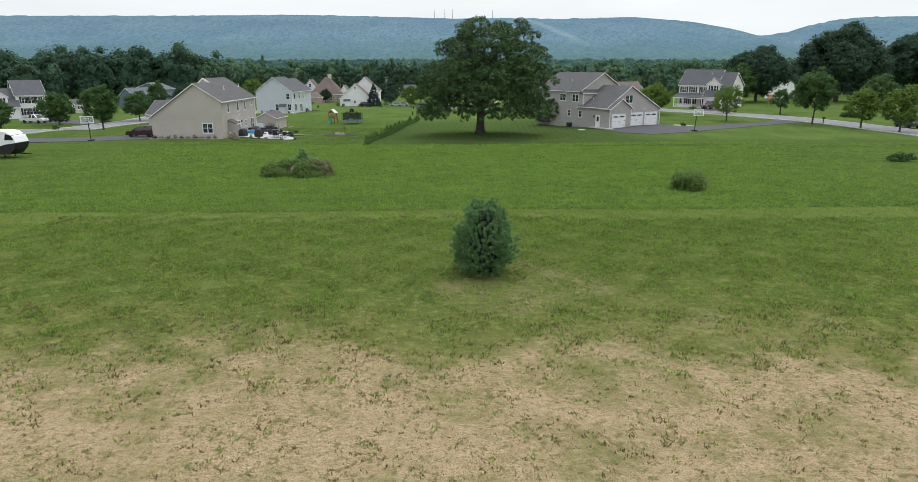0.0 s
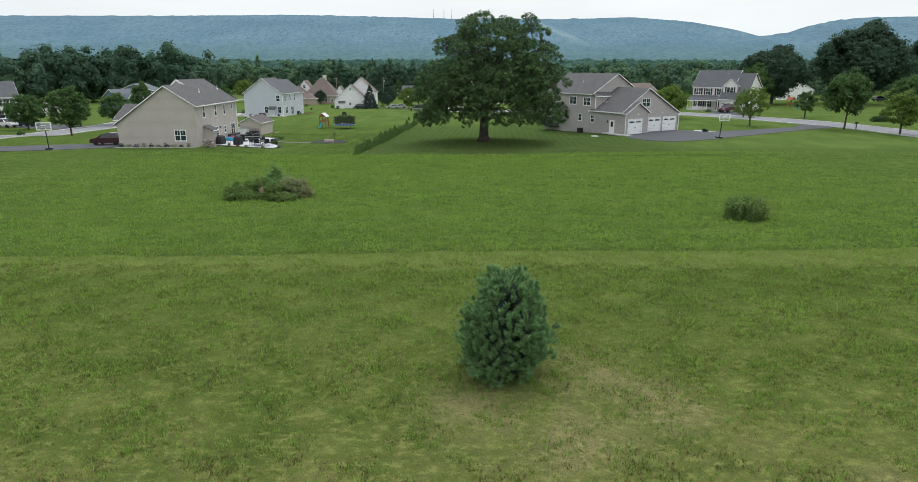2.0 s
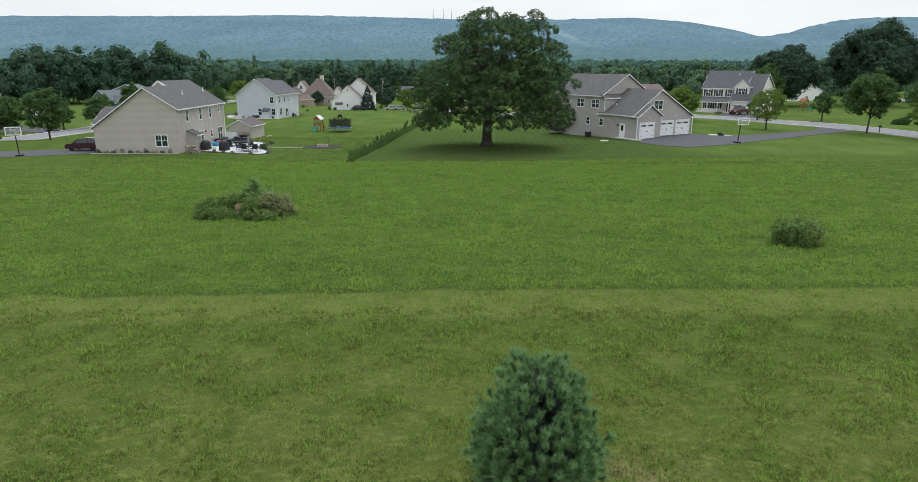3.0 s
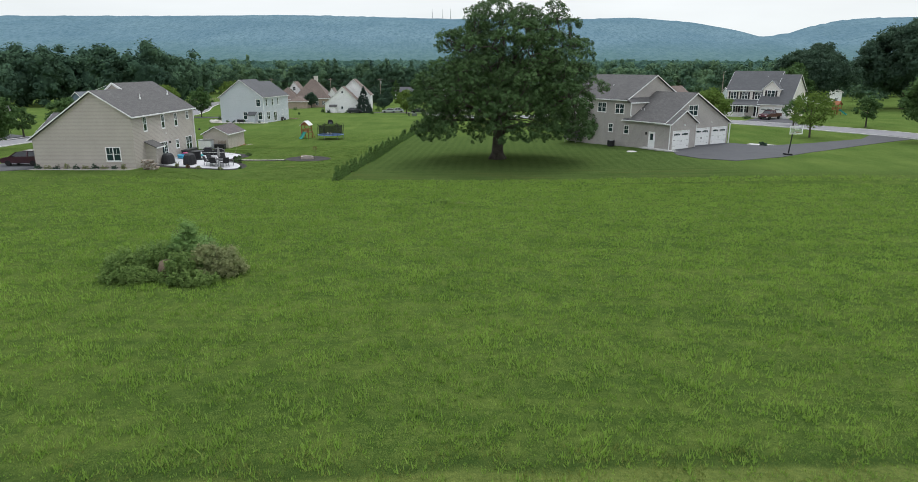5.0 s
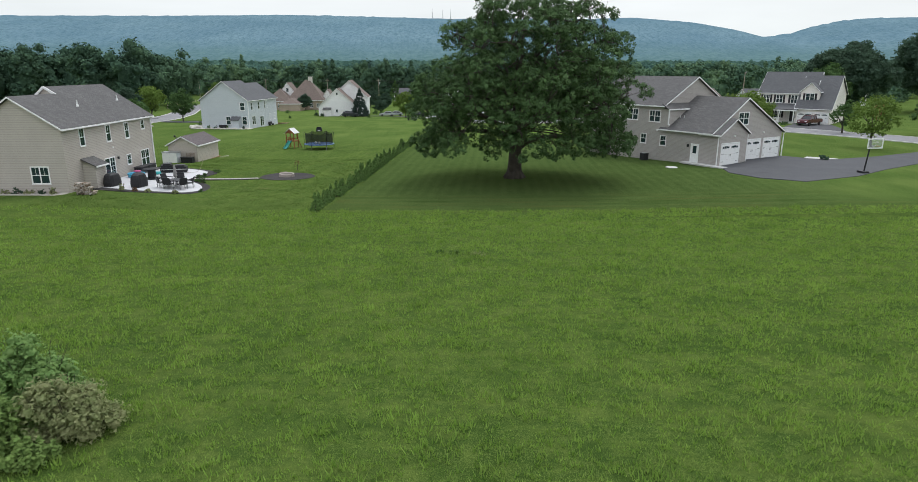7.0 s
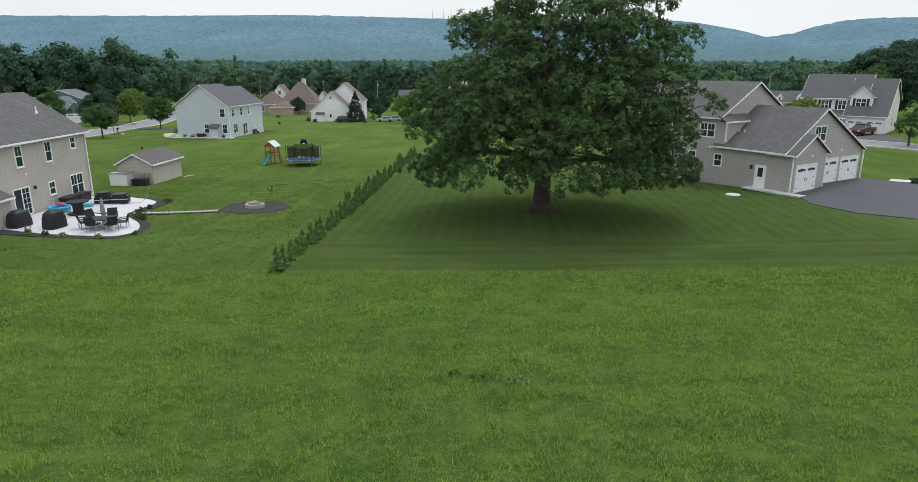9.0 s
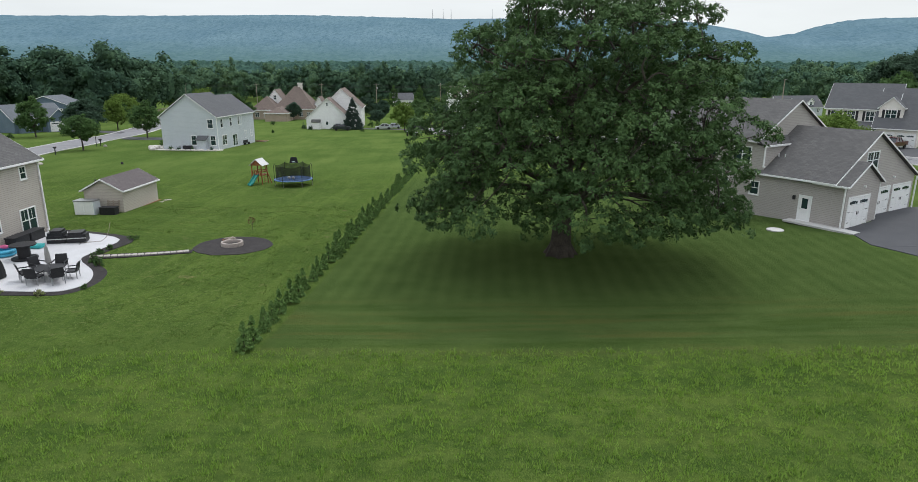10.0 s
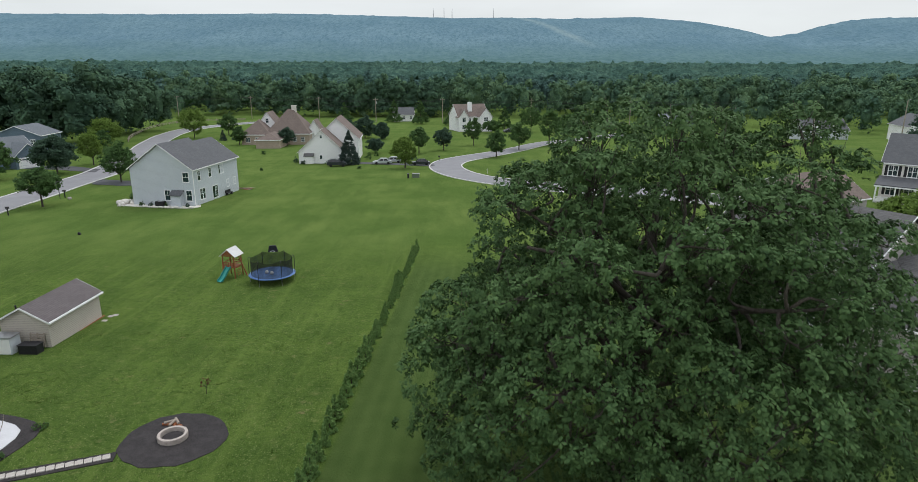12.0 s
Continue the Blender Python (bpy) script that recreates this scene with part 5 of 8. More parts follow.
def tan_house():
    t = thing("house", pose(-37.3, 101.0, gz(-40, 105)), "tan vinyl-sided two-storey house with grey-brown shingle roof", "house")
    # gable end faces the field; the long garden wall faces right
    gable(t, -11.2, 0, 0, 6.6, 3.3, 8.35, SIDING_TAN, ROOF_BROWN, xr=-4.0, eave2=5.75, back=False)
    gable(t, -11.2, 0, 6.6, 16.75, 3.3, 9.0, SIDING_TAN, ROOF_BROWN, xr=-5.0, eave2=5.75, front=False)
    g = Geo()
    for xe, ze in ((-8.2, 6.25), (-3.9, 8.42)):
        g.beam((xe, 6.5, ze), (-5.0, 6.5, 9.14), 0.1, 0.22)
    part("rake_board", g, WHITE, t, "white rake board")
    gable(t, -15.5, -11.2, 8.0, 16.0, 3.2, 5.2, SIDING_TAN, ROOF_BROWN, axis="x", back=False)
    window(t, 1.5, 1.4, FRONT(-2.4, 0, 0.95))
    for u, z, w, h, dbl in ((3.06, 3.97, 0.72, 1.5, False), (7.63, 3.9, 0.72, 1.5, False), (11.27, 3.85, 0.72, 1.5, False), (14.8, 4.5, 0.62, 0.85, False),
                            (11.06, 1.1, 0.72, 0.95, False), (14.6, 0.42, 1.7, 1.7, True)):
        window(t, w, h, RIGHT(0, u, z), double=dbl)
    sliding_door(t, RIGHT(0, 7.24, 0.12))
    # small lean-to closet by the garden door
    g = Geo()
    g.hull8([(0, 2.5, -0.5), (1.15, 2.5, -0.5), (1.15, 4.3, -0.5), (0, 4.3, -0.5)], [(0, 2.5, 2.65), (1.15, 2.5, 2.1), (1.15, 4.3, 2.1), (0, 4.3, 2.65)])
    lean = part("lean_to", g, SIDING_TAN, t)
    g = Geo()
    slab(g, (1.4, 2.3, 2.12), (1.4, 4.5, 2.12), (0, 4.5, 2.8), (0, 2.3, 2.8), 0.1)
    part("roof", g, ROOF_BROWN, lean)
    part("fascia", Geo().box(1.38, 2.3, 1.98, 1.44, 4.5, 2.12), WHITE, lean)
    part("wall_lamp", Geo().box(0, 8.75, 1.9, 0.16, 8.9, 2.15), BLACK, t, "black wall lamp")
    part("vent_cover", Geo().box(0, 8.0, 3.1, 0.06, 8.2, 3.25), WHITE, t)
    vent_pipe(t, -1.2, 5.2, 7.6)
    vent_pipe(t, -1.2, 12.5, 7.8)
    downpipe(t, 0.07, 16.65, -0.1, 5.6)
    return t


def garage_house():
    t = thing("house", pose(27.7, 117.6, gz(29, 119), 0, 0, 32.0), "warm grey vinyl-sided house with three-bay garage wing", "house")
    S, R = SIDING_GREIGE, ROOF_BROWN
    # garage wing: ridge runs back from the doors
    gable(t, 0, 14.0, 1.0, 8.6, 3.6, 7.35, S, R, xr=6.0, eave2=3.15, back=False)
    # small forward gable over the first bay
    gable(t, 0.02, 5.2, -0.1, 2.6, 3.5, 5.1, S, R, back=False, over=0.28)
    # two-storey main block behind
    gable(t, 0.03, 11.6, 8.25, 21.0, 6.4, 9.7, S, R)
    g = Geo()
    slab(g, (-0.3, 7.25, 6.05), (6.0, 7.25, 6.05), (6.0, 8.25, 6.7), (-0.3, 8.25, 6.7), 0.12)
    part("pent_roof", g, R, t)
    g = Geo().box(0.03, 7.4, 3.4, 5.8, 8.25, 6.0)
    part("wall", g, S, t)
    part("gutter", Geo().box(-0.3, 7.15, 5.9, 6.0, 7.25, 6.05), WHITE, t)
    for u, y in ((2.1, -0.1), (7.93, 1.0), (11.85, 1.0)):
        garage_door(t, FRONT(u, y, 0.02), 3.2, 2.4)
    window(t, 1.85, 1.35, FRONT(5.65, 1.0, 4.42))
    for u in (2.6, 9.9):
        part("wall_lamp", Geo().box(u - 0.08, -0.27 if u < 4 else 0.83, 3.2, u + 0.08, -0.1 if u < 4 else 1.0, 3.37), WHITE, t)
    entry_door(t, LEFT(0, 3.17, 0.05))
    part("wall_lamp", Geo().box(-0.16, 4.05, 1.75, 0, 4.25, 2.1), BLACK, t, "black wall lantern")
    for u, z, w, h, dbl in ((8.0, 1.62, 0.8, 1.1, False), (11.2, 1.65, 0.8, 1.1, False), (9.6, 4.45, 1.65, 1.28, True), (13.25, 4.5, 1.65, 1.28, True)):
        window(t, w, h, LEFT(0.03 if u > 8.3 else 0.0, u, z), double=dbl)
    part("vent_cover", Geo().box(-0.06, 8.9, 3.3, 0.0, 9.15, 3.5), WHITE, t)
    downpipe(t, -0.08, 0.0, -0.2, 3.6)
    downpipe(t, 5.3, -0.05, -0.1, 3.4)
    downpipe(t, 14.1, 0.8, -0.2, 3.0)
    downpipe(t, -0.05, 7.35, 4.1, 6.0)
    vent_pipe(t, 1.9, 6.6, 4.85)
    vent_pipe(t, 1.9, 7.2, 4.85)
    vent_pipe(t, 3.0, 14.0, 8.1)
    part("step_slab", Geo().box(-1.1, -1.6, -0.12, -0.02, 4.3, 0.035), CONCRETE, t, "pale concrete side walk")
    return t


def grey_house():
    t = thing("house", pose(-47.3, 183.3, gz(-50, 186), 0, 0, -7), "pale blue-grey two-storey house with grey shingle roof", "house")
    S, R = SIDING_GREY, ROOF_GREY
    gable(t, -10.7, 0, 0, 9.0, 6.0, 9.85, S, R)
    gable(t, -10.0, 0.02, 9.0, 15.5, 6.0, 9.3, S, R, xr=-4.6)
    for u, z, w, h, dbl in ((-1.2, 4.0, 0.95, 1.5, False), (-4.6, 0.95, 0.9, 1.6, False), (-0.9, 0.95, 0.9, 1.6, False)):
        window(t, w, h, FRONT(u, 0, z), double=dbl)
    for u, z, w, h, dbl in ((1.9, 4.0, 0.8, 1.45, False), (5.5, 4.0, 0.8, 1.45, False), (9.3, 4.0, 1.6, 1.5, True), (2.6, 0.8, 1.6, 1.7, True), (11.4, 1.3, 0.8, 1.2, False), (14.0, 1.3, 0.8, 1.2, False)):
        window(t, w, h, RIGHT(0, u, z), double=dbl)
    sliding_door(t, RIGHT(0, 6.8, 0.2))
    g = Geo().hull8([(-3.6, -1.0, -0.4), (-1.9, -1.0, -0.4), (-1.9, 0, -0.4), (-3.6, 0, -0.4)], [(-3.6, -1.0, 1.95), (-1.9, -1.0, 1.95), (-1.9, 0, 2.5), (-3.6, 0, 2.5)])
    bay = part("lean_to", g, S, t)
    g = Geo()
    slab(g, (-3.8, -1.25, 1.95), (-1.7, -1.25, 1.95), (-1.7, 0, 2.65), (-3.8, 0, 2.65), 0.1)
    part("roof", g, R, bay)
    downpipe(t, 0.06, 0.0, -0.1, 5.9)
    return t


def white_house():
    t = thing("house", pose(-43.8, 238.0, gz(-40, 240), 0, 0, 4), "white house with brown shingle roofs", "house")
    gable(t, 0, 11.2, 0, 8.0, 2.9, 8.0, SIDING_WHITE, ROOF_WARM)
    gable(t, 3.0, 14.0, 8.0, 20.0, 5.2, 10.2, SIDING_WHITE, ROOF_WARM)
    g = Geo().hull8([(1.5, -0.9, -0.4), (3.6, -0.9, -0.4), (3.6, 0, -0.4), (1.5, 0, -0.4)], [(1.5, -0.9, 1.9), (3.6, -0.9, 1.9), (3.6, 0, 2.4), (1.5, 0, 2.4)])
    bay = part("lean_to", g, SIDING_WHITE, t)
    g = Geo()
    slab(g, (1.3, -1.1, 1.95), (3.8, -1.1, 1.95), (3.8, 0, 2.6), (1.3, 0, 2.6), 0.1)
    part("roof", g, ROOF_BROWN, bay)
    entry_door(t, FRONT(5.4, 0, 0.1))
    window(t, 0.5, 0.7, FRONT(5.6, 0, 6.2), double=False)
    return t


def hip(parent, x0, x1, y0, y1, eave, ridge, wall, roof, inset, over=0.35, base=-0.6):
    """A block under a hipped roof; inset: how far the ridge ends stand in from the short sides."""
    part("wall", Geo().box(x0, y0, base, x1, y1, eave), wall, parent)
    a0, a1, b0, b1 = x0 - over, x1 + over, y0 - over, y1 + over
    z0 = eave - 0.05
    if a1 - a0 >= b1 - b0:
        p, q = (a0 + inset, (b0 + b1) / 2, ridge), (a1 - inset, (b0 + b1) / 2, ridge)
        faces = [[(a0, b0, z0), (a1, b0, z0), q, p], [(a1, b1, z0), (a0, b1, z0), p, q], [(a1, b0, z0), (a1, b1, z0), q], [(a0, b1, z0), (a0, b0, z0), p]]
    else:
        p, q = ((a0 + a1) / 2, b0 + inset, ridge), ((a0 + a1) / 2, b1 - inset, ridge)
        faces = [[(a1, b0, z0), (a1, b1, z0), q, p], [(a0, b1, z0), (a0, b0, z0), p, q], [(a0, b0, z0), (a1, b0, z0), p], [(a1, b1, z0), (a0, b1, z0), q]]
    g = Geo()
    for f in faces:
        o, u = Vector(f[0]), (Vector(f[1]) - Vector(f[0])).normalized()
        n = u.cross(Vector(f[2]) - o).normalized()
        v = n.cross(u)
        g.face(f, [((Vector(c) - o).dot(u), (Vector(c) - o).dot(v)) for c in f])
    g.face([(a0, b0, z0), (a0, b1, z0), (a1, b1, z0), (a1, b0, z0)])
    part("roof", g, roof, parent)
    g = Geo().box(a0, b0 - 0.05, z0 - 0.2, a1, b0, z0 + 0.02).box(a0, b1, z0 - 0.2, a1, b1 + 0.05, z0 + 0.02)
    g.box(a0 - 0.05, b0, z0 - 0.2, a0, b1, z0 + 0.02).box(a1, b0, z0 - 0.2, a1 + 0.05, b1, z0 + 0.02)
    part("gutter", g, WHITE, parent)


def brown_house():
    t = thing("house", pose(-72.0, 284.0, gz(-62, 286), 0, 0, 2), "large beige house with brown hipped roofs and chimney", "house")
    hip(t, 6.5, 20.0, 1.0, 14.0, 3.5, 10.8, BRICK_BROWN, ROOF_WARM, 6.3)
    hip(t, -1.0, 8.0, 0.0, 10.0, 3.3, 7.6, BRICK_BROWN, ROOF_WARM, 4.4)
    hip(t, 6.4, 13.4, -11.0, 1.0, 2.9, 4.6, BRICK_BROWN, ROOF_WARM, 3.4)
    gable(t, 2.8, 8.4, 7.0, 15.0, 6.0, 9.6, SIDING_WHITE, ROOF_WARM)
    gable(t, 19.0, 22.5, 6.0, 13.0, 4.6, 7.2, SIDING_WHITE, ROOF_WARM)
    part("chimney", Geo().box(13.6, 7.2, 8.5, 15.0, 8.4, 11.7).box(13.5, 7.1, 11.7, 15.1, 8.5, 11.95), STONE_PALE, t, "pale stone chimney")
    window(t, 0.9, 1.3, FRONT(5.6, 7.0, 6.4), double=False)
    for u in (1.0, 4.0):
        window(t, 1.2, 1.3, FRONT(u, 0.0, 1.0))
    for u in (15.5, 18.0):
        window(t, 1.0, 1.3, FRONT(u, 1.0, 1.0))
    return t


def porch_house():
    x, y = 59.6, 177.9
    t = thing("house", pose(x, y, gz(x + 6, y - 6), 0, 0, -42), "cream two-storey house with white porch and attached garage", "house")
    S, R = SIDING_CREAM, ROOF_GREY
    gable(t, -0.5, 9.7, 3.0, 11.5, 5.9, 9.8, S, R, axis="x")
    gable(t, 7.4, 13.6, 0.6, 12.2, 3.1, 9.1, S, R, axis="x", eave2=5.6, )
    gable(t, 7.6, 11.0, 1.9, 6.5, 6.2, 7.8, S, R, over=0.2, back=False, base=3.2)
    for u in (0.9, 3.4, 6.2):
        window(t, 1.15, 1.5, FRONT(u, 3.0, 3.9), shutters=True)
    window(t, 1.5, 1.3, FRONT(9.3, 1.9, 4.55), shutters=True)
    for u in (1.0, 3.4):
        window(t, 1.2, 1.6, FRONT(u, 3.0, 0.9), shutters=True)
    entry_door(t, FRONT(6.2, 3.0, 0.2), mat=BLACK, glass=False)
    g = Geo()
    slab(g, (-0.8, -0.1, 2.75), (7.8, -0.1, 2.75), (7.8, 3.0, 3.75), (-0.8, 3.0, 3.75), 0.15)
    porch = part("porch_roof", g, R, t)
    part("beam", Geo().box(-0.8, -0.1, 2.42, 7.8, 0.1, 2.62), WHITE, porch)
    for u in (-0.5, 2.0, 4.5, 7.2):
        part("post", Geo().box(u - 0.09, -0.08, 0, u + 0.09, 0.1, 2.45, 0.02), WHITE, porch)
    g = Geo().box(-0.5, 0.0, 0.85, 4.5, 0.06, 0.93)
    for k in range(34):
        g.box(-0.45 + k * 0.148, 0.0, 0.2, -0.4 + k * 0.148, 0.05, 0.85)
    part("railing", g, WHITE, porch)
    part("porch_floor", Geo().box(-0.6, -0.1, -0.3, 7.4, 3.0, 0.18), CONCRETE, t)
    for u in (9.1, 12.0):
        garage_door(t, FRONT(u, 0.6, 0.02), 2.5, 2.2)
    window(t, 0.9, 1.4, RIGHT(13.6, 7.0, 1.0), double=False)
    return t


def colonial(x, y, rz, label, wall, roof, dormer=True, w=12.0, d=9.0, shutters=True, seed=0):
    """A two-storey house with a low garage wing and a dormer."""
    t = thing("house", pose(x, y, gz(x, y), 0, 0, rz), label, "house")
    gable(t, 0, w, 0, d, 5.7, 9.2, wall, roof, axis="x")
    gable(t, -7.5, 0.3, -1.5, d - 1.0, 3.0, 7.2, wall, roof, axis="x")
    for u in (1.8, w / 2, w - 1.8):
        window(t, 1.1, 1.5, FRONT(u, 0, 3.7), shutters=shutters)
        window(t, 1.1, 1.6, FRONT(u, 0, 0.8), shutters=shutters)
    if dormer:
        gable(t, -5.4, -1.8, -0.6, 4.0, 5.4, 6.9, wall, roof, over=0.2, back=False)
        window(t, 1.5, 1.2, FRONT(-3.6, -0.6, 3.9), shutters=True)
    garage_door(t, FRONT(-3.6, -1.5, 0.02), 4.9, 2.2)
    for u in (2.5, d - 2.5):
        window(t, 0.9, 1.4, RIGHT(w, u, 3.7), double=False)
        window(t, 0.9, 1.4, LEFT(-7.5, u, 1.0), double=False)
    return t


def small_house(x, y, rz, w, d, eave, ridge, wall, roof, label, axis="x", garage=False):
    t = thing("house", pose(x, y, gz(x, y), 0, 0, rz), label, "house")
    gable(t, 0, w, 0, d, eave, ridge, wall, roof, axis=axis)
    k = max(2, int(w / 3.2))
    for i in range(k):
        u = (i + 0.5) * w / k
        if garage and i == k - 1:
            garage_door(t, FRONT(u, 0, 0.02), min(4.6, w / k), 2.2)
            continue
        window(t, 0.95, 1.35, FRONT(u, 0, 1.0), double=True)
        if eave > 4.8:
            window(t, 0.95, 1.35, FRONT(u, 0, 3.7), double=True)
    for u in (d * 0.3, d * 0.7):
        window(t, 0.9, 1.3, RIGHT(w, u, 1.0), double=False)
        if eave > 4.8:
            window(t, 0.9, 1.3, RIGHT(w, u, 3.7), double=False)
    return t


tan_house()
garage_house()
grey_house()
white_house()
brown_house()
porch_house()
colonial(-112.4, 164.0, 43, "white two-storey house with grey roof, dormer and garage", SIDING_WHITE, ROOF_GREY, w=6.5)
blue = small_house(-109.8, 220.9, 62, 13, 11, 2.8, 6.4, SIDING_BLUE, ROOF_BLUE, "slate-blue house with grey roof and white garage door", "x")
gable(blue, 0.8, 4.6, -1.2, 4.5, 2.8, 4.7, SIDING_BLUE, ROOF_BLUE, over=0.25, back=False)
gable(blue, 6.6, 12.6, -2.2, 5.0, 2.8, 5.3, SIDING_BLUE, ROOF_BLUE, over=0.25, back=False)
garage_door(blue, FRONT(9.6, -2.2, 0.02), 4.6, 2.2)
window(blue, 1.4, 1.4, FRONT(2.7, -1.2, 0.9))
small_house(-122.5, 244, 5, 11.7, 10, 6.0, 8.3, SIDING_BLUE, ROOF_BLUE, "slate-blue two-storey house with grey roof", "y")
small_house(-113.5, 185, 0, 3.6, 4.0, 2.2, 3.6, SIDING_SHED, ROOF_BROWN, "small beige garden house beside the street", "y")
far = small_house(-4.5, 338, 20, 13, 11, 5.8, 10.2, SIDING_WHITE, ROOF_WARM, "tall white house with brown roof and gables", "x")
gable(far, 8.0, 13.4, -3.0, 3.0, 5.8, 9.0, SIDING_WHITE, ROOF_WARM, back=False)
gable(far, 0.0, 4.0, -1.2, 3.0, 5.6, 8.4, SIDING_WHITE, ROOF_WARM, back=False)
garage_door(far, FRONT(10.7, -3.0, 0.02), 4.6, 2.2)
window(far, 1.3, 1.7, FRONT(2.0, -1.2, 1.0))
window(far, 1.3, 1.7, FRONT(2.0, -1.2, 3.8))
window(far, 1.6, 1.5, FRONT(10.7, -3.0, 4.0))
cape = small_house(112, 298, 8, 17, 9, 2.9, 6.6, SIDING_GREY, ROOF_GREY, "small grey cape house with white dormers")
for u in (4.5, 12.5):
    gable(cape, u - 1.1, u + 1.1, 0.6, 3.5, 4.7, 5.9, SIDING_WHITE, ROOF_GREY, over=0.15, back=False, base=3.0)
    window(cape, 0.8, 1.0, FRONT(u, 0.6, 3.6), double=False)
small_house(86, 372, 6, 17, 10, 3.6, 5.4, SIDING_BLUE, ROOF_BLUE, "long low building with a pale roof")
small_house(-194, 468, -25, 13, 10, 5.6, 9.6, SIDING_WHITE, ROOF_GREY, "white house with grey roof among the woods")
small_house(138, 285, -12, 11, 14, 4.6, 8.0, SIDING_WHITE, ROOF_GREY, "pale house with grey gabled roof", "y")
small_house(36, 156, 25, 12, 9, 4.2, 7.0, SIDING_GREIGE, ROOF_WARM, "house with a red-brown shingle roof")
small_house(-36, 398, 10, 10, 8, 3.2, 6.4, SIDING_WHITE, ROOF_GREY, "small white house by the tree line")
part("chimney", Geo().box(5.0, 2.0, 7.0, 6.6, 3.2, 11.2), WHITE, far, "white chimney")


# ---- trees and shrubs ----
STREET = "young street trees"
tree(69.9, 126.8, 10.4, 8.4, LEAF_MID, "rounded dark-green maple beside the street", 31, 0.24, leaf=0.34, n_clump=149, per=60)
tree(74.0, 117.8, 7.4, 6.2, LEAF_BRIGHT, "loose young tree on the verge", 32, 0.16, leaf=0.3, n_clump=103, per=39, group=STREET)
tree(75.9, 110.0, 8.0, 6.8, LEAF_BRIGHT, "loose young tree on the verge", 33, 0.16, leaf=0.3, n_clump=114, per=39, group=STREET)
tree(55.8, 133.8, 7.8, 6.8, LEAF_BRIGHT, "airy young tree on the lawn by the street", 34, 0.16, leaf=0.26, n_clump=110, per=26, group=STREET, core=0.35, puff=0.1)
tree(74.4, 149.0, 5.9, 4.9, LEAF_MID, "small young tree with a mulch ring", 35, 0.2, leaf=0.26, n_clump=69, per=36, group=STREET)
tree(62.5, 152.0, 5.4, 4.2, LEAF_MID, "small young tree by the driveway", 36, 0.2, leaf=0.26, n_clump=57, per=32, group=STREET)
tree(93.8, 204.7, 17.0, 20.0, LEAF_DARK, "large dark spreading tree behind the houses", 37, 0.12, leaf=0.5, n_clump=420, per=70, trunk=0.5, puff=0.085)
tree(120.0, 206, 23.5, 25.5, LEAF_DARK, "tall dark tree rising over the houses", 38, 0.1, leaf=0.55, n_clump=520, per=80, trunk=0.7, puff=0.08)
tree(150, 213, 23, 24, LEAF_DARK, "tall dark tree beside the other", 39, 0.1, leaf=0.55, n_clump=420, per=70, trunk=0.7, puff=0.085)
tree(84.5, 197, 11.5, 11, LEAF_MID, "bushy green tree behind the street", 40, 0.1, leaf=0.45, n_clump=160, per=50, trunk=0.3, puff=0.11)
tree(45.5, 150.5, 7.0, 8.5, LEAF_BRIGHT, "bright yellow-green rounded tree behind the garage", 41, 0.12, leaf=0.3, n_clump=126, per=54)
tree(104, 160, 9.0, 9.0, LEAF_MID, "green tree on the far lawn", 42, 0.15, leaf=0.4, n_clump=103, per=45)
tree(19.5, 131.5, 6.0, 4.6, LEAF_MID, "slim green tree by the house corner", 43, 0.1, leaf=0.3, n_clump=69, per=36)
tree(-68.4, 123.0, 8.7, 7.4, LEAF_MID, "blue-green tree beside the street", 44, 0.14, leaf=0.32, n_clump=114, per=48, group=STREET)
tree(-77.6, 156.0, 7.0, 7.4, LEAF_MID, "rounded green tree beside the street", 45, 0.16, leaf=0.32, n_clump=114, per=45, group=STREET)
tree(-88.6, 142.0, 7.4, 7.2, LEAF_MID, "rounded green tree in a yard", 46, 0.1, leaf=0.34, n_clump=114, per=45, group=STREET)
tree(-84.0, 116.0, 5.6, 6.8, LEAF_MID, "rounded green yard tree by the street", 47, 0.1, leaf=0.34, n_clump=103, per=45, group=STREET)
tree(-82.5, 150.0, 5.6, 4.4, LEAF_MID, "small green tree beside the street", 48, 0.18, leaf=0.3, n_clump=69, per=36, group=STREET)
tree(-71.6, 182.6, 6.4, 6.4, LEAF_MID, "rounded dark-green tree beside the street", 49, 0.28, leaf=0.32, n_clump=103, per=48, group=STREET)
tree(-91.5, 219.0, 8.2, 9.2, LEAF_DARK, "dense dark rounded tree by the street", 50, 0.1, leaf=0.36, n_clump=149, per=60)
tree(-92.0, 234.0, 8.2, 6.6, LEAF_BRIGHT, "light-green young tree by the driveway", 51, 0.16, leaf=0.34, n_clump=92, per=42)
tree(-71.5, 207.0, 7.9, 7.0, LEAF_MID, "loose green street tree beside the grey house", 52, 0.14, leaf=0.3, n_clump=114, per=39, group=STREET)
tree(-113, 279, 8.8, 10.5, LEAF_BRIGHT, "broad light-green tree near the fence", 53, 0.08, leaf=0.42, n_clump=126, per=51)
tree(-97.5, 209.5, 8.5, 7.0, LEAF_MID, "tall green tree in a yard", 54, 0.08, leaf=0.34, n_clump=114, per=51)
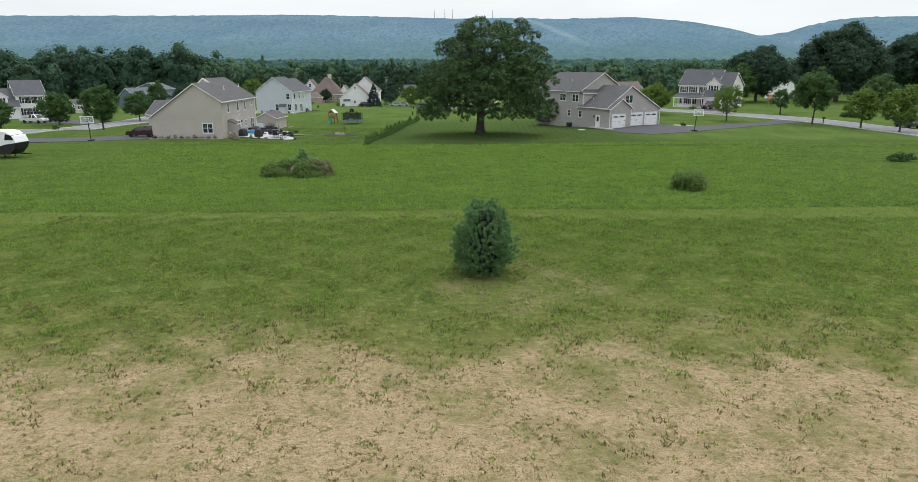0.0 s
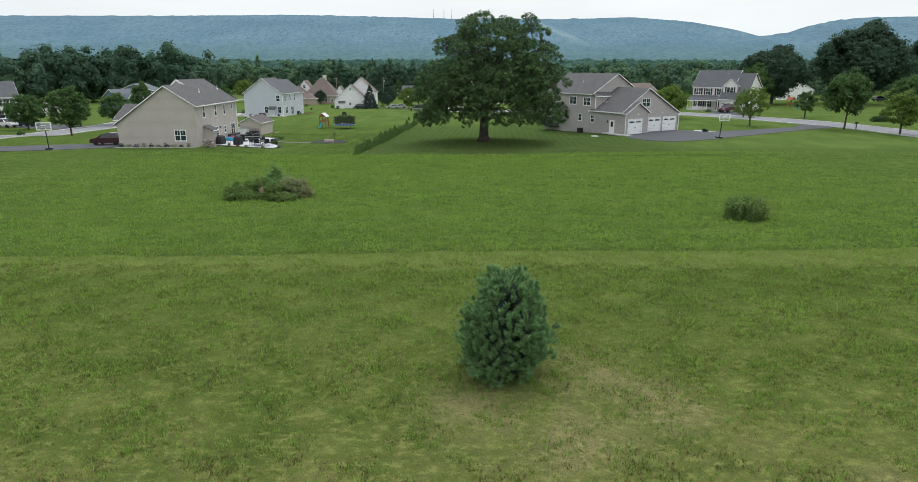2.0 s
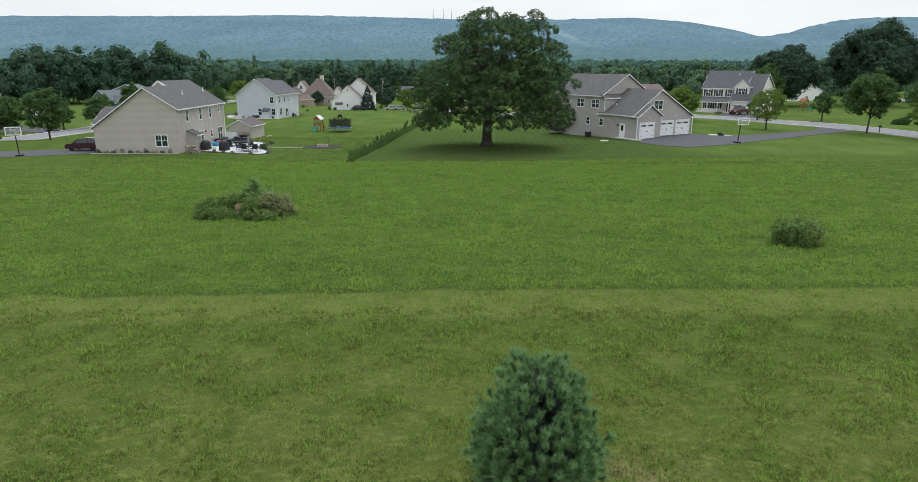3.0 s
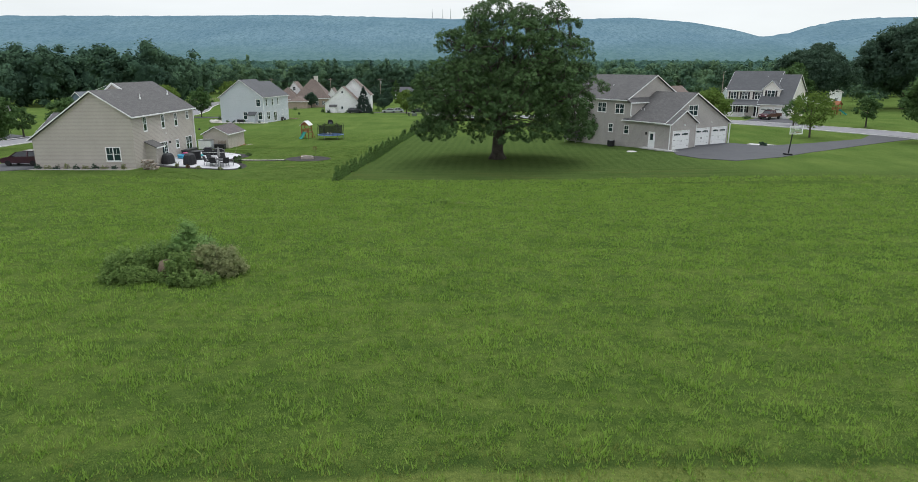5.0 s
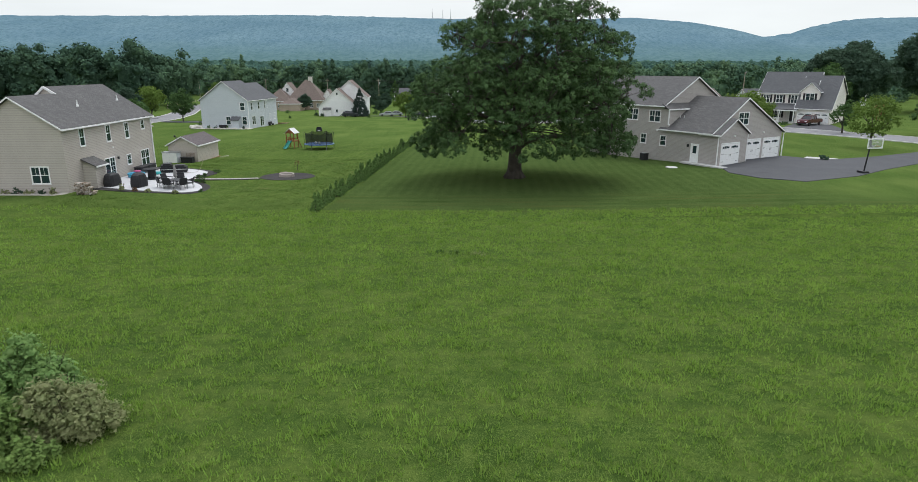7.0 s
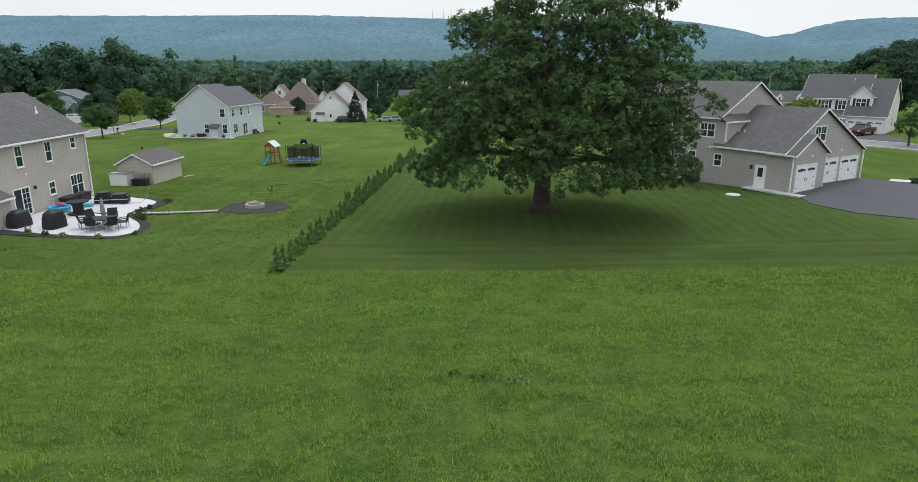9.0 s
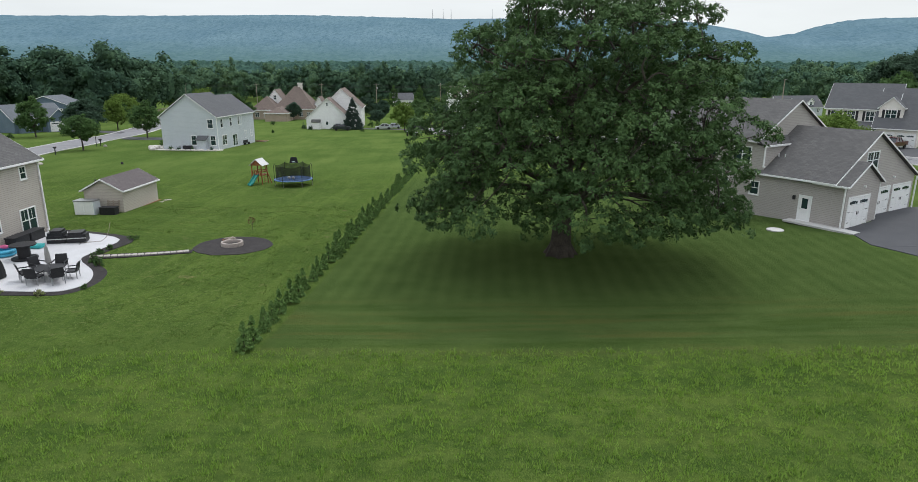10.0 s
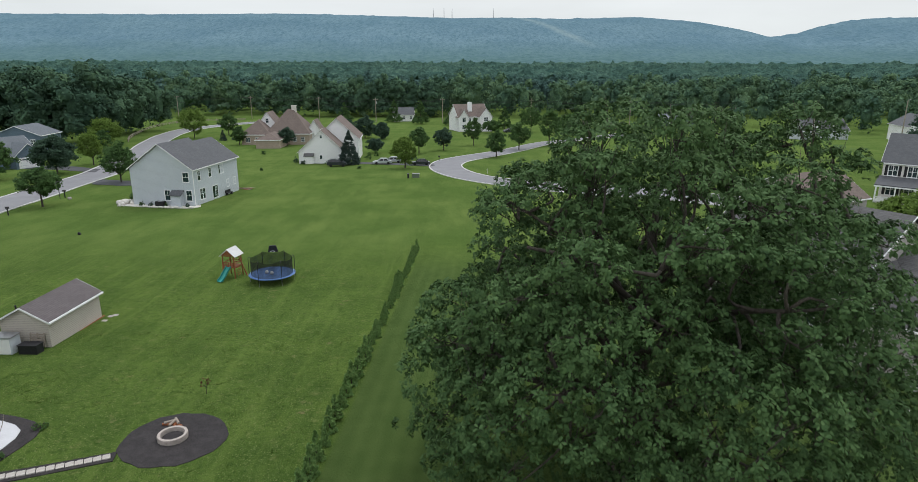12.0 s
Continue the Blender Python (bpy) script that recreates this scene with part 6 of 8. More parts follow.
tree(-17.1, 230.2, 7.6, 6.2, LEAF_BRIGHT, "yellowish-green young tree by the street", 55, 0.12, leaf=0.32, n_clump=103, per=45, group=STREET)
for i, (x, y, h, w, mt) in enumerate(((-15.7, 262, 7.3, 6.0, LEAF_MID), (-8.9, 270, 6.4, 5.6, LEAF_DARK), (0.3, 284, 8.6, 6.0, LEAF_MID), (5.6, 252.5, 7.0, 5.6, LEAF_MID), (13.2, 269, 8.0, 7.3, LEAF_MID),
                                      (23.1, 276, 11.0, 7.4, LEAF_MID), (24.2, 335, 10.4, 9.0, LEAF_MID), (33, 300, 9.0, 8.0, LEAF_MID), (-57.7, 280, 5.8, 5.7, LEAF_DARK),
                                      (-73.4, 283, 6.0, 4.4, LEAF_MID), (-96.8, 306, 10.7, 10.0, LEAF_BRIGHT), (-136.5, 366, 6.9, 5.8, LEAF_BRIGHT), (8.5, 330, 5.0, 7.2, LEAF_MID), (-89, 318, 8.0, 7.0, LEAF_MID),
                                      (-62, 300, 5.0, 4.4, LEAF_MID), (-28, 262, 4.2, 5.0, LEAF_DARK), (-106, 264, 6.2, 5.0, LEAF_MID))):
    tree(x, y, h, w, mt, "rounded yard tree on the lawn", 60 + i, 0.16, leaf=0.4, n_clump=80, per=39, group=STREET)
for i, (x, y, h, w) in enumerate(((-21.8, 380, 10.9, 7.2), (-35.3, 392, 10.6, 7.4), (-60.9, 402, 9.0, 7.2), (-7.8, 372, 8.9, 6.0), (15.0, 352, 9.5, 6.2))):
    tree(x, y, h, w, LEAF_MID, "pyramid-shaped tree near the wood edge", 85 + i, 0.1, "cone", 0.55, 80, 28)
for i, (x, y, h, w) in enumerate(((-37.6, 309, 7.4, 8.6), (-31, 304, 6.0, 6.0), (-45, 318, 6.0, 7.0))):
    tree(x, y, h, w, LEAF_DARK, "dense dark tree in a yard", 95 + i, 0.05, leaf=0.5, n_clump=80, per=45)
tree(-31.2, 236.5, 8.4, 5.0, LEAF_SPRUCE_PINE_SHADE, "blue-grey spruce beside the white house", 100, 0.03, "cone", 0.28, 150, 44, name="spruce_tree")
for i, (x, y) in enumerate(((-84, 298), (-80.5, 300), (-76.5, 303))):
    tree(x, y, 3.6, 2.4, LEAF_SPRUCE_PINE_SHADE, "small dark evergreen on the lawn", 104 + i, 0.03, "cone", 0.24, 60, 24, name="spruce_tree")

# thicket in the field: tall weeds, a dark bush, a pale olive shrub round a boulder
def weeds(x, y, h, w, d, mat, label, seed, stalks=90, leaf=0.13, group=""):
    """Upright leafy stalks of uneven height."""
    rng = np.random.default_rng(seed)
    t = thing("weed_clump", pose(x, y, gz(x, y)), label, "weeds", group)
    g, pos, nrm = Geo(), [], []
    for i in range(stalks):
        a, r = rng.uniform(0, 6.28), math.sqrt(rng.random())
        px, py = r * math.cos(a) * w / 2, r * math.sin(a) * d / 2
        tall = h * rng.uniform(0.55, 1.0) * (1 - 0.35 * r)
        lx, ly = rng.normal() * 0.12, rng.normal() * 0.12
        g.tube([(px, py, -0.05), (px + lx * 0.4, py + ly * 0.4, tall * 0.5), (px + lx, py + ly, tall)], [0.012, 0.009, 0.004], 4)
        for k in range(38):
            u = rng.uniform(0.12, 1.02)
            b = rng.uniform(0, 6.28)
            reach = leaf * rng.uniform(0.3, 1.1) * (1.25 - 0.6 * u)
            pos.append((px + lx * u + math.cos(b) * reach, py + ly * u + math.sin(b) * reach, max(0.03, tall * u)))
            nrm.append((math.cos(b) * 0.5, math.sin(b) * 0.5, 0.9))
    part("stalk", g, LEAF_MID, t)
    q = leaf_quads(rng, np.array(pos), unit(np.array(nrm) + rng.normal(size=(len(pos), 3)) * 0.3), leaf * rng.uniform(0.8, 1.6, len(pos)), 0.5)
    me = quads_mesh("foliage", q, 4)
    me.materials.append(mat)
    part("foliage", me, None, t)
    return t


THICKET = "field thicket"
shrub(-15.1, 62.0, 2.6, 3.0, 2.4, HEDGE_LEAF, "leafy dark-green bush in a field thicket", 110, 190, 70, 0.13, group=THICKET)
shrub(-13.4, 60.7, 1.95, 2.6, 2.2, LEAF_PALE, "pale olive shrub in a field thicket", 111, 170, 70, 0.1, group=THICKET)
weeds(-18.1, 60.7, 1.75, 2.2, 1.7, WEED_LEAF, "upright green weeds in a field thicket", 112, 90, group=THICKET)
weeds(-16.7, 61.2, 2.05, 1.9, 1.8, WEED_LEAF, "upright green weeds in a field thicket", 121, 90, group=THICKET)
weeds(-14.9, 60.1, 1.8, 1.6, 1.4, WEED_LEAF, "tall leafy weeds before a boulder in a thicket", 113, 80, group=THICKET)
weeds(-17.2, 59.7, 0.95, 3.0, 1.3, WEED_LEAF, "low green weeds at the foot of a thicket", 114, 100, 0.12, group=THICKET)
weeds(-14.2, 59.3, 0.8, 2.8, 1.1, WEED_LEAF, "low green weeds at the foot of a thicket", 122, 80, 0.12, group=THICKET)
BROWN_STONE = mottled("brown_weathered_stone", (0.12, 0.085, 0.06), (0.2, 0.15, 0.11), 2.5, 20, 0.95, bump=0.6)
b = thing("boulder", pose(-15.9, 60.5, gz(-15.9, 60.5)), "brown weathered boulder inside a thicket", "boulder")
part("rock", Geo().blob((0, 0, 0.4), (0.5, 0.4, 0.45), 3, 8, 12), BROWN_STONE, b, smooth=True)
weeds(19.4, 53.0, 2.0, 2.7, 2.2, WEED_LEAF, "round clump of tall leafy weeds in the field", 115, 190, 0.13)
weeds(20.5, 53.2, 1.9, 1.2, 1.2, LEAF_PALE, "dry stalks beside tall leafy weeds", 116, 40, 0.08)
shrub(50.5, 72.0, 1.4, 3.2, 2.2, LEAF_MID, "weedy shrub at the field edge", 117, 80, 40, 0.12)
shrub(-2.5, 80.5, 0.25, 1.1, 0.8, WEED_LEAF, "small dark weed clump in the meadow", 118, 22, 24, 0.12, name="weed", stems=False)
shrub(-3.4, 80.9, 0.14, 0.6, 0.5, LEAF_MID, "small dark weed clump in the meadow", 119, 12, 20, 0.1, name="weed", stems=False)
shrub(-1.2, 80.2, 0.2, 1.4, 1.0, LEAF_PALE, "pale dry weed patch in the meadow", 120, 16, 18, 0.1, name="weed", stems=False)

# row of young arborvitae along the lawn's edge
rng = np.random.default_rng(130)
first = thing("hedge_shrub", pose(-13.9, 95.0, gz(-13.9, 95.0)), "small upright green arborvitae in a hedge row", "shrub", "hedge row")
part("stem", Geo().tube([(0, 0, -0.1), (0, 0, 0.9)], [0.03, 0.01], 6), BARK, first)
cq, cc, cr = crown_array(rng, 0, 0, 0, 1.5, 0.8, 76, 26, 0.13, 0.03, "cone", shell=0.3)
me = leafy_mesh("foliage", hearts(rng, cc, cr * 0.32, 4, 5), cq)
me.materials.append(HEDGE_LEAF)
part("foliage", me, None, first)
y = 96.2
while y < 159:
    x = -13.9 + (y - 95.0) * 0.063 + rng.uniform(-0.12, 0.12)
    s = rng.uniform(0.62, 1.08) * (1.0 if y < 110 else 1.1)
    copy_thing(first, pose(x, y, gz(x, y), 0, 0, rng.uniform(0, 360)) @ Matrix.Diagonal((s, s, s * rng.uniform(0.9, 1.15), 1)))
    y += rng.uniform(1.2, 1.7)


# ---- yards: shed, fire pit, patio ----
def shed():
    t = thing("garden_shed", pose(-36.8, 128.75, gz(-37, 130) - 0.1, 0, 0, -3), "tan vinyl-sided garden shed with brown-grey shingle roof", "shed")
    gable(t, -3.9, 0, 0, 6.6, 2.25, 3.3, SIDING_SHED, ROOF_SHED, over=0.22)
    part("skid", Geo().box(-0.05, -0.05, -0.3, 0.1, 6.9, 0.05), WOOD_RED, t, "reddish timber skid")
    part("vent_pipe", Geo().tube([(-3.1, 0.9, 2.4), (-3.1, 0.9, 3.25)], [0.07, 0.07], 8), BLACK, t, "black roof vent")
    for k, (dx, dy) in enumerate(((0.35, 4.6), (0.5, 5.6), (0.45, 6.6), (0.7, 6.9))):
        part("paver", Geo().box(dx, dy, -0.2, dx + 0.45, dy + 0.4, 0.0, 0.03), STONE, t, "loose stone paver")
    return t


shed()
c = thing("storage_cabinet", pose(-39.9, 127.95, gz(-39.9, 127.9), 0, 0, -3), "pale grey plastic storage cabinet against the shed", "cabinet")
part("body", Geo().box(-1.0, -0.6, 0, 1.0, 0.5, 1.35, 0.04), mottled("pale_grey_plastic", (0.5, 0.54, 0.56), (0.56, 0.6, 0.62), 2, 30, 0.5), c)
part("lid", Geo().box(-1.06, -0.66, 1.35, 1.06, 0.55, 1.43, 0.05), METAL, c)
part("door", Geo().box(-0.95, -0.64, 0.08, -0.02, -0.6, 1.3), WHITE, c)
part("door", Geo().box(0.02, -0.64, 0.08, 0.95, -0.6, 1.3), WHITE, c)
c = thing("deck_box", pose(-37.75, 127.75, gz(-37.75, 127.75), 0, 0, -3), "black plastic deck box beside the shed", "box")
part("body", Geo().box(-0.75, -0.4, 0, 0.75, 0.4, 0.68, 0.04), BLACK, c)
part("lid", Geo().box(-0.79, -0.44, 0.68, 0.79, 0.44, 0.76, 0.05), BLACK, c)
c = thing("pallet", pose(-37.75, 128.5, gz(-37.75, 128.5) + 0.1, -10, 0, -3), "weathered wooden pallet leaning on the shed", "pallet")
for k in range(5):
    part("slat", Geo().box(-0.6, -0.02, 0.1 + k * 0.22, 0.6, 0.02, 0.22 + k * 0.22), WOOD_GREY, c)
for k in (-0.55, 0.0, 0.55):
    part("stringer", Geo().box(k - 0.04, 0.0, 0.05, k + 0.04, 0.09, 1.15), WOOD_GREY, c)


def ring_patch(cx, cy, rx, ry, n=28, wob=0.05, seed=0):
    r = np.random.default_rng(seed)
    return [(cx + rx * (1 + r.uniform(-wob, wob)) * math.cos(2 * math.pi * i / n), cy + ry * (1 + r.uniform(-wob, wob)) * math.sin(2 * math.pi * i / n)) for i in range(n)]


patch("mulch_bed", ring_patch(-21.6, 115.8, 2.95, 2.9, seed=4), MULCH, 0.03, "round dark mulch bed round the fire pit", "mulch bed")
FIRE_STONE = mottled("greyish_fire_block", (0.3, 0.26, 0.23), (0.42, 0.37, 0.33), 2.5, 25, 0.9, bump=0.4)
f = thing("fire_pit", pose(-21.7, 115.9, gz(-21.7, 115.9)), "round fire pit of pale stone blocks", "fire pit")
for row in range(2):
    for k in range(14):
        a = 2 * math.pi * (k + 0.5 * row) / 14
        blk = Geo().hull8([(0.66, -0.155, 0), (0.84, -0.185, 0), (0.84, 0.185, 0), (0.66, 0.155, 0)], [(0.67, -0.15, 0.16), (0.83, -0.18, 0.16), (0.83, 0.18, 0.16), (0.67, 0.15, 0.16)])
        part("stone_block", blk, FIRE_STONE, f, m=pose(0, 0, 0.02 + row * 0.165, 0, 0, math.degrees(a)))
part("ash_bed", Geo().lathe([(0.6, 0.0), (0.6, 0.12), (0.3, 0.16), (0.02, 0.17)], 16), MULCH, f)
f = thing("firewood", pose(-22.3, 117.3, gz(-22.3, 117.3)), "small heap of split firewood on mulch", "firewood")
for k in range(7):
    part("log", Geo().tube([(-0.35, 0, 0), (0.35, 0.03, 0.02)], [0.08, 0.075], 7), WOOD_GREY if k % 2 else WOOD_RED, f, m=pose(-0.3 + 0.1 * k, 0.1 * (k % 3), 0.08 + 0.13 * (k % 2), 0, 0, 25 * k))
for k in range(15):
    u = (k + 0.5) / 15
    p = pose(-30.2 + 5.9 * u, 110.9 + 3.0 * u, gz(-30.2 + 5.9 * u, 110.9 + 3.0 * u) + 0.02, 0, 0, 27 + random.uniform(-2, 2))
    s = thing("paving_slab", p, "pale rectangular path slab set in mulch", "paving slab", "garden path")
    part("slab", Geo().box(-0.2, -0.22, -0.05, 0.2, 0.22, 0.1, 0.02), STONE, s)
patch("mulch_bed", [(-30.2, 110.4), (-24.0, 113.5), (-24.2, 114.4), (-30.5, 111.4)], MULCH, 0.06, "narrow dark mulch strip under the path", "mulch bed")
patch("mulch_bed", catmull([(-37.2, 103.0), (-33, 102.4), (-29.1, 102.9), (-27.4, 103.5), (-26.8, 105.6), (-27.5, 108.2), (-29.6, 110.3), (-29.9, 112.2), (-29.7, 116.4), (-33.9, 117.7), (-37.2, 118.2)], 4), MULCH, 0.03, "dark mulch border round the patio", "mulch bed")
patch("patio", catmull([(-37.2, 104.3), (-33, 103.2), (-29.3, 103.5), (-27.9, 104.0), (-27.4, 105.6), (-28.3, 107.9), (-30.4, 110.2), (-30.6, 112.1), (-30.6, 115.9), (-34, 117), (-37.2, 117.4)], 4), PATIO, 0.06, "white concrete patio with a curved edge", "patio")
for i, (x, y, h, w, mt) in enumerate(((-33.6, 102.9, 0.8, 0.7, LEAF_PALE), (-32.4, 102.9, 0.5, 0.6, LEAF_RED), (-31.2, 102.9, 0.45, 0.7, LEAF_PALE), (-28.8, 103.0, 0.5, 0.7, LEAF_PALE), (-27.0, 104.6, 0.4, 0.5, LEAF_MID),
                                      (-28.6, 109.2, 0.8, 0.8, LEAF_MID), (-29.4, 110.0, 0.9, 0.8, LEAF_MID), (-29.9, 111.8, 0.6, 0.6, LEAF_MID), (-29.9, 113.2, 0.5, 0.6, LEAF_MID), (-29.7, 116.3, 0.5, 1.0, LEAF_MID), (-36.6, 118.0, 0.5, 0.8, LEAF_MID))):
    shrub(x, y, h, w, w, mt, "small shrub in the patio's mulch border", 140 + i, 26, 22, 0.08, group="patio border")
for i in range(10):
    x = -47.9 + i * 1.05
    shrub(x, 100.35, 0.55 if i % 3 else 0.75, 0.9, 0.7, LEAF_PALE if i % 2 else LEAF_DARK, "low foundation shrub along the house wall", 155 + i, 26, 24, 0.08, group="foundation planting")
patch("mulch_bed", [(-48.8, 99.8), (-43, 99.6), (-38.0, 99.7), (-37.4, 100.3), (-37.4, 101.05), (-48.8, 101.05)], STONE, 0.03, "pale stone-edged planting bed along the wall", "planting bed")
w = thing("woodpile", pose(-35.5, 100.4, gz(-35.5, 100.4)), "stacked split firewood by the lean-to", "firewood")
rng = np.random.default_rng(170)
for r in range(6):
    for k in range(8 - r // 2):
        part("log", Geo().tube([(0, -0.25, 0), (0, 0.25, 0)], [0.085, 0.085], 6), (WOOD_GREY, STONE, WOOD_GREY, BROWN_STONE, WOOD_GREY)[(k + r * 2) % 5], w,
             m=pose(-0.85 + k * 0.22 + 0.11 * (r % 2) + rng.uniform(-0.03, 0.03), rng.uniform(-0.12, 0.12), 0.1 + r * 0.18, 0, rng.uniform(0, 60), rng.uniform(-25, 25)))


def patio_chair():
    t = thing("patio_chair", pose(0, 0, 0), "dark wicker patio armchair at the round table", "chair", "chairs round the patio table")
    part("seat", Geo().box(-0.27, -0.26, 0.38, 0.27, 0.26, 0.46, 0.04), BLACK, t)
    part("backrest", Geo().hull8([(-0.27, 0.22, 0.46), (0.27, 0.22, 0.46), (0.27, 0.28, 0.46), (-0.27, 0.28, 0.46)], [(-0.24, 0.34, 0.95), (0.24, 0.34, 0.95), (0.24, 0.4, 0.95), (-0.24, 0.4, 0.95)]), BLACK, t)
    for s in (-1, 1):
        part("armrest", Geo().beam((s * 0.28, -0.24, 0.64), (s * 0.28, 0.3, 0.66), 0.05), BLACK, t)
        part("leg", Geo().beam((s * 0.26, -0.24, 0), (s * 0.28, -0.24, 0.64), 0.035), METAL, t)
        part("leg", Geo().beam((s * 0.25, 0.26, 0), (s * 0.26, 0.25, 0.45), 0.035), METAL, t)
    return t


PZ = lambda x, y: gz(x, y) + 0.06
tx, ty = -29.9, 106.0
t = thing("patio_table", pose(tx, ty, PZ(tx, ty)), "round dark patio table on the white patio", "table")
part("tabletop", Geo().lathe([(0.0, 0.69), (0.86, 0.69), (0.88, 0.71), (0.86, 0.74), (0.0, 0.745)], 28), BLACK, t)
for k in range(4):
    a = k * math.pi / 2 + 0.6
    part("leg", Geo().beam((0.5 * math.cos(a), 0.5 * math.sin(a), 0), (0.42 * math.cos(a), 0.42 * math.sin(a), 0.7), 0.05), METAL, t)
ch = patio_chair()
spots = [(a, 1.25) for a in (20, 95, 150, 215, 262, 318)]
for i, (a, r) in enumerate(spots):
    x, y = tx + r * math.cos(radians(a)), ty + r * math.sin(radians(a))
    m = pose(x, y, PZ(x, y), 0, 0, a - 90 + random.uniform(-12, 12)) @ Matrix.Diagonal((1.18, 1.18, 1.1, 1))
    if i == 0:
        ch.matrix_basis = m
    else:
        copy_thing(ch, m)
u = thing("patio_umbrella", pose(tx, ty, PZ(tx, ty) + 0.745), "closed grey fabric umbrella standing in the patio table", "umbrella")
part("pole", Geo().tube([(0, 0, -0.05), (0, 0, 1.52)], [0.025, 0.025], 8), METAL, u)
part("canopy", Geo().lathe([(0.05, 0.2), (0.18, 0.35), (0.14, 0.9), (0.09, 1.3), (0.03, 1.5)], 10), mottled("grey_canvas", (0.22, 0.21, 0.21), (0.3, 0.29, 0.28), 3, 30, 0.9), u)
t = thing("spool_table", pose(-33.9, 109.6, PZ(-33.9, 109.6)), "dark cable-spool table on the patio", "table")
part("tabletop", Geo().lathe([(0.0, 0.95), (0.82, 0.95), (0.82, 1.03), (0.0, 1.035)], 28), BLACK, t)
part("drum", Geo().lathe([(0.4, 0.08), (0.4, 0.95)], 20), BLACK, t)
part("base", Geo().lathe([(0.0, 0.0), (0.82, 0.0), (0.82, 0.08), (0.0, 0.085)], 28), BLACK, t)
for x, y in ((-36.55, 114.7), (-36.55, 112.9)):
    t = thing("deck_box", pose(x, y, PZ(x, y), 0, 0, 90), "black deck box against the house wall", "box", "deck boxes")
    part("body", Geo().box(-0.82, -0.4, 0, 0.82, 0.4, 0.66, 0.05), BLACK, t)
    part("lid", Geo().box(-0.86, -0.44, 0.66, 0.86, 0.44, 0.75, 0.06), BLACK, t)


def covered_grill(x, y, w, d, h):
    t = thing("covered_grill", pose(x, y, PZ(x, y), 0, 0, 80), "barbecue under a black fabric cover", "grill")
    g = Geo()
    prof = [(0.98, 0.0), (1.0, 0.3), (0.92, 0.62), (0.8, 0.85), (0.5, 0.98), (0.0, 1.0)]
    k = 14
    rings = []
    for s, z in prof:
        rings.append([(math.copysign(abs(math.cos(a)) ** 0.5, math.cos(a)) * w / 2 * s * (1 + 0.04 * math.sin(5 * a)), math.copysign(abs(math.sin(a)) ** 0.5, math.sin(a)) * d / 2 * s, z * h) for a in (2 * math.pi * i / k for i in range(k))])
    for r0, r1 in zip(rings, rings[1:]):
        for i in range(k):
            g.face([r0[i], r0[(i + 1) % k], r1[(i + 1) % k], r1[i]])
    part("cover", g, BLACK, t)
    for sx in (-1, 1):
        part("wheel", Geo().tube([(sx * w * 0.42, -d * 0.3, 0.08), (sx * w * 0.46, -d * 0.3, 0.08)], [0.08, 0.08], 10), RUBBER, t)


covered_grill(-35.5, 104.9, 1.7, 1.0, 1.25)
covered_grill(-33.0, 105.0, 1.7, 1.0, 1.35)
t = thing("furniture_stack", pose(-33.7, 114.3, PZ(-33.7, 114.3), 0, 0, 14), "stacked black cushioned patio furniture", "patio furniture")
for x0, z0, wd, ht in ((-1.3, 0, 1.3, 0.55), (0.05, 0, 1.35, 0.6), (-1.2, 0.56, 1.1, 0.25), (0.2, 0.61, 1.0, 0.16), (-1.0, 0.82, 0.8, 0.16)):
    part("cushion", Geo().box(x0, -0.55, z0, x0 + wd, 0.5, z0 + ht, 0.09), BLACK, t)
part("strap", Geo().box(-1.32, -0.57, 0.3, 1.42, -0.55, 0.36), CONCRETE, t, "pale strap")
BLUE = mottled("blue_plastic", (0.05, 0.33, 0.52), (0.08, 0.42, 0.6), 2, 20, 0.4)
t = thing("paddling_pool", pose(-35.8, 110.2, PZ(-35.8, 110.2)), "small bright blue inflatable paddling pool", "paddling pool")
for r, z in ((0.72, 0.12), (0.74, 0.34)):
    part("ring", Geo().tube([(r * math.cos(a), r * math.sin(a), z) for a in [2 * math.pi * i / 20 for i in range(21)]], [0.12] * 21, 8), BLUE, t, smooth=True)
part("floor", Geo().lathe([(0.0, 0.02), (0.7, 0.02), (0.7, 0.05), (0.0, 0.055)], 20), BLUE, t)
t = thing("toy_float", pose(-35.7, 110.3, PZ(-35.7, 110.3) + 0.46), "pink inflatable toy lying on the paddling pool", "toy")
part("body", Geo().blob((0, 0, 0.12), (0.4, 0.22, 0.14), 5), mottled("pink_plastic", (0.5, 0.08, 0.2), (0.6, 0.14, 0.28), 2, 20, 0.4), t, smooth=True)
t = thing("sandbox", pose(-34.9, 112.4, PZ(-34.9, 112.4)), "teal plastic play tray on the patio", "toy")
part("tray", Geo().box(-0.5, -0.35, 0, 0.5, 0.35, 0.22, 0.1), mottled("teal_plastic", (0.03, 0.32, 0.33), (0.05, 0.4, 0.4), 2, 20, 0.4), t)
t = thing("hammock_stand", pose(-31.9, 114.4, PZ(-31.9, 114.4), 0, 0, 20), "dark bent-pipe hanging chair stand", "stand")
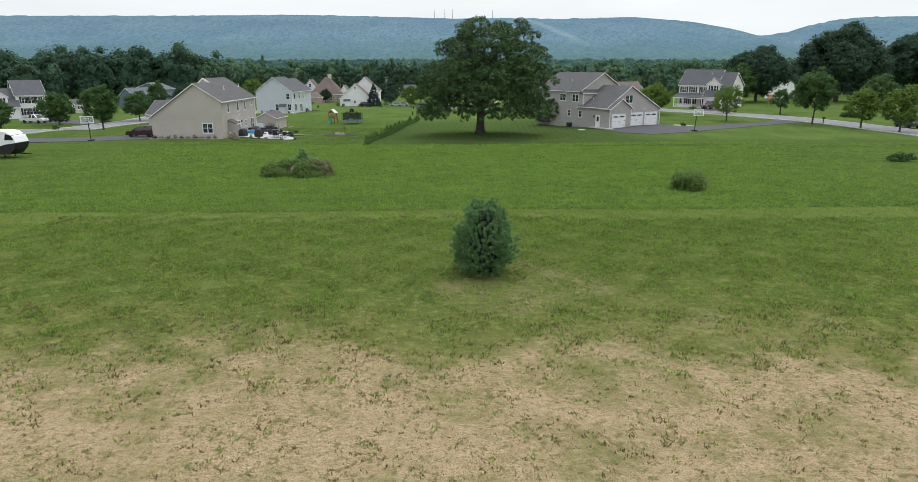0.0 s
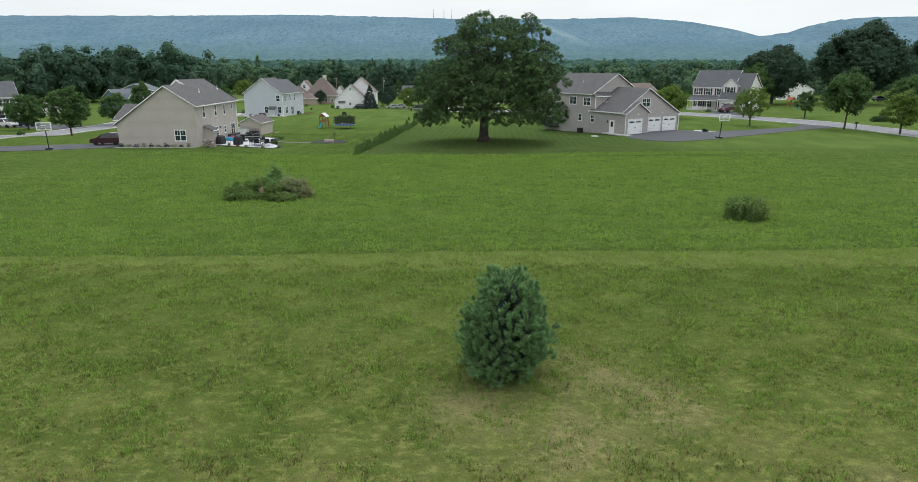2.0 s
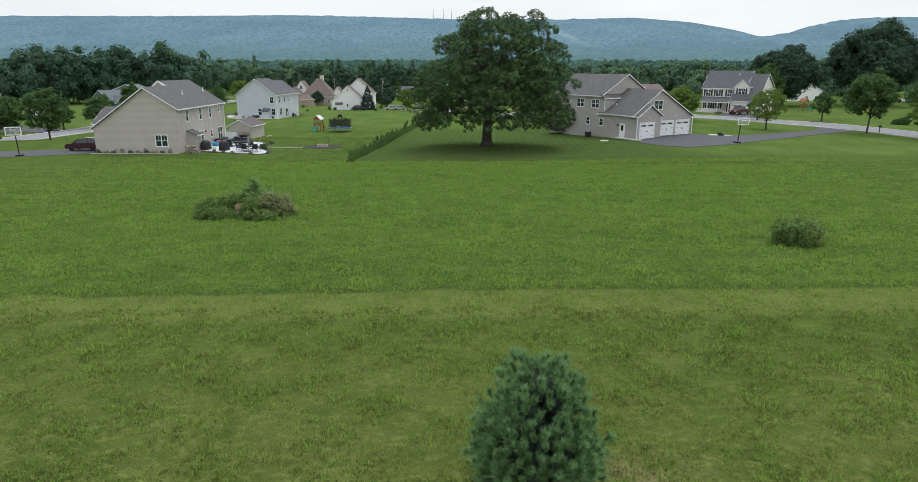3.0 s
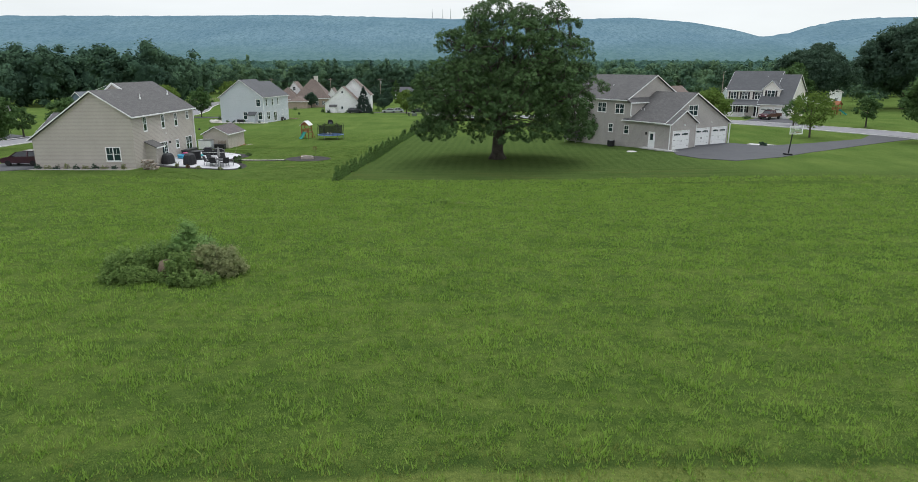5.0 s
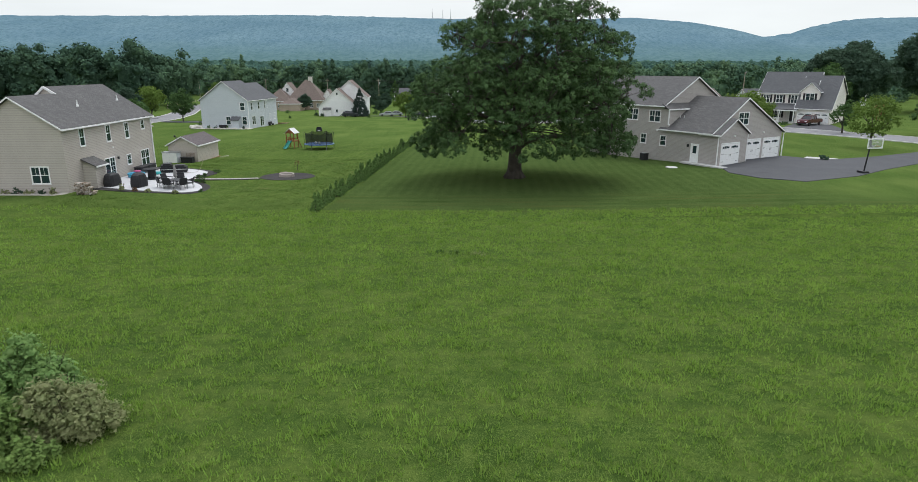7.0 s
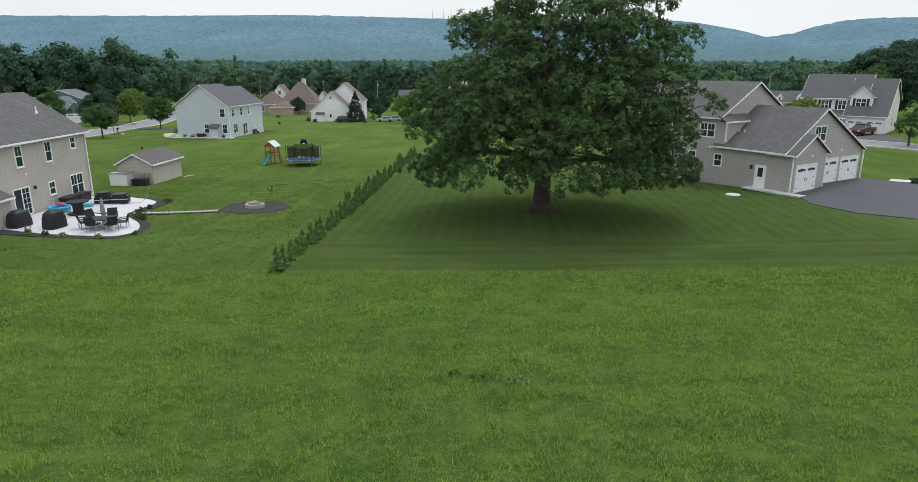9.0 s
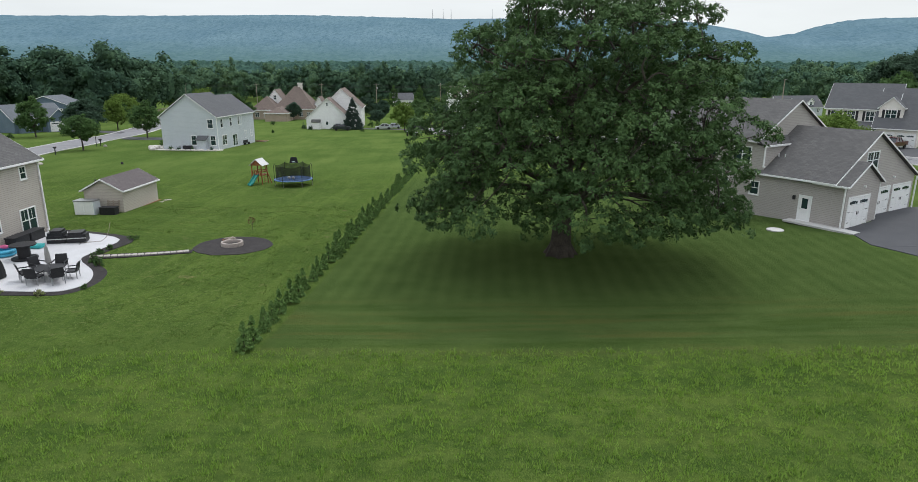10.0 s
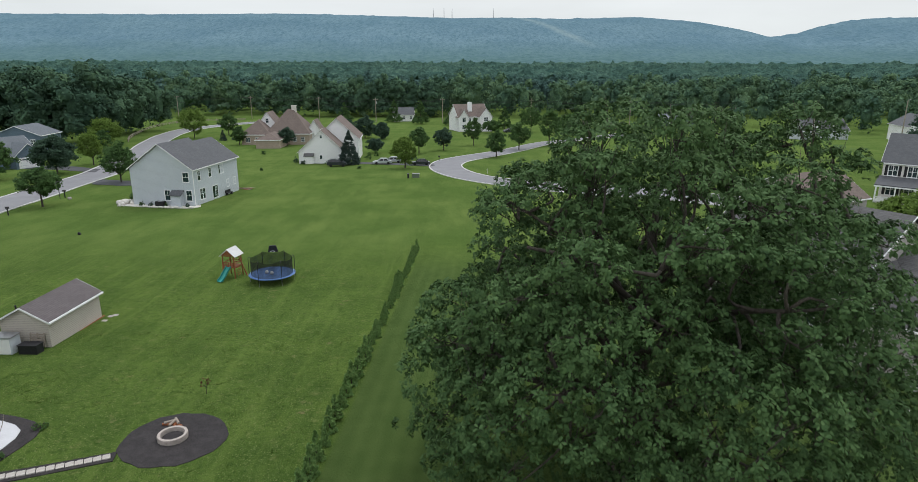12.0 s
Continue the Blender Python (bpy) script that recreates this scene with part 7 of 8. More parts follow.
part("pipe", Geo().tube([(-0.9, 0, 0.05), (0.6, 0, 0.06), (1.0, 0, 0.35), (1.25, 0, 0.95), (1.4, 0, 1.5)], [0.018] * 5, 8), WOOD_GREY, t)
part("foot", Geo().beam((-0.8, -0.5, 0.03), (-0.8, 0.5, 0.03), 0.05), BLACK, t)
tree(-21.8, 121.3, 1.3, 0.7, LEAF_RED, "tiny reddish sapling behind the fire pit", 180, 0.3, leaf=0.07, n_clump=16, per=10, trunk=0.02, core=0.2, name="sapling")


# ---- play equipment ----
NETMAT, nn, nl, nb = material("black_netting", 0.8)
nb.inputs["Base Color"].default_value = (0.012, 0.016, 0.012, 1)
nb.inputs["Alpha"].default_value = 0.5
nco = coords(nn)
wv = nn.new("ShaderNodeTexNoise")
wv.inputs["Scale"].default_value = 1.5
nl.new(nco, wv.inputs["Vector"])
nl.new(node_range(nn, nl, wv.outputs["Fac"], 0.3, 0.7, 0.55, 0.78), nb.inputs["Alpha"])
PAD_BLUE = mottled("blue_vinyl_pad", (0.06, 0.13, 0.3), (0.09, 0.18, 0.38), 2, 20, 0.5)


def trampoline(x, y, r, pad, label, hoop=True):
    t = thing("trampoline", pose(x, y, gz(x, y), 0, 0, 10), label, "trampoline")
    ring = [(math.cos(2 * math.pi * i / 32), math.sin(2 * math.pi * i / 32)) for i in range(33)]
    part("frame", Geo().tube([(r * a, r * b, 0.82) for a, b in ring], [0.04] * 33, 6), METAL, t)
    part("mat", Geo().lathe([(0.0, 0.8), (r * 0.92, 0.8), (r * 0.92, 0.82), (0.0, 0.825)], 32), mottled("dark_blue_mat", (0.01, 0.014, 0.024), (0.016, 0.022, 0.036), 2, 20, 0.9), t)
    part("pad", Geo().lathe([(r * 0.91, 0.83), (r * 1.03, 0.78), (r * 1.06, 0.85), (r * 0.98, 0.9), (r * 0.91, 0.87)], 32), pad, t)
    for k in range(6):
        a = 2 * math.pi * k / 6
        c, s = math.cos(a), math.sin(a)
        part("leg", Geo().tube([(r * c, r * s, 0.8), (r * c, r * s, 0.0)], [0.03, 0.03], 6), METAL, t)
        pole = part("net_pole", Geo().tube([(r * 1.03 * c, r * 1.03 * s, 0.5), (r * 1.03 * c, r * 1.03 * s, 2.6), (r * 0.95 * c, r * 0.95 * s, 2.75)], [0.035] * 3, 6), BLACK, t)
    g = Geo()
    n = 36
    for i in range(n):
        a0, a1 = 2 * math.pi * i / n, 2 * math.pi * (i + 1) / n
        z0, z1 = 2.68 - 0.22 * abs(math.sin(3 * a0)), 2.68 - 0.22 * abs(math.sin(3 * a1))
        q = r * 0.94
        g.face([(q * math.cos(a0), q * math.sin(a0), 0.86), (q * math.cos(a1), q * math.sin(a1), 0.86), (q * math.cos(a1), q * math.sin(a1), z1), (q * math.cos(a0), q * math.sin(a0), z0)])
    part("safety_net", g, NETMAT, t, "dark safety net")
    if hoop:
        hb = part("backboard", Geo().hull8([(-0.55, r * 0.9, 2.55), (0.55, r * 0.9, 2.55), (0.55, r * 0.95, 2.55), (-0.55, r * 0.95, 2.55)], [(-0.35, r * 0.86, 3.3), (0.35, r * 0.86, 3.3), (0.35, r * 0.91, 3.3), (-0.35, r * 0.91, 3.3)]), BLACK, t, "black backboard")
        part("rim", Geo().tube([(0.22 * math.cos(a), r * 0.7 + 0.22 * math.sin(a), 2.75) for a in [2 * math.pi * i / 14 for i in range(15)]], [0.015] * 15, 5), WHITE, hb)
    return t


trampoline(-24.3, 146.0, 2.25, PAD_BLUE, "round trampoline with blue pad and dark safety net")
for k, (dx, dy) in enumerate(((-0.5, -0.2), (0.1, -0.5))):
    bl = thing("ball", pose(-24.3 + dx, 146 + dy, gz(-24.3, 146) + 0.825), "white ball lying on the trampoline", "ball", "balls on the trampoline")
    part("shell", Geo().blob((0, 0, 0.2), (0.2, 0.2, 0.2), k, 8, 12, 0.0), WHITE, bl, smooth=True)
trampoline(18.2, 134.0, 2.2, BLACK, "dark round trampoline with netting beside the house", False)


CANVAS = mottled("pale_canvas", (0.5, 0.5, 0.5), (0.6, 0.6, 0.59), 2, 20, 0.8)


def playset(x, y, rz, roofmat, label):
    t = thing("playset", pose(x, y, gz(x, y), 0, 0, rz), label, "playset")
    for sx in (-0.65, 0.65):
        for sy in (-0.65, 0.65):
            part("post", Geo().beam((sx * 1.12, sy * 1.12, 0), (sx, sy, 2.5), 0.11), WOOD_RED, t)
    part("deck", Geo().box(-0.72, -0.72, 1.12, 0.72, 0.72, 1.2), WOOD_RED, t)
    for sy in (-0.68, 0.68):
        for z in (1.45, 1.7, 2.42):
            part("rail", Geo().beam((-0.68, sy, z), (0.68, sy, z), 0.09, 0.07), WOOD_RED, t)
    for sx in (-0.68, 0.68):
        for z in (1.65, 2.42):
            part("rail", Geo().beam((sx, -0.68, z), (sx, 0.68, z), 0.09, 0.07), WOOD_RED, t)
    g = Geo()
    slab(g, (0.95, -0.85, 2.4), (0.95, 0.85, 2.4), (0, 0.85, 3.2), (0, -0.85, 3.2), 0.05)
    slab(g, (-0.95, 0.85, 2.4), (-0.95, -0.85, 2.4), (0, -0.85, 3.2), (0, 0.85, 3.2), 0.05)
    part("roof", g, roofmat, t, "pale canvas roof")
    part("gable_board", Geo().face([(-0.7, -0.72, 2.5), (0.7, -0.72, 2.5), (0, -0.72, 3.05)]).face([(0.7, -0.69, 2.5), (-0.7, -0.69, 2.5), (0, -0.69, 3.05)]), WOOD_RED, t)
    for k in range(5):
        part("baluster", Geo().box(-0.6 + k * 0.27, -0.72, 1.2, -0.5 + k * 0.27, -0.66, 1.75), WOOD_RED, t)
    g = Geo()
    line = [(0, -0.7, 1.2), (0, -1.3, 0.85), (0, -2.0, 0.35), (0, -2.5, 0.15)]
    for p, q in zip(line, line[1:]):
        g.beam(p, q, 0.5, 0.05)
        for s in (-0.26, 0.26):
            g.beam((s, p[1], p[2] + 0.08), (s, q[1], q[2] + 0.08), 0.05, 0.2)
    part("slide", g, mottled("green_slide", (0.02, 0.2, 0.17), (0.03, 0.26, 0.22), 2, 20, 0.4), t, "teal plastic slide")
    for k in range(4):
        part("rung", Geo().beam((0.75, -0.3, 0.25 + k * 0.28), (0.75, 0.3, 0.25 + k * 0.28), 0.06), WOOD_RED, t)
    part("beam", Geo().beam((0.6, 0.3, 2.3), (1.3, 0.6, 0.0), 0.1), WOOD_RED, t)


playset(-29.0, 147.6, -14, CANVAS, "red-stained wooden play tower with teal slide")
playset(88, 182, 30, WOOD_RED, "brown wooden play tower in the far yard")


CLEAR, cn, cl, cb = material("clear_acrylic", 0.2, 0.0, 0.4)
cb.inputs["Base Color"].default_value = (0.6, 0.63, 0.65, 1)
cb.inputs["Alpha"].default_value = 0.18


def basketball_hoop(x, y, rz, label):
    t = thing("basketball_hoop", pose(x, y, gz(x, y), 0, 0, rz), label, "basketball hoop")
    part("base", Geo().box(-0.4, -0.1, 0, 0.4, 0.9, 0.25, 0.08), BLACK, t)
    part("pole", Geo().beam((0, 0.3, 0.2), (0, 0.0, 2.9), 0.1), BLACK, t)
    part("arm", Geo().beam((0, 0.0, 2.75), (0, -0.6, 3.1), 0.08), BLACK, t)
    g = Geo().box(-0.9, -0.66, 2.75, 0.9, -0.62, 2.85).box(-0.9, -0.66, 3.7, 0.9, -0.62, 3.8).box(-0.9, -0.66, 2.85, -0.8, -0.62, 3.7).box(0.8, -0.66, 2.85, 0.9, -0.62, 3.7)
    g.box(-0.3, -0.66, 3.0, 0.3, -0.62, 3.05).box(-0.3, -0.66, 3.4, 0.3, -0.62, 3.45)
    bd = part("backboard", g, WHITE, t, "white-framed clear backboard")
    part("pane", Geo().box(-0.8, -0.65, 2.85, 0.8, -0.63, 3.7), CLEAR, bd, "clear acrylic pane")
    part("rim", Geo().tube([(0.23 * math.cos(a), -0.95 + 0.23 * math.sin(a), 3.05) for a in [2 * math.pi * i / 14 for i in range(15)]], [0.015] * 15, 5), WOOD_RED, t)


basketball_hoop(-56.4, 97.4, 20, "portable basketball hoop beside the driveway")
basketball_hoop(41.3, 111.6, 8, "basketball hoop at the driveway edge")


# ---- vehicles ----
def paint(name, c):
    m, n, l, b = material(name, 0.28, 0.2, 0.5)
    co = coords(n)
    l.new(node_mix(n, l, node_noise(n, l, 1.5, 2, co), c, (c[0] * 0.8, c[1] * 0.8, c[2] * 0.8)), b.inputs["Base Color"])
    b.inputs["Coat Weight"].default_value = 0.4
    return m


CARS = {"silver": paint("silver_paint", (0.5, 0.52, 0.54)), "white": paint("white_paint", (0.72, 0.72, 0.72)), "maroon": paint("dark_red_paint", (0.09, 0.012, 0.02)),
        "plum": paint("dark_plum_paint", (0.05, 0.012, 0.022)), "dark": paint("dark_grey_paint", (0.03, 0.035, 0.045))}
SHAPES = {
    "sedan": (4.6, 1.8, [(-2.3, 0.35), (2.3, 0.35), (2.3, 0.62), (2.05, 0.72), (1.1, 0.86), (-1.5, 0.9), (-2.2, 0.84), (-2.3, 0.6)], [(-1.75, 0.88), (1.15, 0.85), (0.4, 1.38), (-0.95, 1.4)]),
    "suv": (4.6, 1.85, [(-2.22, 0.36), (2.2, 0.34), (2.3, 0.58), (2.2, 0.85), (1.9, 0.97), (1.1, 1.06), (-2.1, 1.12), (-2.28, 0.95), (-2.3, 0.55)], [(-2.1, 1.08), (1.25, 1.04), (0.45, 1.58), (-0.3, 1.68), (-1.4, 1.66), (-1.85, 1.48)]),
    "pickup": (5.8, 2.0, [(-2.9, 0.55), (2.9, 0.55), (2.9, 0.9), (2.75, 1.12), (1.5, 1.2), (-2.85, 1.22), (-2.9, 0.9)], [(-0.75, 1.2), (1.55, 1.18), (0.9, 1.85), (-0.6, 1.88)]),
}


def car(x, y, rz, kind, colour, label):
    ln, wd, body, cab = SHAPES[kind]
    t = thing("pickup_truck" if kind == "pickup" else "car", pose(x, y, gz(x, y) + 0.04, 0, 0, rz), label, "truck" if kind == "pickup" else "car")
    g = Geo()
    ins = lambda p, s, k: [(a, s * (wd / 2 - k), b) for a, b in p]
    g.hull8(ins(body, 1, 0.0), ins(body, -1, 0.0))
    part("body", g, CARS[colour], t)
    g = Geo()
    top = max(b for _, b in cab)
    lowz = min(b for _, b in cab)
    taper = lambda s: [(a, s * (wd / 2 - 0.06 - 0.22 * (b - lowz) / (top - lowz)), b) for a, b in cab]
    g.hull8(taper(1), taper(-1))
    part("cabin_glass", g, CAR_GLASS, t)
    tp = sorted(cab, key=lambda q: -q[1])[:2]
    xa, xb = sorted(a for a, _ in tp)
    cabin = part("roof", Geo().box(xa - 0.05, -wd / 2 + 0.26, top - 0.02, xb + 0.08, wd / 2 - 0.26, top + 0.05, 0.06), CARS[colour], t)
    for s in (-1, 1):
        for (a0, z0), (a1, z1) in zip(cab, cab[1:] + cab[:1]):
            if abs(z1 - z0) > 0.2:
                yy0, yy1 = s * (wd / 2 - 0.05), s * (wd / 2 - 0.26)
                p0, p1 = ((a0, yy0, z0), (a1, yy1, z1)) if z0 < z1 else ((a0, yy1, z0), (a1, yy0, z1))
                part("pillar", Geo().beam(p0, p1, 0.09), CARS[colour], t)
        am = (xa + xb) / 2
        part("pillar", Geo().beam((am, s * (wd / 2 - 0.05), lowz), (am, s * (wd / 2 - 0.25), top), 0.08), CARS[colour], t)
        for a in (-ln * 0.31, ln * 0.31):
            r = 0.38 if kind == "pickup" else 0.33
            wh = part("wheel", Geo().lathe([(r * 0.55, -0.11), (r * 0.95, -0.11), (r, -0.07), (r, 0.07), (r * 0.95, 0.11), (r * 0.55, 0.11)], 18), RUBBER, t, m=pose(a, s * (wd / 2 - 0.08), r, 90))
            part("rim", Geo().lathe([(0.0, -0.09), (r * 0.58, -0.1), (r * 0.58, 0.1), (0.0, 0.09)], 14), METAL, wh)
        part("headlight", Geo().box(ln / 2 - 0.12, s * wd * 0.33 - 0.2, body[2][1] - 0.1, ln / 2 + 0.015, s * wd * 0.33 + 0.2, body[2][1] + 0.04), WHITE, t)
        part("tail_light", Geo().box(-ln / 2 - 0.015, s * wd * 0.38 - 0.12, 0.7, -ln / 2 + 0.06, s * wd * 0.38 + 0.12, 0.85), CARS["maroon"], t)
        part("mirror", Geo().box(cab[1][0] - 0.45, s * (wd / 2 + 0.08) - 0.09, lowz + 0.02, cab[1][0] - 0.3, s * (wd / 2 + 0.08) + 0.09, lowz + 0.16), CARS[colour], t)
    part("bumper", Geo().box(ln / 2 - 0.05, -wd * 0.42, 0.38, ln / 2 + 0.05, wd * 0.42, 0.58), BLACK, t)
    if kind == "pickup":
        part("cargo_bed", Geo().box(-2.75, -0.82, 1.19, -0.85, 0.82, 1.235), BLACK, t)
    return t


car(-51.6, 103.9, 180, "suv", "plum", "dark plum sport utility car beside the tan house")
car(-98.0, 148.0, -8, "pickup", "white", "white pickup truck parked in a driveway")
car(-95.0, 152.0, -8, "suv", "dark", "dark grey car parked in a driveway")
car(65.8, 168.3, 215, "pickup", "maroon", "dark red pickup truck before the garage")
car(137, 221, 10, "suv", "dark", "dark car parked by the far yard")
car(143, 222, 10, "suv", "white", "white car parked by the far yard")
car(83.4, 119, 95, "suv", "dark", "dark car parked at the roadside")
car(-23.2, 237.2, 185, "sedan", "silver", "silver sedan parked in the driveway")
car(-21.0, 240.2, 185, "sedan", "silver", "silver sedan parked beside another")
car(-13.8, 236.0, 185, "sedan", "dark", "dark car behind a young tree")
car(15.5, 334, 200, "suv", "dark", "dark car before the tall white house")
car(-33.5, 232.6, 10, "suv", "dark", "dark vehicle beside the white house")


def trailer():
    t = thing("travel_trailer", pose(-56.6, 76.0, gz(-56, 76)), "white travel trailer with black swoosh and curved nose", "trailer")
    prof = [(-4.0, 0.55), (3.4, 0.55), (4.1, 1.2), (4.35, 1.9), (4.1, 2.6), (3.5, 3.1), (2.8, 3.25), (-4.0, 3.25)]
    part("body", Geo().hull8([(a, 1.2, b) for a, b in prof], [(a, -1.2, b) for a, b in prof]), WHITE, t)
    low = [(-4.0, 0.5), (3.45, 0.5), (4.15, 1.18), (4.38, 1.85), (3.2, 1.7), (1.6, 1.25), (-4.0, 1.3)]
    part("swoosh", Geo().hull8([(a, 1.215, b) for a, b in low], [(a, -1.215, b) for a, b in low]), BLACK, t, "black lower panel")
    wn2 = [(3.1, 2.2), (4.2, 2.2), (3.95, 2.75), (3.3, 2.9)]
    part("window", Geo().hull8([(a, 1.225, b) for a, b in wn2], [(a, -1.225, b) for a, b in wn2]), CAR_GLASS, t)
    part("roof_unit", Geo().box(-0.5, -0.45, 3.25, 0.6, 0.45, 3.55, 0.12), WHITE, t)
    part("hitch", Geo().beam((3.6, 0.5, 0.5), (5.2, 0, 0.45), 0.1).beam((3.6, -0.5, 0.5), (5.2, 0, 0.45), 0.1), BLACK, t)
    for s in (-1, 1):
        for a in (-1.2, -0.3):
            wh = part("wheel", Geo().lathe([(0.18, -0.11), (0.33, -0.11), (0.36, 0.0), (0.33, 0.11), (0.18, 0.11)], 16), RUBBER, t, m=pose(a, s * 1.1, 0.36, 90))
            part("rim", Geo().lathe([(0.0, -0.1), (0.19, -0.1), (0.19, 0.1), (0.0, 0.1)], 12), METAL, wh)
    part("jack", Geo().beam((2.6, 0.9, 0), (2.6, 0.9, 0.55), 0.09).beam((2.6, -0.9, 0), (2.6, -0.9, 0.55), 0.09), BLACK, t)


trailer()


# ---- small things in the yards and along the streets ----
t = thing("air_conditioner", pose(21.6, 125.6, gz(21.6, 125.6), 0, 0, 34), "dark air-conditioning unit by the house wall", "air conditioner")
part("housing", Geo().box(-0.42, -0.42, 0.05, 0.42, 0.42, 0.9, 0.08), BLACK, t)
part("grille", Geo().lathe([(0.0, 0.9), (0.34, 0.9), (0.32, 0.93), (0.0, 0.935)], 18), METAL, t)
t = thing("septic_lid", pose(22.8, 118.4, gz(22.8, 118.4)), "flat round pale lid in the lawn", "lid")
part("lid", Geo().lathe([(0.66, -0.05), (0.68, 0.05), (0.6, 0.09), (0.0, 0.1)], 22), CONCRETE, t)


def mailbox(x, y, rz):
    t = thing("mailbox", pose(x, y, gz(x, y), 0, 0, rz), "dark mailbox on a post at the roadside", "mailbox", "mailboxes")
    part("post", Geo().box(-0.06, -0.06, -0.1, 0.06, 0.06, 1.1), BLACK, t)
    part("box", Geo().hull8([(-0.12, -0.28, 1.08), (0.12, -0.28, 1.08), (0.12, 0.28, 1.08), (-0.12, 0.28, 1.08)], [(-0.09, -0.28, 1.34), (0.09, -0.28, 1.34), (0.09, 0.28, 1.34), (-0.09, 0.28, 1.34)]), BLACK, t)
    part("flag", Geo().box(0.121, -0.1, 1.2, 0.14, -0.04, 1.42), WOOD_RED, t)


for x, y in ((72.3, 127.2), (-72.8, 190.6), (-9.5, 244), (-72.6, 176.0), (-83.5, 112.0)):
    mailbox(x, y, 80)
t = thing("street_lamp", pose(-73.0, 189.5, gz(-73, 189.5)), "dark post lamp beside the kerb", "lamp")
part("pole", Geo().tube([(0, 0, 0), (0, 0, 2.3)], [0.06, 0.05], 8), BLACK, t)
part("lantern", Geo().lathe([(0.1, 2.3), (0.3, 2.45), (0.34, 2.6), (0.25, 2.8), (0.05, 2.88)], 12), BLACK, t)
t = thing("utility_box", pose(-13.6, 214.6, gz(-13.6, 214.6)), "green-grey metal utility box in the grass", "utility box")
part("cabinet", Geo().box(-0.75, -0.4, 0, 0.75, 0.4, 0.8, 0.05), mottled("green_metal", (0.1, 0.13, 0.09), (0.14, 0.17, 0.12), 2, 30, 0.5), t)
part("lid", Geo().box(-0.78, -0.43, 0.8, 0.78, 0.43, 0.86, 0.05), METAL, t)
t = thing("utility_post", pose(-15.1, 213.5, gz(-15.1, 213.5)), "short dark utility pedestal", "utility box")
part("pedestal", Geo().box(-0.18, -0.18, 0, 0.18, 0.18, 1.0, 0.04), BLACK, t)
part("cap", Geo().box(-0.2, -0.2, 1.0, 0.2, 0.2, 1.06, 0.05), METAL, t)
for x, y in ((1.7, 221.0), (4.3, 218.3)):
    t = thing("marker_post", pose(x, y, gz(x, y)), "pale marker post in the grass by the road", "post", "marker posts")
    part("stake", Geo().box(-0.05, -0.05, -0.1, 0.05, 0.05, 1.0), STONE_PALE, t)
    part("cap", Geo().box(-0.06, -0.06, 1.0, 0.06, 0.06, 1.06), WHITE, t)
for i, (x, y, r) in enumerate(((-68.5, 164.5, 1.0), (-71.2, 189.2, 0.4), (-55.6, 165.0, 0.22))):
    t = thing("rock", pose(x, y, gz(x, y)), "flat pale rock lying in the lawn", "rock")
    part("stone", Geo().blob((0, 0, 0.12), (r, r * 0.6, 0.3), i + 9, 6, 10), STONE if i < 2 else BLACK, t, smooth=True)

# stone bed round the grey house
rng = np.random.default_rng(190)
gh = pose(-47.3, 183.3, 0, 0, 0, -7)
bed = [gh @ Vector((x, y, 0)) for x, y in ((-12.6, -1.2), (-8, -1.7), (-3, -2.0), (0.3, -1.9), (1.1, -0.6), (0.6, 0.6), (-6, -0.05), (-11.2, 0.2), (-12.4, 2.2), (-13.4, 1.2))]
patch("gravel_bed", [(p.x, p.y) for p in bed], STONE_PALE, 0.05, "pale stone bed along the grey house", "stone bed")
for i in range(46):
    u = rng.random()
    x, y = (-13.0 + 14.0 * u, -1.9 + 0.5 * abs(u - 0.6) + rng.uniform(-0.15, 0.15)) if i < 30 else (rng.uniform(-13.2, -10.8), rng.uniform(-0.9, 2.4))
    p = gh @ Vector((x, y, 0))
    t = thing("rock", pose(p.x, p.y, gz(p.x, p.y), 0, 0, rng.uniform(0, 360)), "pale edging rock of the stone bed", "rock", "stone bed edge")
    r = rng.uniform(0.2, 0.38) if i < 30 else rng.uniform(0.35, 0.75)
    part("stone", Geo().blob((0, 0, r * 0.4), (r, r * 0.75, r * 0.6), i + 20, 5, 8), STONE_PALE, t, smooth=True)
for i, (x, y, h, wd) in enumerate(((-8.9, -0.7, 0.9, 0.9), (-7.4, -0.7, 0.8, 1.0), (-4.6, -0.9, 0.8, 0.7), (-0.9, -0.8, 0.7, 0.8), (-12.0, 1.6, 1.9, 1.2))):
    p = gh @ Vector((x, y, 0))
    shrub(p.x, p.y, h, wd, wd, LEAF_DARK if i % 2 else LEAF_MID, "small shrub in the stone bed", 200 + i, 26, 24, 0.1, group="stone bed planting")
t = thing("air_conditioner", pose(-52.9, 183.2, gz(-52.9, 183.2), 0, 0, -7), "dark air-conditioning unit by the grey house", "air conditioner")
part("housing", Geo().box(-0.75, -0.42, 0.05, 0.75, 0.42, 0.85, 0.08), BLACK, t)
part("grille", Geo().lathe([(0.0, 0.85), (0.34, 0.85), (0.32, 0.88), (0.0, 0.885)], 18), METAL, t)
t = thing("patio_bench", pose(-45.6, 194.0, gz(-45.6, 194), 0, 0, 80), "dark garden bench beside the grey house", "bench")
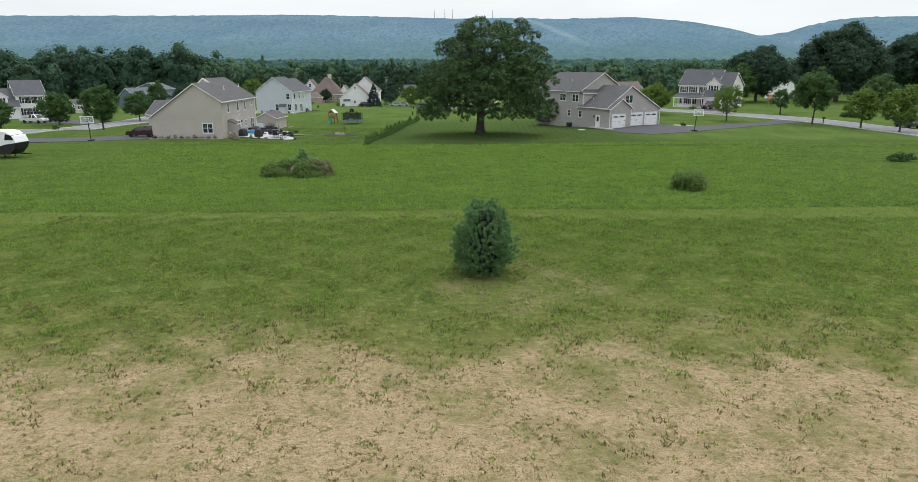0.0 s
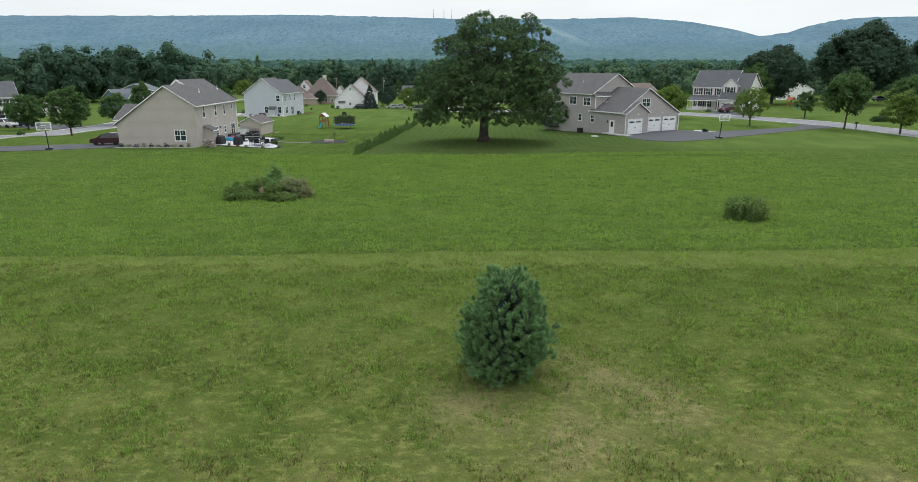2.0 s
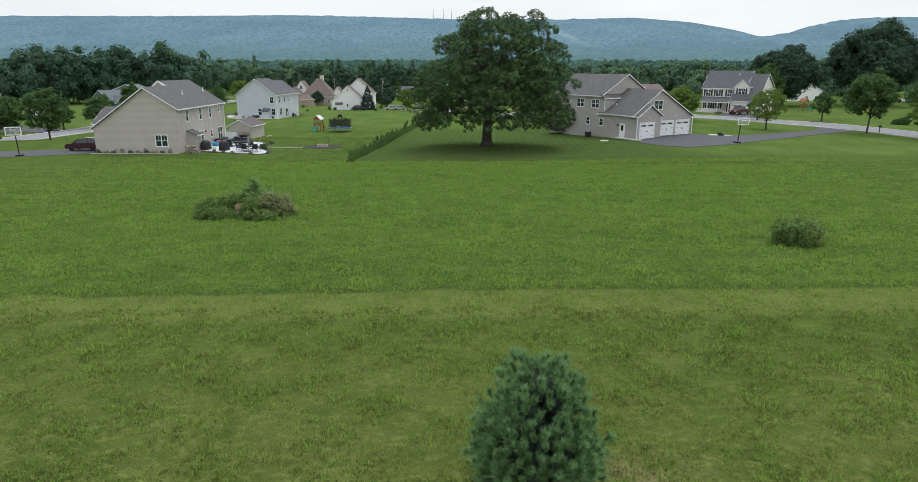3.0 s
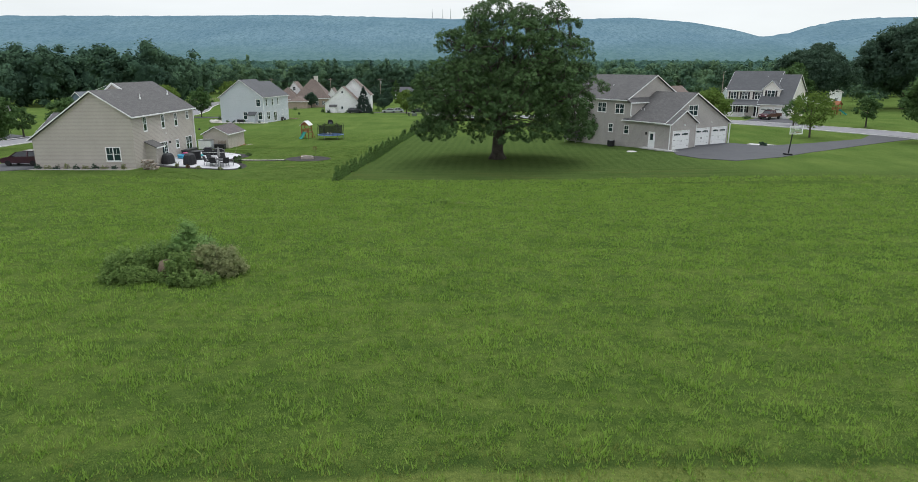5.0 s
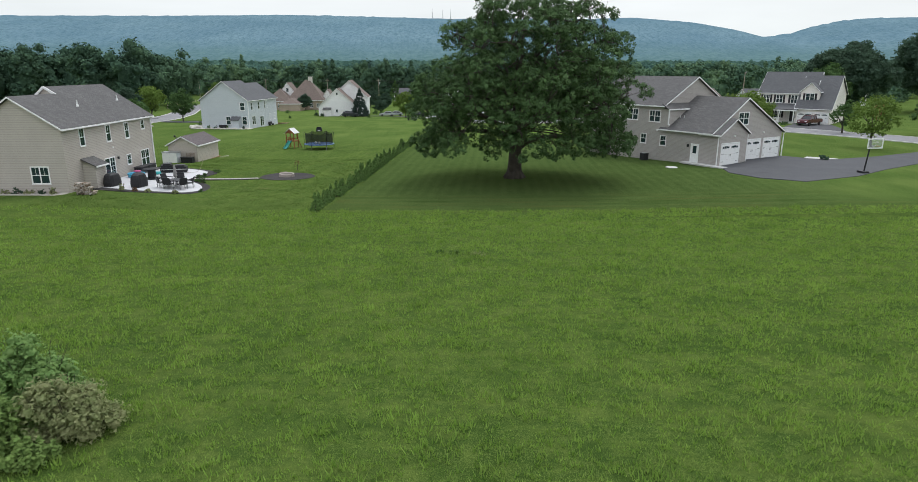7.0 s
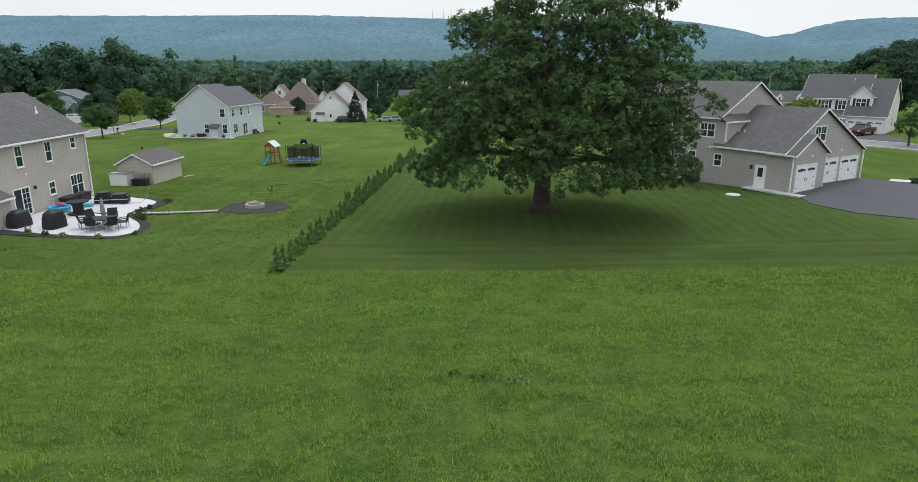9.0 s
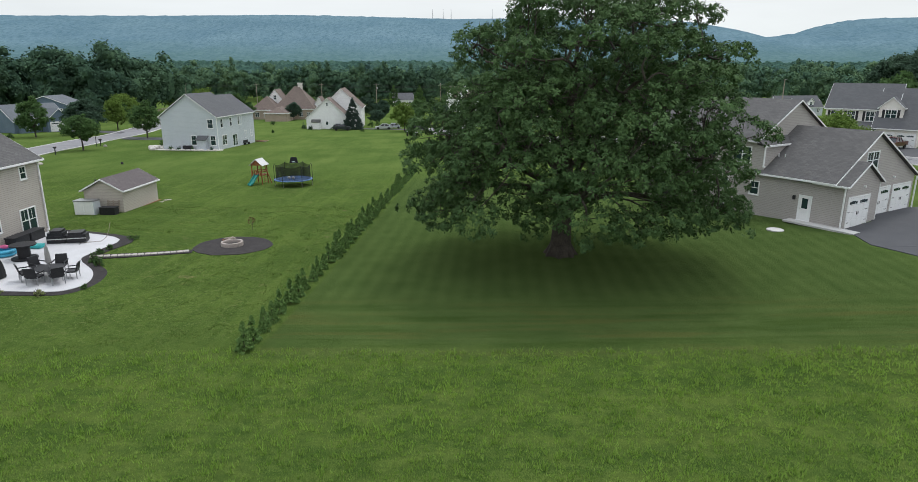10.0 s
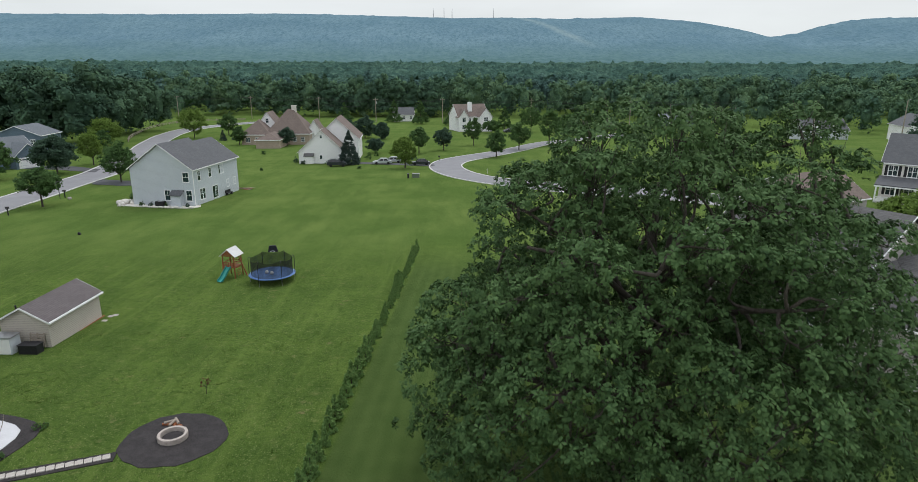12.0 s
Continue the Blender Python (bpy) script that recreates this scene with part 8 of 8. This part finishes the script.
part("seat", Geo().box(-0.9, -0.25, 0.4, 0.9, 0.25, 0.47, 0.03), BLACK, t)
part("backrest", Geo().box(-0.9, 0.2, 0.47, 0.9, 0.26, 0.9), BLACK, t)
for s in (-0.8, 0.8):
    part("leg", Geo().box(s - 0.04, -0.22, 0, s + 0.04, 0.22, 0.4), BLACK, t)
t = thing("lumber_stack", pose(-44.8, 199.6, gz(-44.8, 199.6), 0, 0, -20), "loose stack of pale boards by the wall", "lumber")
for k in range(6):
    part("board", Geo().box(-1.5, -0.1, 0, 1.5, 0.1, 0.05), WOOD_GREY if k % 2 else WOOD_RED, t, m=pose(0.1 * k, 0.18 * (k % 3) - 0.2, 0.02 + 0.1 * (k // 2), 0, 0, 7 * k - 15))

# shrubs by the white house and yards
for i, (x, y, h, wd) in enumerate(((-42.6, 236.6, 1.2, 1.6), (-36.5, 236.6, 1.0, 2.2), (-34.6, 236.8, 1.3, 1.8), (-45.0, 240.0, 1.8, 1.6), (-49, 224.6, 1.0, 0.8), (-27.5, 228.5, 0.9, 1.0), (-16, 246, 1.4, 2.0), (-28, 247, 2.2, 2.4),
                                   (-27, 255, 1.8, 1.8), (43.0, 122.6, 0.8, 1.4), (61.5, 169.6, 0.9, 2.2), (64.5, 169.3, 0.8, 1.8), (-104, 205, 1.4, 2.2), (-101.5, 207, 1.3, 1.6), (-100, 203, 1.0, 1.4), (-99, 232, 1.2, 1.4),
                                   (-80, 127, 1.0, 1.8), (-58.5, 258, 1.4, 1.4), (-84, 288, 1.6, 3.0), (-66, 236, 1.0, 0.9))):
    shrub(x, y, h, wd, wd * 0.8, LEAF_MID if i % 3 else LEAF_DARK, "rounded green shrub in a yard", 220 + i, 34, 26, 0.14, group="yard shrubs", stems=False)
shrub(86.6, 142.6, 1.7, 3.8, 3.0, LEAF_MID, "dense rounded ornamental grass clump on the lawn", 245, 160, 60, 0.16, stems=False, up=0.1)
patch("walkway", [(41.2, 124.0), (44.4, 122.9), (45.4, 123.6), (42.4, 125.4)], CONCRETE, 0.04, "pale concrete walkway beside the garage", "walkway")

# split-rail fence along the far street
f = thing("fence", pose(0, 0, 0), "pale weathered split-rail fence along the far street", "fence")
line = catmull([(-113, 292), (-119, 306), (-128, 334), (-133, 356), (-134, 378), (-128, 392), (-110, 402)], 6)
for a, b in zip(line, line[1:]):
    za, zb = gz(*a), gz(*b)
    part("post", Geo().box(a[0] - 0.09, a[1] - 0.09, za - 0.1, a[0] + 0.09, a[1] + 0.09, za + 1.25), WOOD_GREY, f)
    for h in (0.5, 0.95):
        part("rail", Geo().beam((a[0], a[1], za + h), (b[0], b[1], zb + h), 0.1, 0.14), WOOD_GREY, f)

# utility poles and wires before the wood edge
px = [(-150, 418), (-110, 412), (-74, 405), (-44, 392), (-12, 392), (30, 388), (75, 380), (120, 372)]
for x, y in px:
    t = thing("utility_pole", pose(x, y, gz(x, y)), "tall weathered wooden utility pole", "utility pole", "utility poles")
    part("pole", Geo().tube([(0, 0, -0.3), (0, 0, 11.5)], [0.19, 0.12], 8), WOOD_GREY, t)
    part("crossarm", Geo().beam((-1.2, 0, 10.7), (1.2, 0, 10.7), 0.14), WOOD_GREY, t)
    for s in (-1.1, -0.5, 0.5, 1.1):
        part("insulator", Geo().tube([(s, 0, 10.75), (s, 0, 10.98)], [0.05, 0.04], 6), METAL, t)
    if x == -44:
        part("transformer", Geo().lathe([(0.1, 8.6), (0.32, 8.7), (0.32, 9.6), (0.1, 9.7)], 10, 0.45, 0), METAL, t)
for h in (10.9, 10.2, 7.9):
    for (x0, y0), (x1, y1) in zip(px, px[1:]):
        z0, z1 = gz(x0, y0) + h, gz(x1, y1) + h
        pts = [(x0 + (x1 - x0) * k / 8, y0 + (y1 - y0) * k / 8, z0 + (z1 - z0) * k / 8 - 0.9 * (1 - (k / 4 - 1) ** 2)) for k in range(9)]
        wv = new("power_line", Geo().tube(pts, [0.045] * 9, 4).mesh("power_line"))
        wv.data.materials.append(BLACK)
        tagged(wv, "dark overhead wire between utility poles", "wire", "overhead wires")
for x, y, h in ((88.6, 250.6, 10.5), (130, 276, 13.0)):
    t = thing("utility_pole", pose(x, y, gz(x, y)), "tall wooden utility pole behind the houses", "utility pole", "utility poles")
    part("pole", Geo().tube([(0, 0, -0.3), (0, 0, h)], [0.19, 0.12], 8), WOOD_GREY, t)
    part("street_light", Geo().beam((0, 0, h - 0.1), (0.7, -0.2, h + 0.15), 0.16), METAL, t, "grey lamp head")

# lattice masts on the far ridge
for x in (-95, -55, -25, 130):
    t = thing("radio_mast", pose(x * 1.0, 2590, 196), "thin lattice radio mast on the ridge", "mast", "ridge masts")
    part("lattice", Geo().tube([(0, 0, -10), (0, 0, 32)], [1.4, 0.4], 4), METAL, t)


# ---- grass ----
def tufts(name, count, x0, x1, y0, y1, blades, hmin, hmax, width, mat, label, seed, keep):
    rng = np.random.default_rng(seed)
    x = rng.uniform(x0, x1, count)
    y = rng.uniform(y0, y1, count)
    ok = keep(rng, x, y)
    x, y = x[ok], y[ok]
    n = len(x)
    size = rng.uniform(hmin, hmax, n) * np.interp(y, [14, 30, 46], [0.45, 0.65, 1.0]) * (0.75 + 0.45 * np.sin(x * 1.7 + np.sin(y * 1.3)) * np.sin(y * 1.9 + np.sin(x * 1.1)))
    bx = np.repeat(x, blades) + rng.normal(size=n * blades) * 0.055
    by = np.repeat(y, blades) + rng.normal(size=n * blades) * 0.055
    h = np.repeat(size, blades) * rng.uniform(0.6, 1.2, n * blades)
    a = rng.uniform(0, 2 * math.pi, n * blades)
    lean = rng.uniform(0.15, 0.7, n * blades) * h
    z = land(bx, by)
    z = z - 0.02
    b = rng.uniform(0, 2 * math.pi, n * blades)
    w = width * rng.uniform(0.6, 1.3, n * blades)
    base = np.stack([bx, by, z], 1)
    side = np.stack([np.cos(b) * w, np.sin(b) * w, np.zeros_like(w)], 1)
    tip = base + np.stack([np.cos(a) * lean, np.sin(a) * lean, h], 1)
    me = quads_mesh(name, np.stack([base - side, base + side, tip], 1), 3)
    me.materials.append(mat)
    return tagged(new(name, me), label, "grass", kind="stuff")


BLADES = foliage("grass_blades", (0.1, 0.195, 0.03), (0.195, 0.33, 0.054), (0.35, 0.46, 0.12), 0.3, 0.8)
LAWN_BLADES = foliage("lawn_blades", (0.054, 0.099, 0.02), (0.09, 0.148, 0.031), (0.165, 0.22, 0.055), 0.3, 0.8)
STRAW = foliage("straw_blades", (0.34, 0.25, 0.12), (0.5, 0.38, 0.21), (0.14, 0.13, 0.05), 0.8, 0.8)


def soft_edge(rng, x, y):
    return rng.random(len(x)) < 1 - np.clip((np.abs(x) - 22) / 24, 0, 1)


def field_keep(rng, x, y):
    patchy = np.sin(x * 0.9 + 2 * np.sin(y * 0.7)) * np.sin(y * 1.1 + 1.5 * np.sin(x * 0.6)) + 0.5 * np.sin(x * 2.3 + y * 1.9)
    grow = np.clip((y - 16) / 9 + 0.45 * patchy, 0.14, 1)
    return soft_edge(rng, x, y) & (rng.random(len(x)) < grow) & ~((np.abs(y - 0.035 * x - 42.3) < 2.0) & (rng.random(len(x)) < 0.45))


tufts("meadow_grass", 150000, -46, 46, 11, 95.0, 5, 0.13, 0.32, 0.023, BLADES, "rough green meadow grass", 300, field_keep)
TURF = foliage("turf_blades", (0.1, 0.155, 0.03), (0.18, 0.225, 0.055), (0.33, 0.33, 0.12), 0.5, 0.8)
tufts("turf_grass", 52000, -24, 24, 15, 45.5, 4, 0.06, 0.13, 0.02, TURF, "short dry-green turf in the near field", 304,
      lambda rng, x, y: (rng.random(len(x)) < np.clip((y - 14) / 8, 0.12, 1)) & (np.hypot(x - 1.2, y - 29.6) > 0.9))
TUSSOCK = foliage("tussock_blades", (0.085, 0.09, 0.028), (0.14, 0.13, 0.045), (0.22, 0.19, 0.08), 0.8, 0.8)
tufts("tussock_grass", 9000, -24, 24, 10, 25, 7, 0.12, 0.3, 0.022, TUSSOCK, "small dark grass tussocks in dry turf", 305, lambda rng, x, y: rng.random(len(x)) < 0.55)
CLUMP = foliage("clump_blades", (0.042, 0.072, 0.014), (0.08, 0.125, 0.024), (0.32, 0.34, 0.11), 0.6, 0.8)
tufts("turf_clumps", 34000, -27, 27, 19, 42, 5, 0.07, 0.19, 0.022, CLUMP, "uneven darker clumps in the near turf", 306,
      lambda rng, x, y: (rng.random(len(x)) < np.clip((y - 18) / 5, 0, 1)) & (np.hypot(x - 1.2, y - 29.6) > 1.2))
tufts("dry_grass", 26000, -24, 24, 10, 25, 5, 0.04, 0.12, 0.018, STRAW, "dry straw-coloured grass tufts", 301, lambda rng, x, y: rng.random(len(x)) < np.clip((24 - y) / 6, 0, 1))
tufts("lawn_grass", 24000, -38, -13.6, 95, 132, 4, 0.05, 0.11, 0.018, LAWN_BLADES, "short green lawn grass beside the hedge", 302,
      lambda rng, x, y: ~((x < -26) & (y > 100) & (y < 119)) & ~((x < -35) & (y > 124)) & ((x + 21.6) ** 2 + (y - 115.8) ** 2 > 9.5) & ~((np.abs(y - 110.9 - (x + 30.2) * 0.51) < 0.7) & (x < -23.5)) & (x < -14.4 + (y - 95) * 0.063))
tufts("lawn_grass", 26000, -12.5, 28, 95.8, 150, 3, 0.03, 0.07, 0.018, LAWN_BLADES, "close-mown lawn grass round the oak", 303, lambda rng, x, y: (x > -13.2 + (y - 95) * 0.063) & (np.hypot(x - 3.6, y - 107.3) > 1.6) & ((x < 24) | (y < 110)))
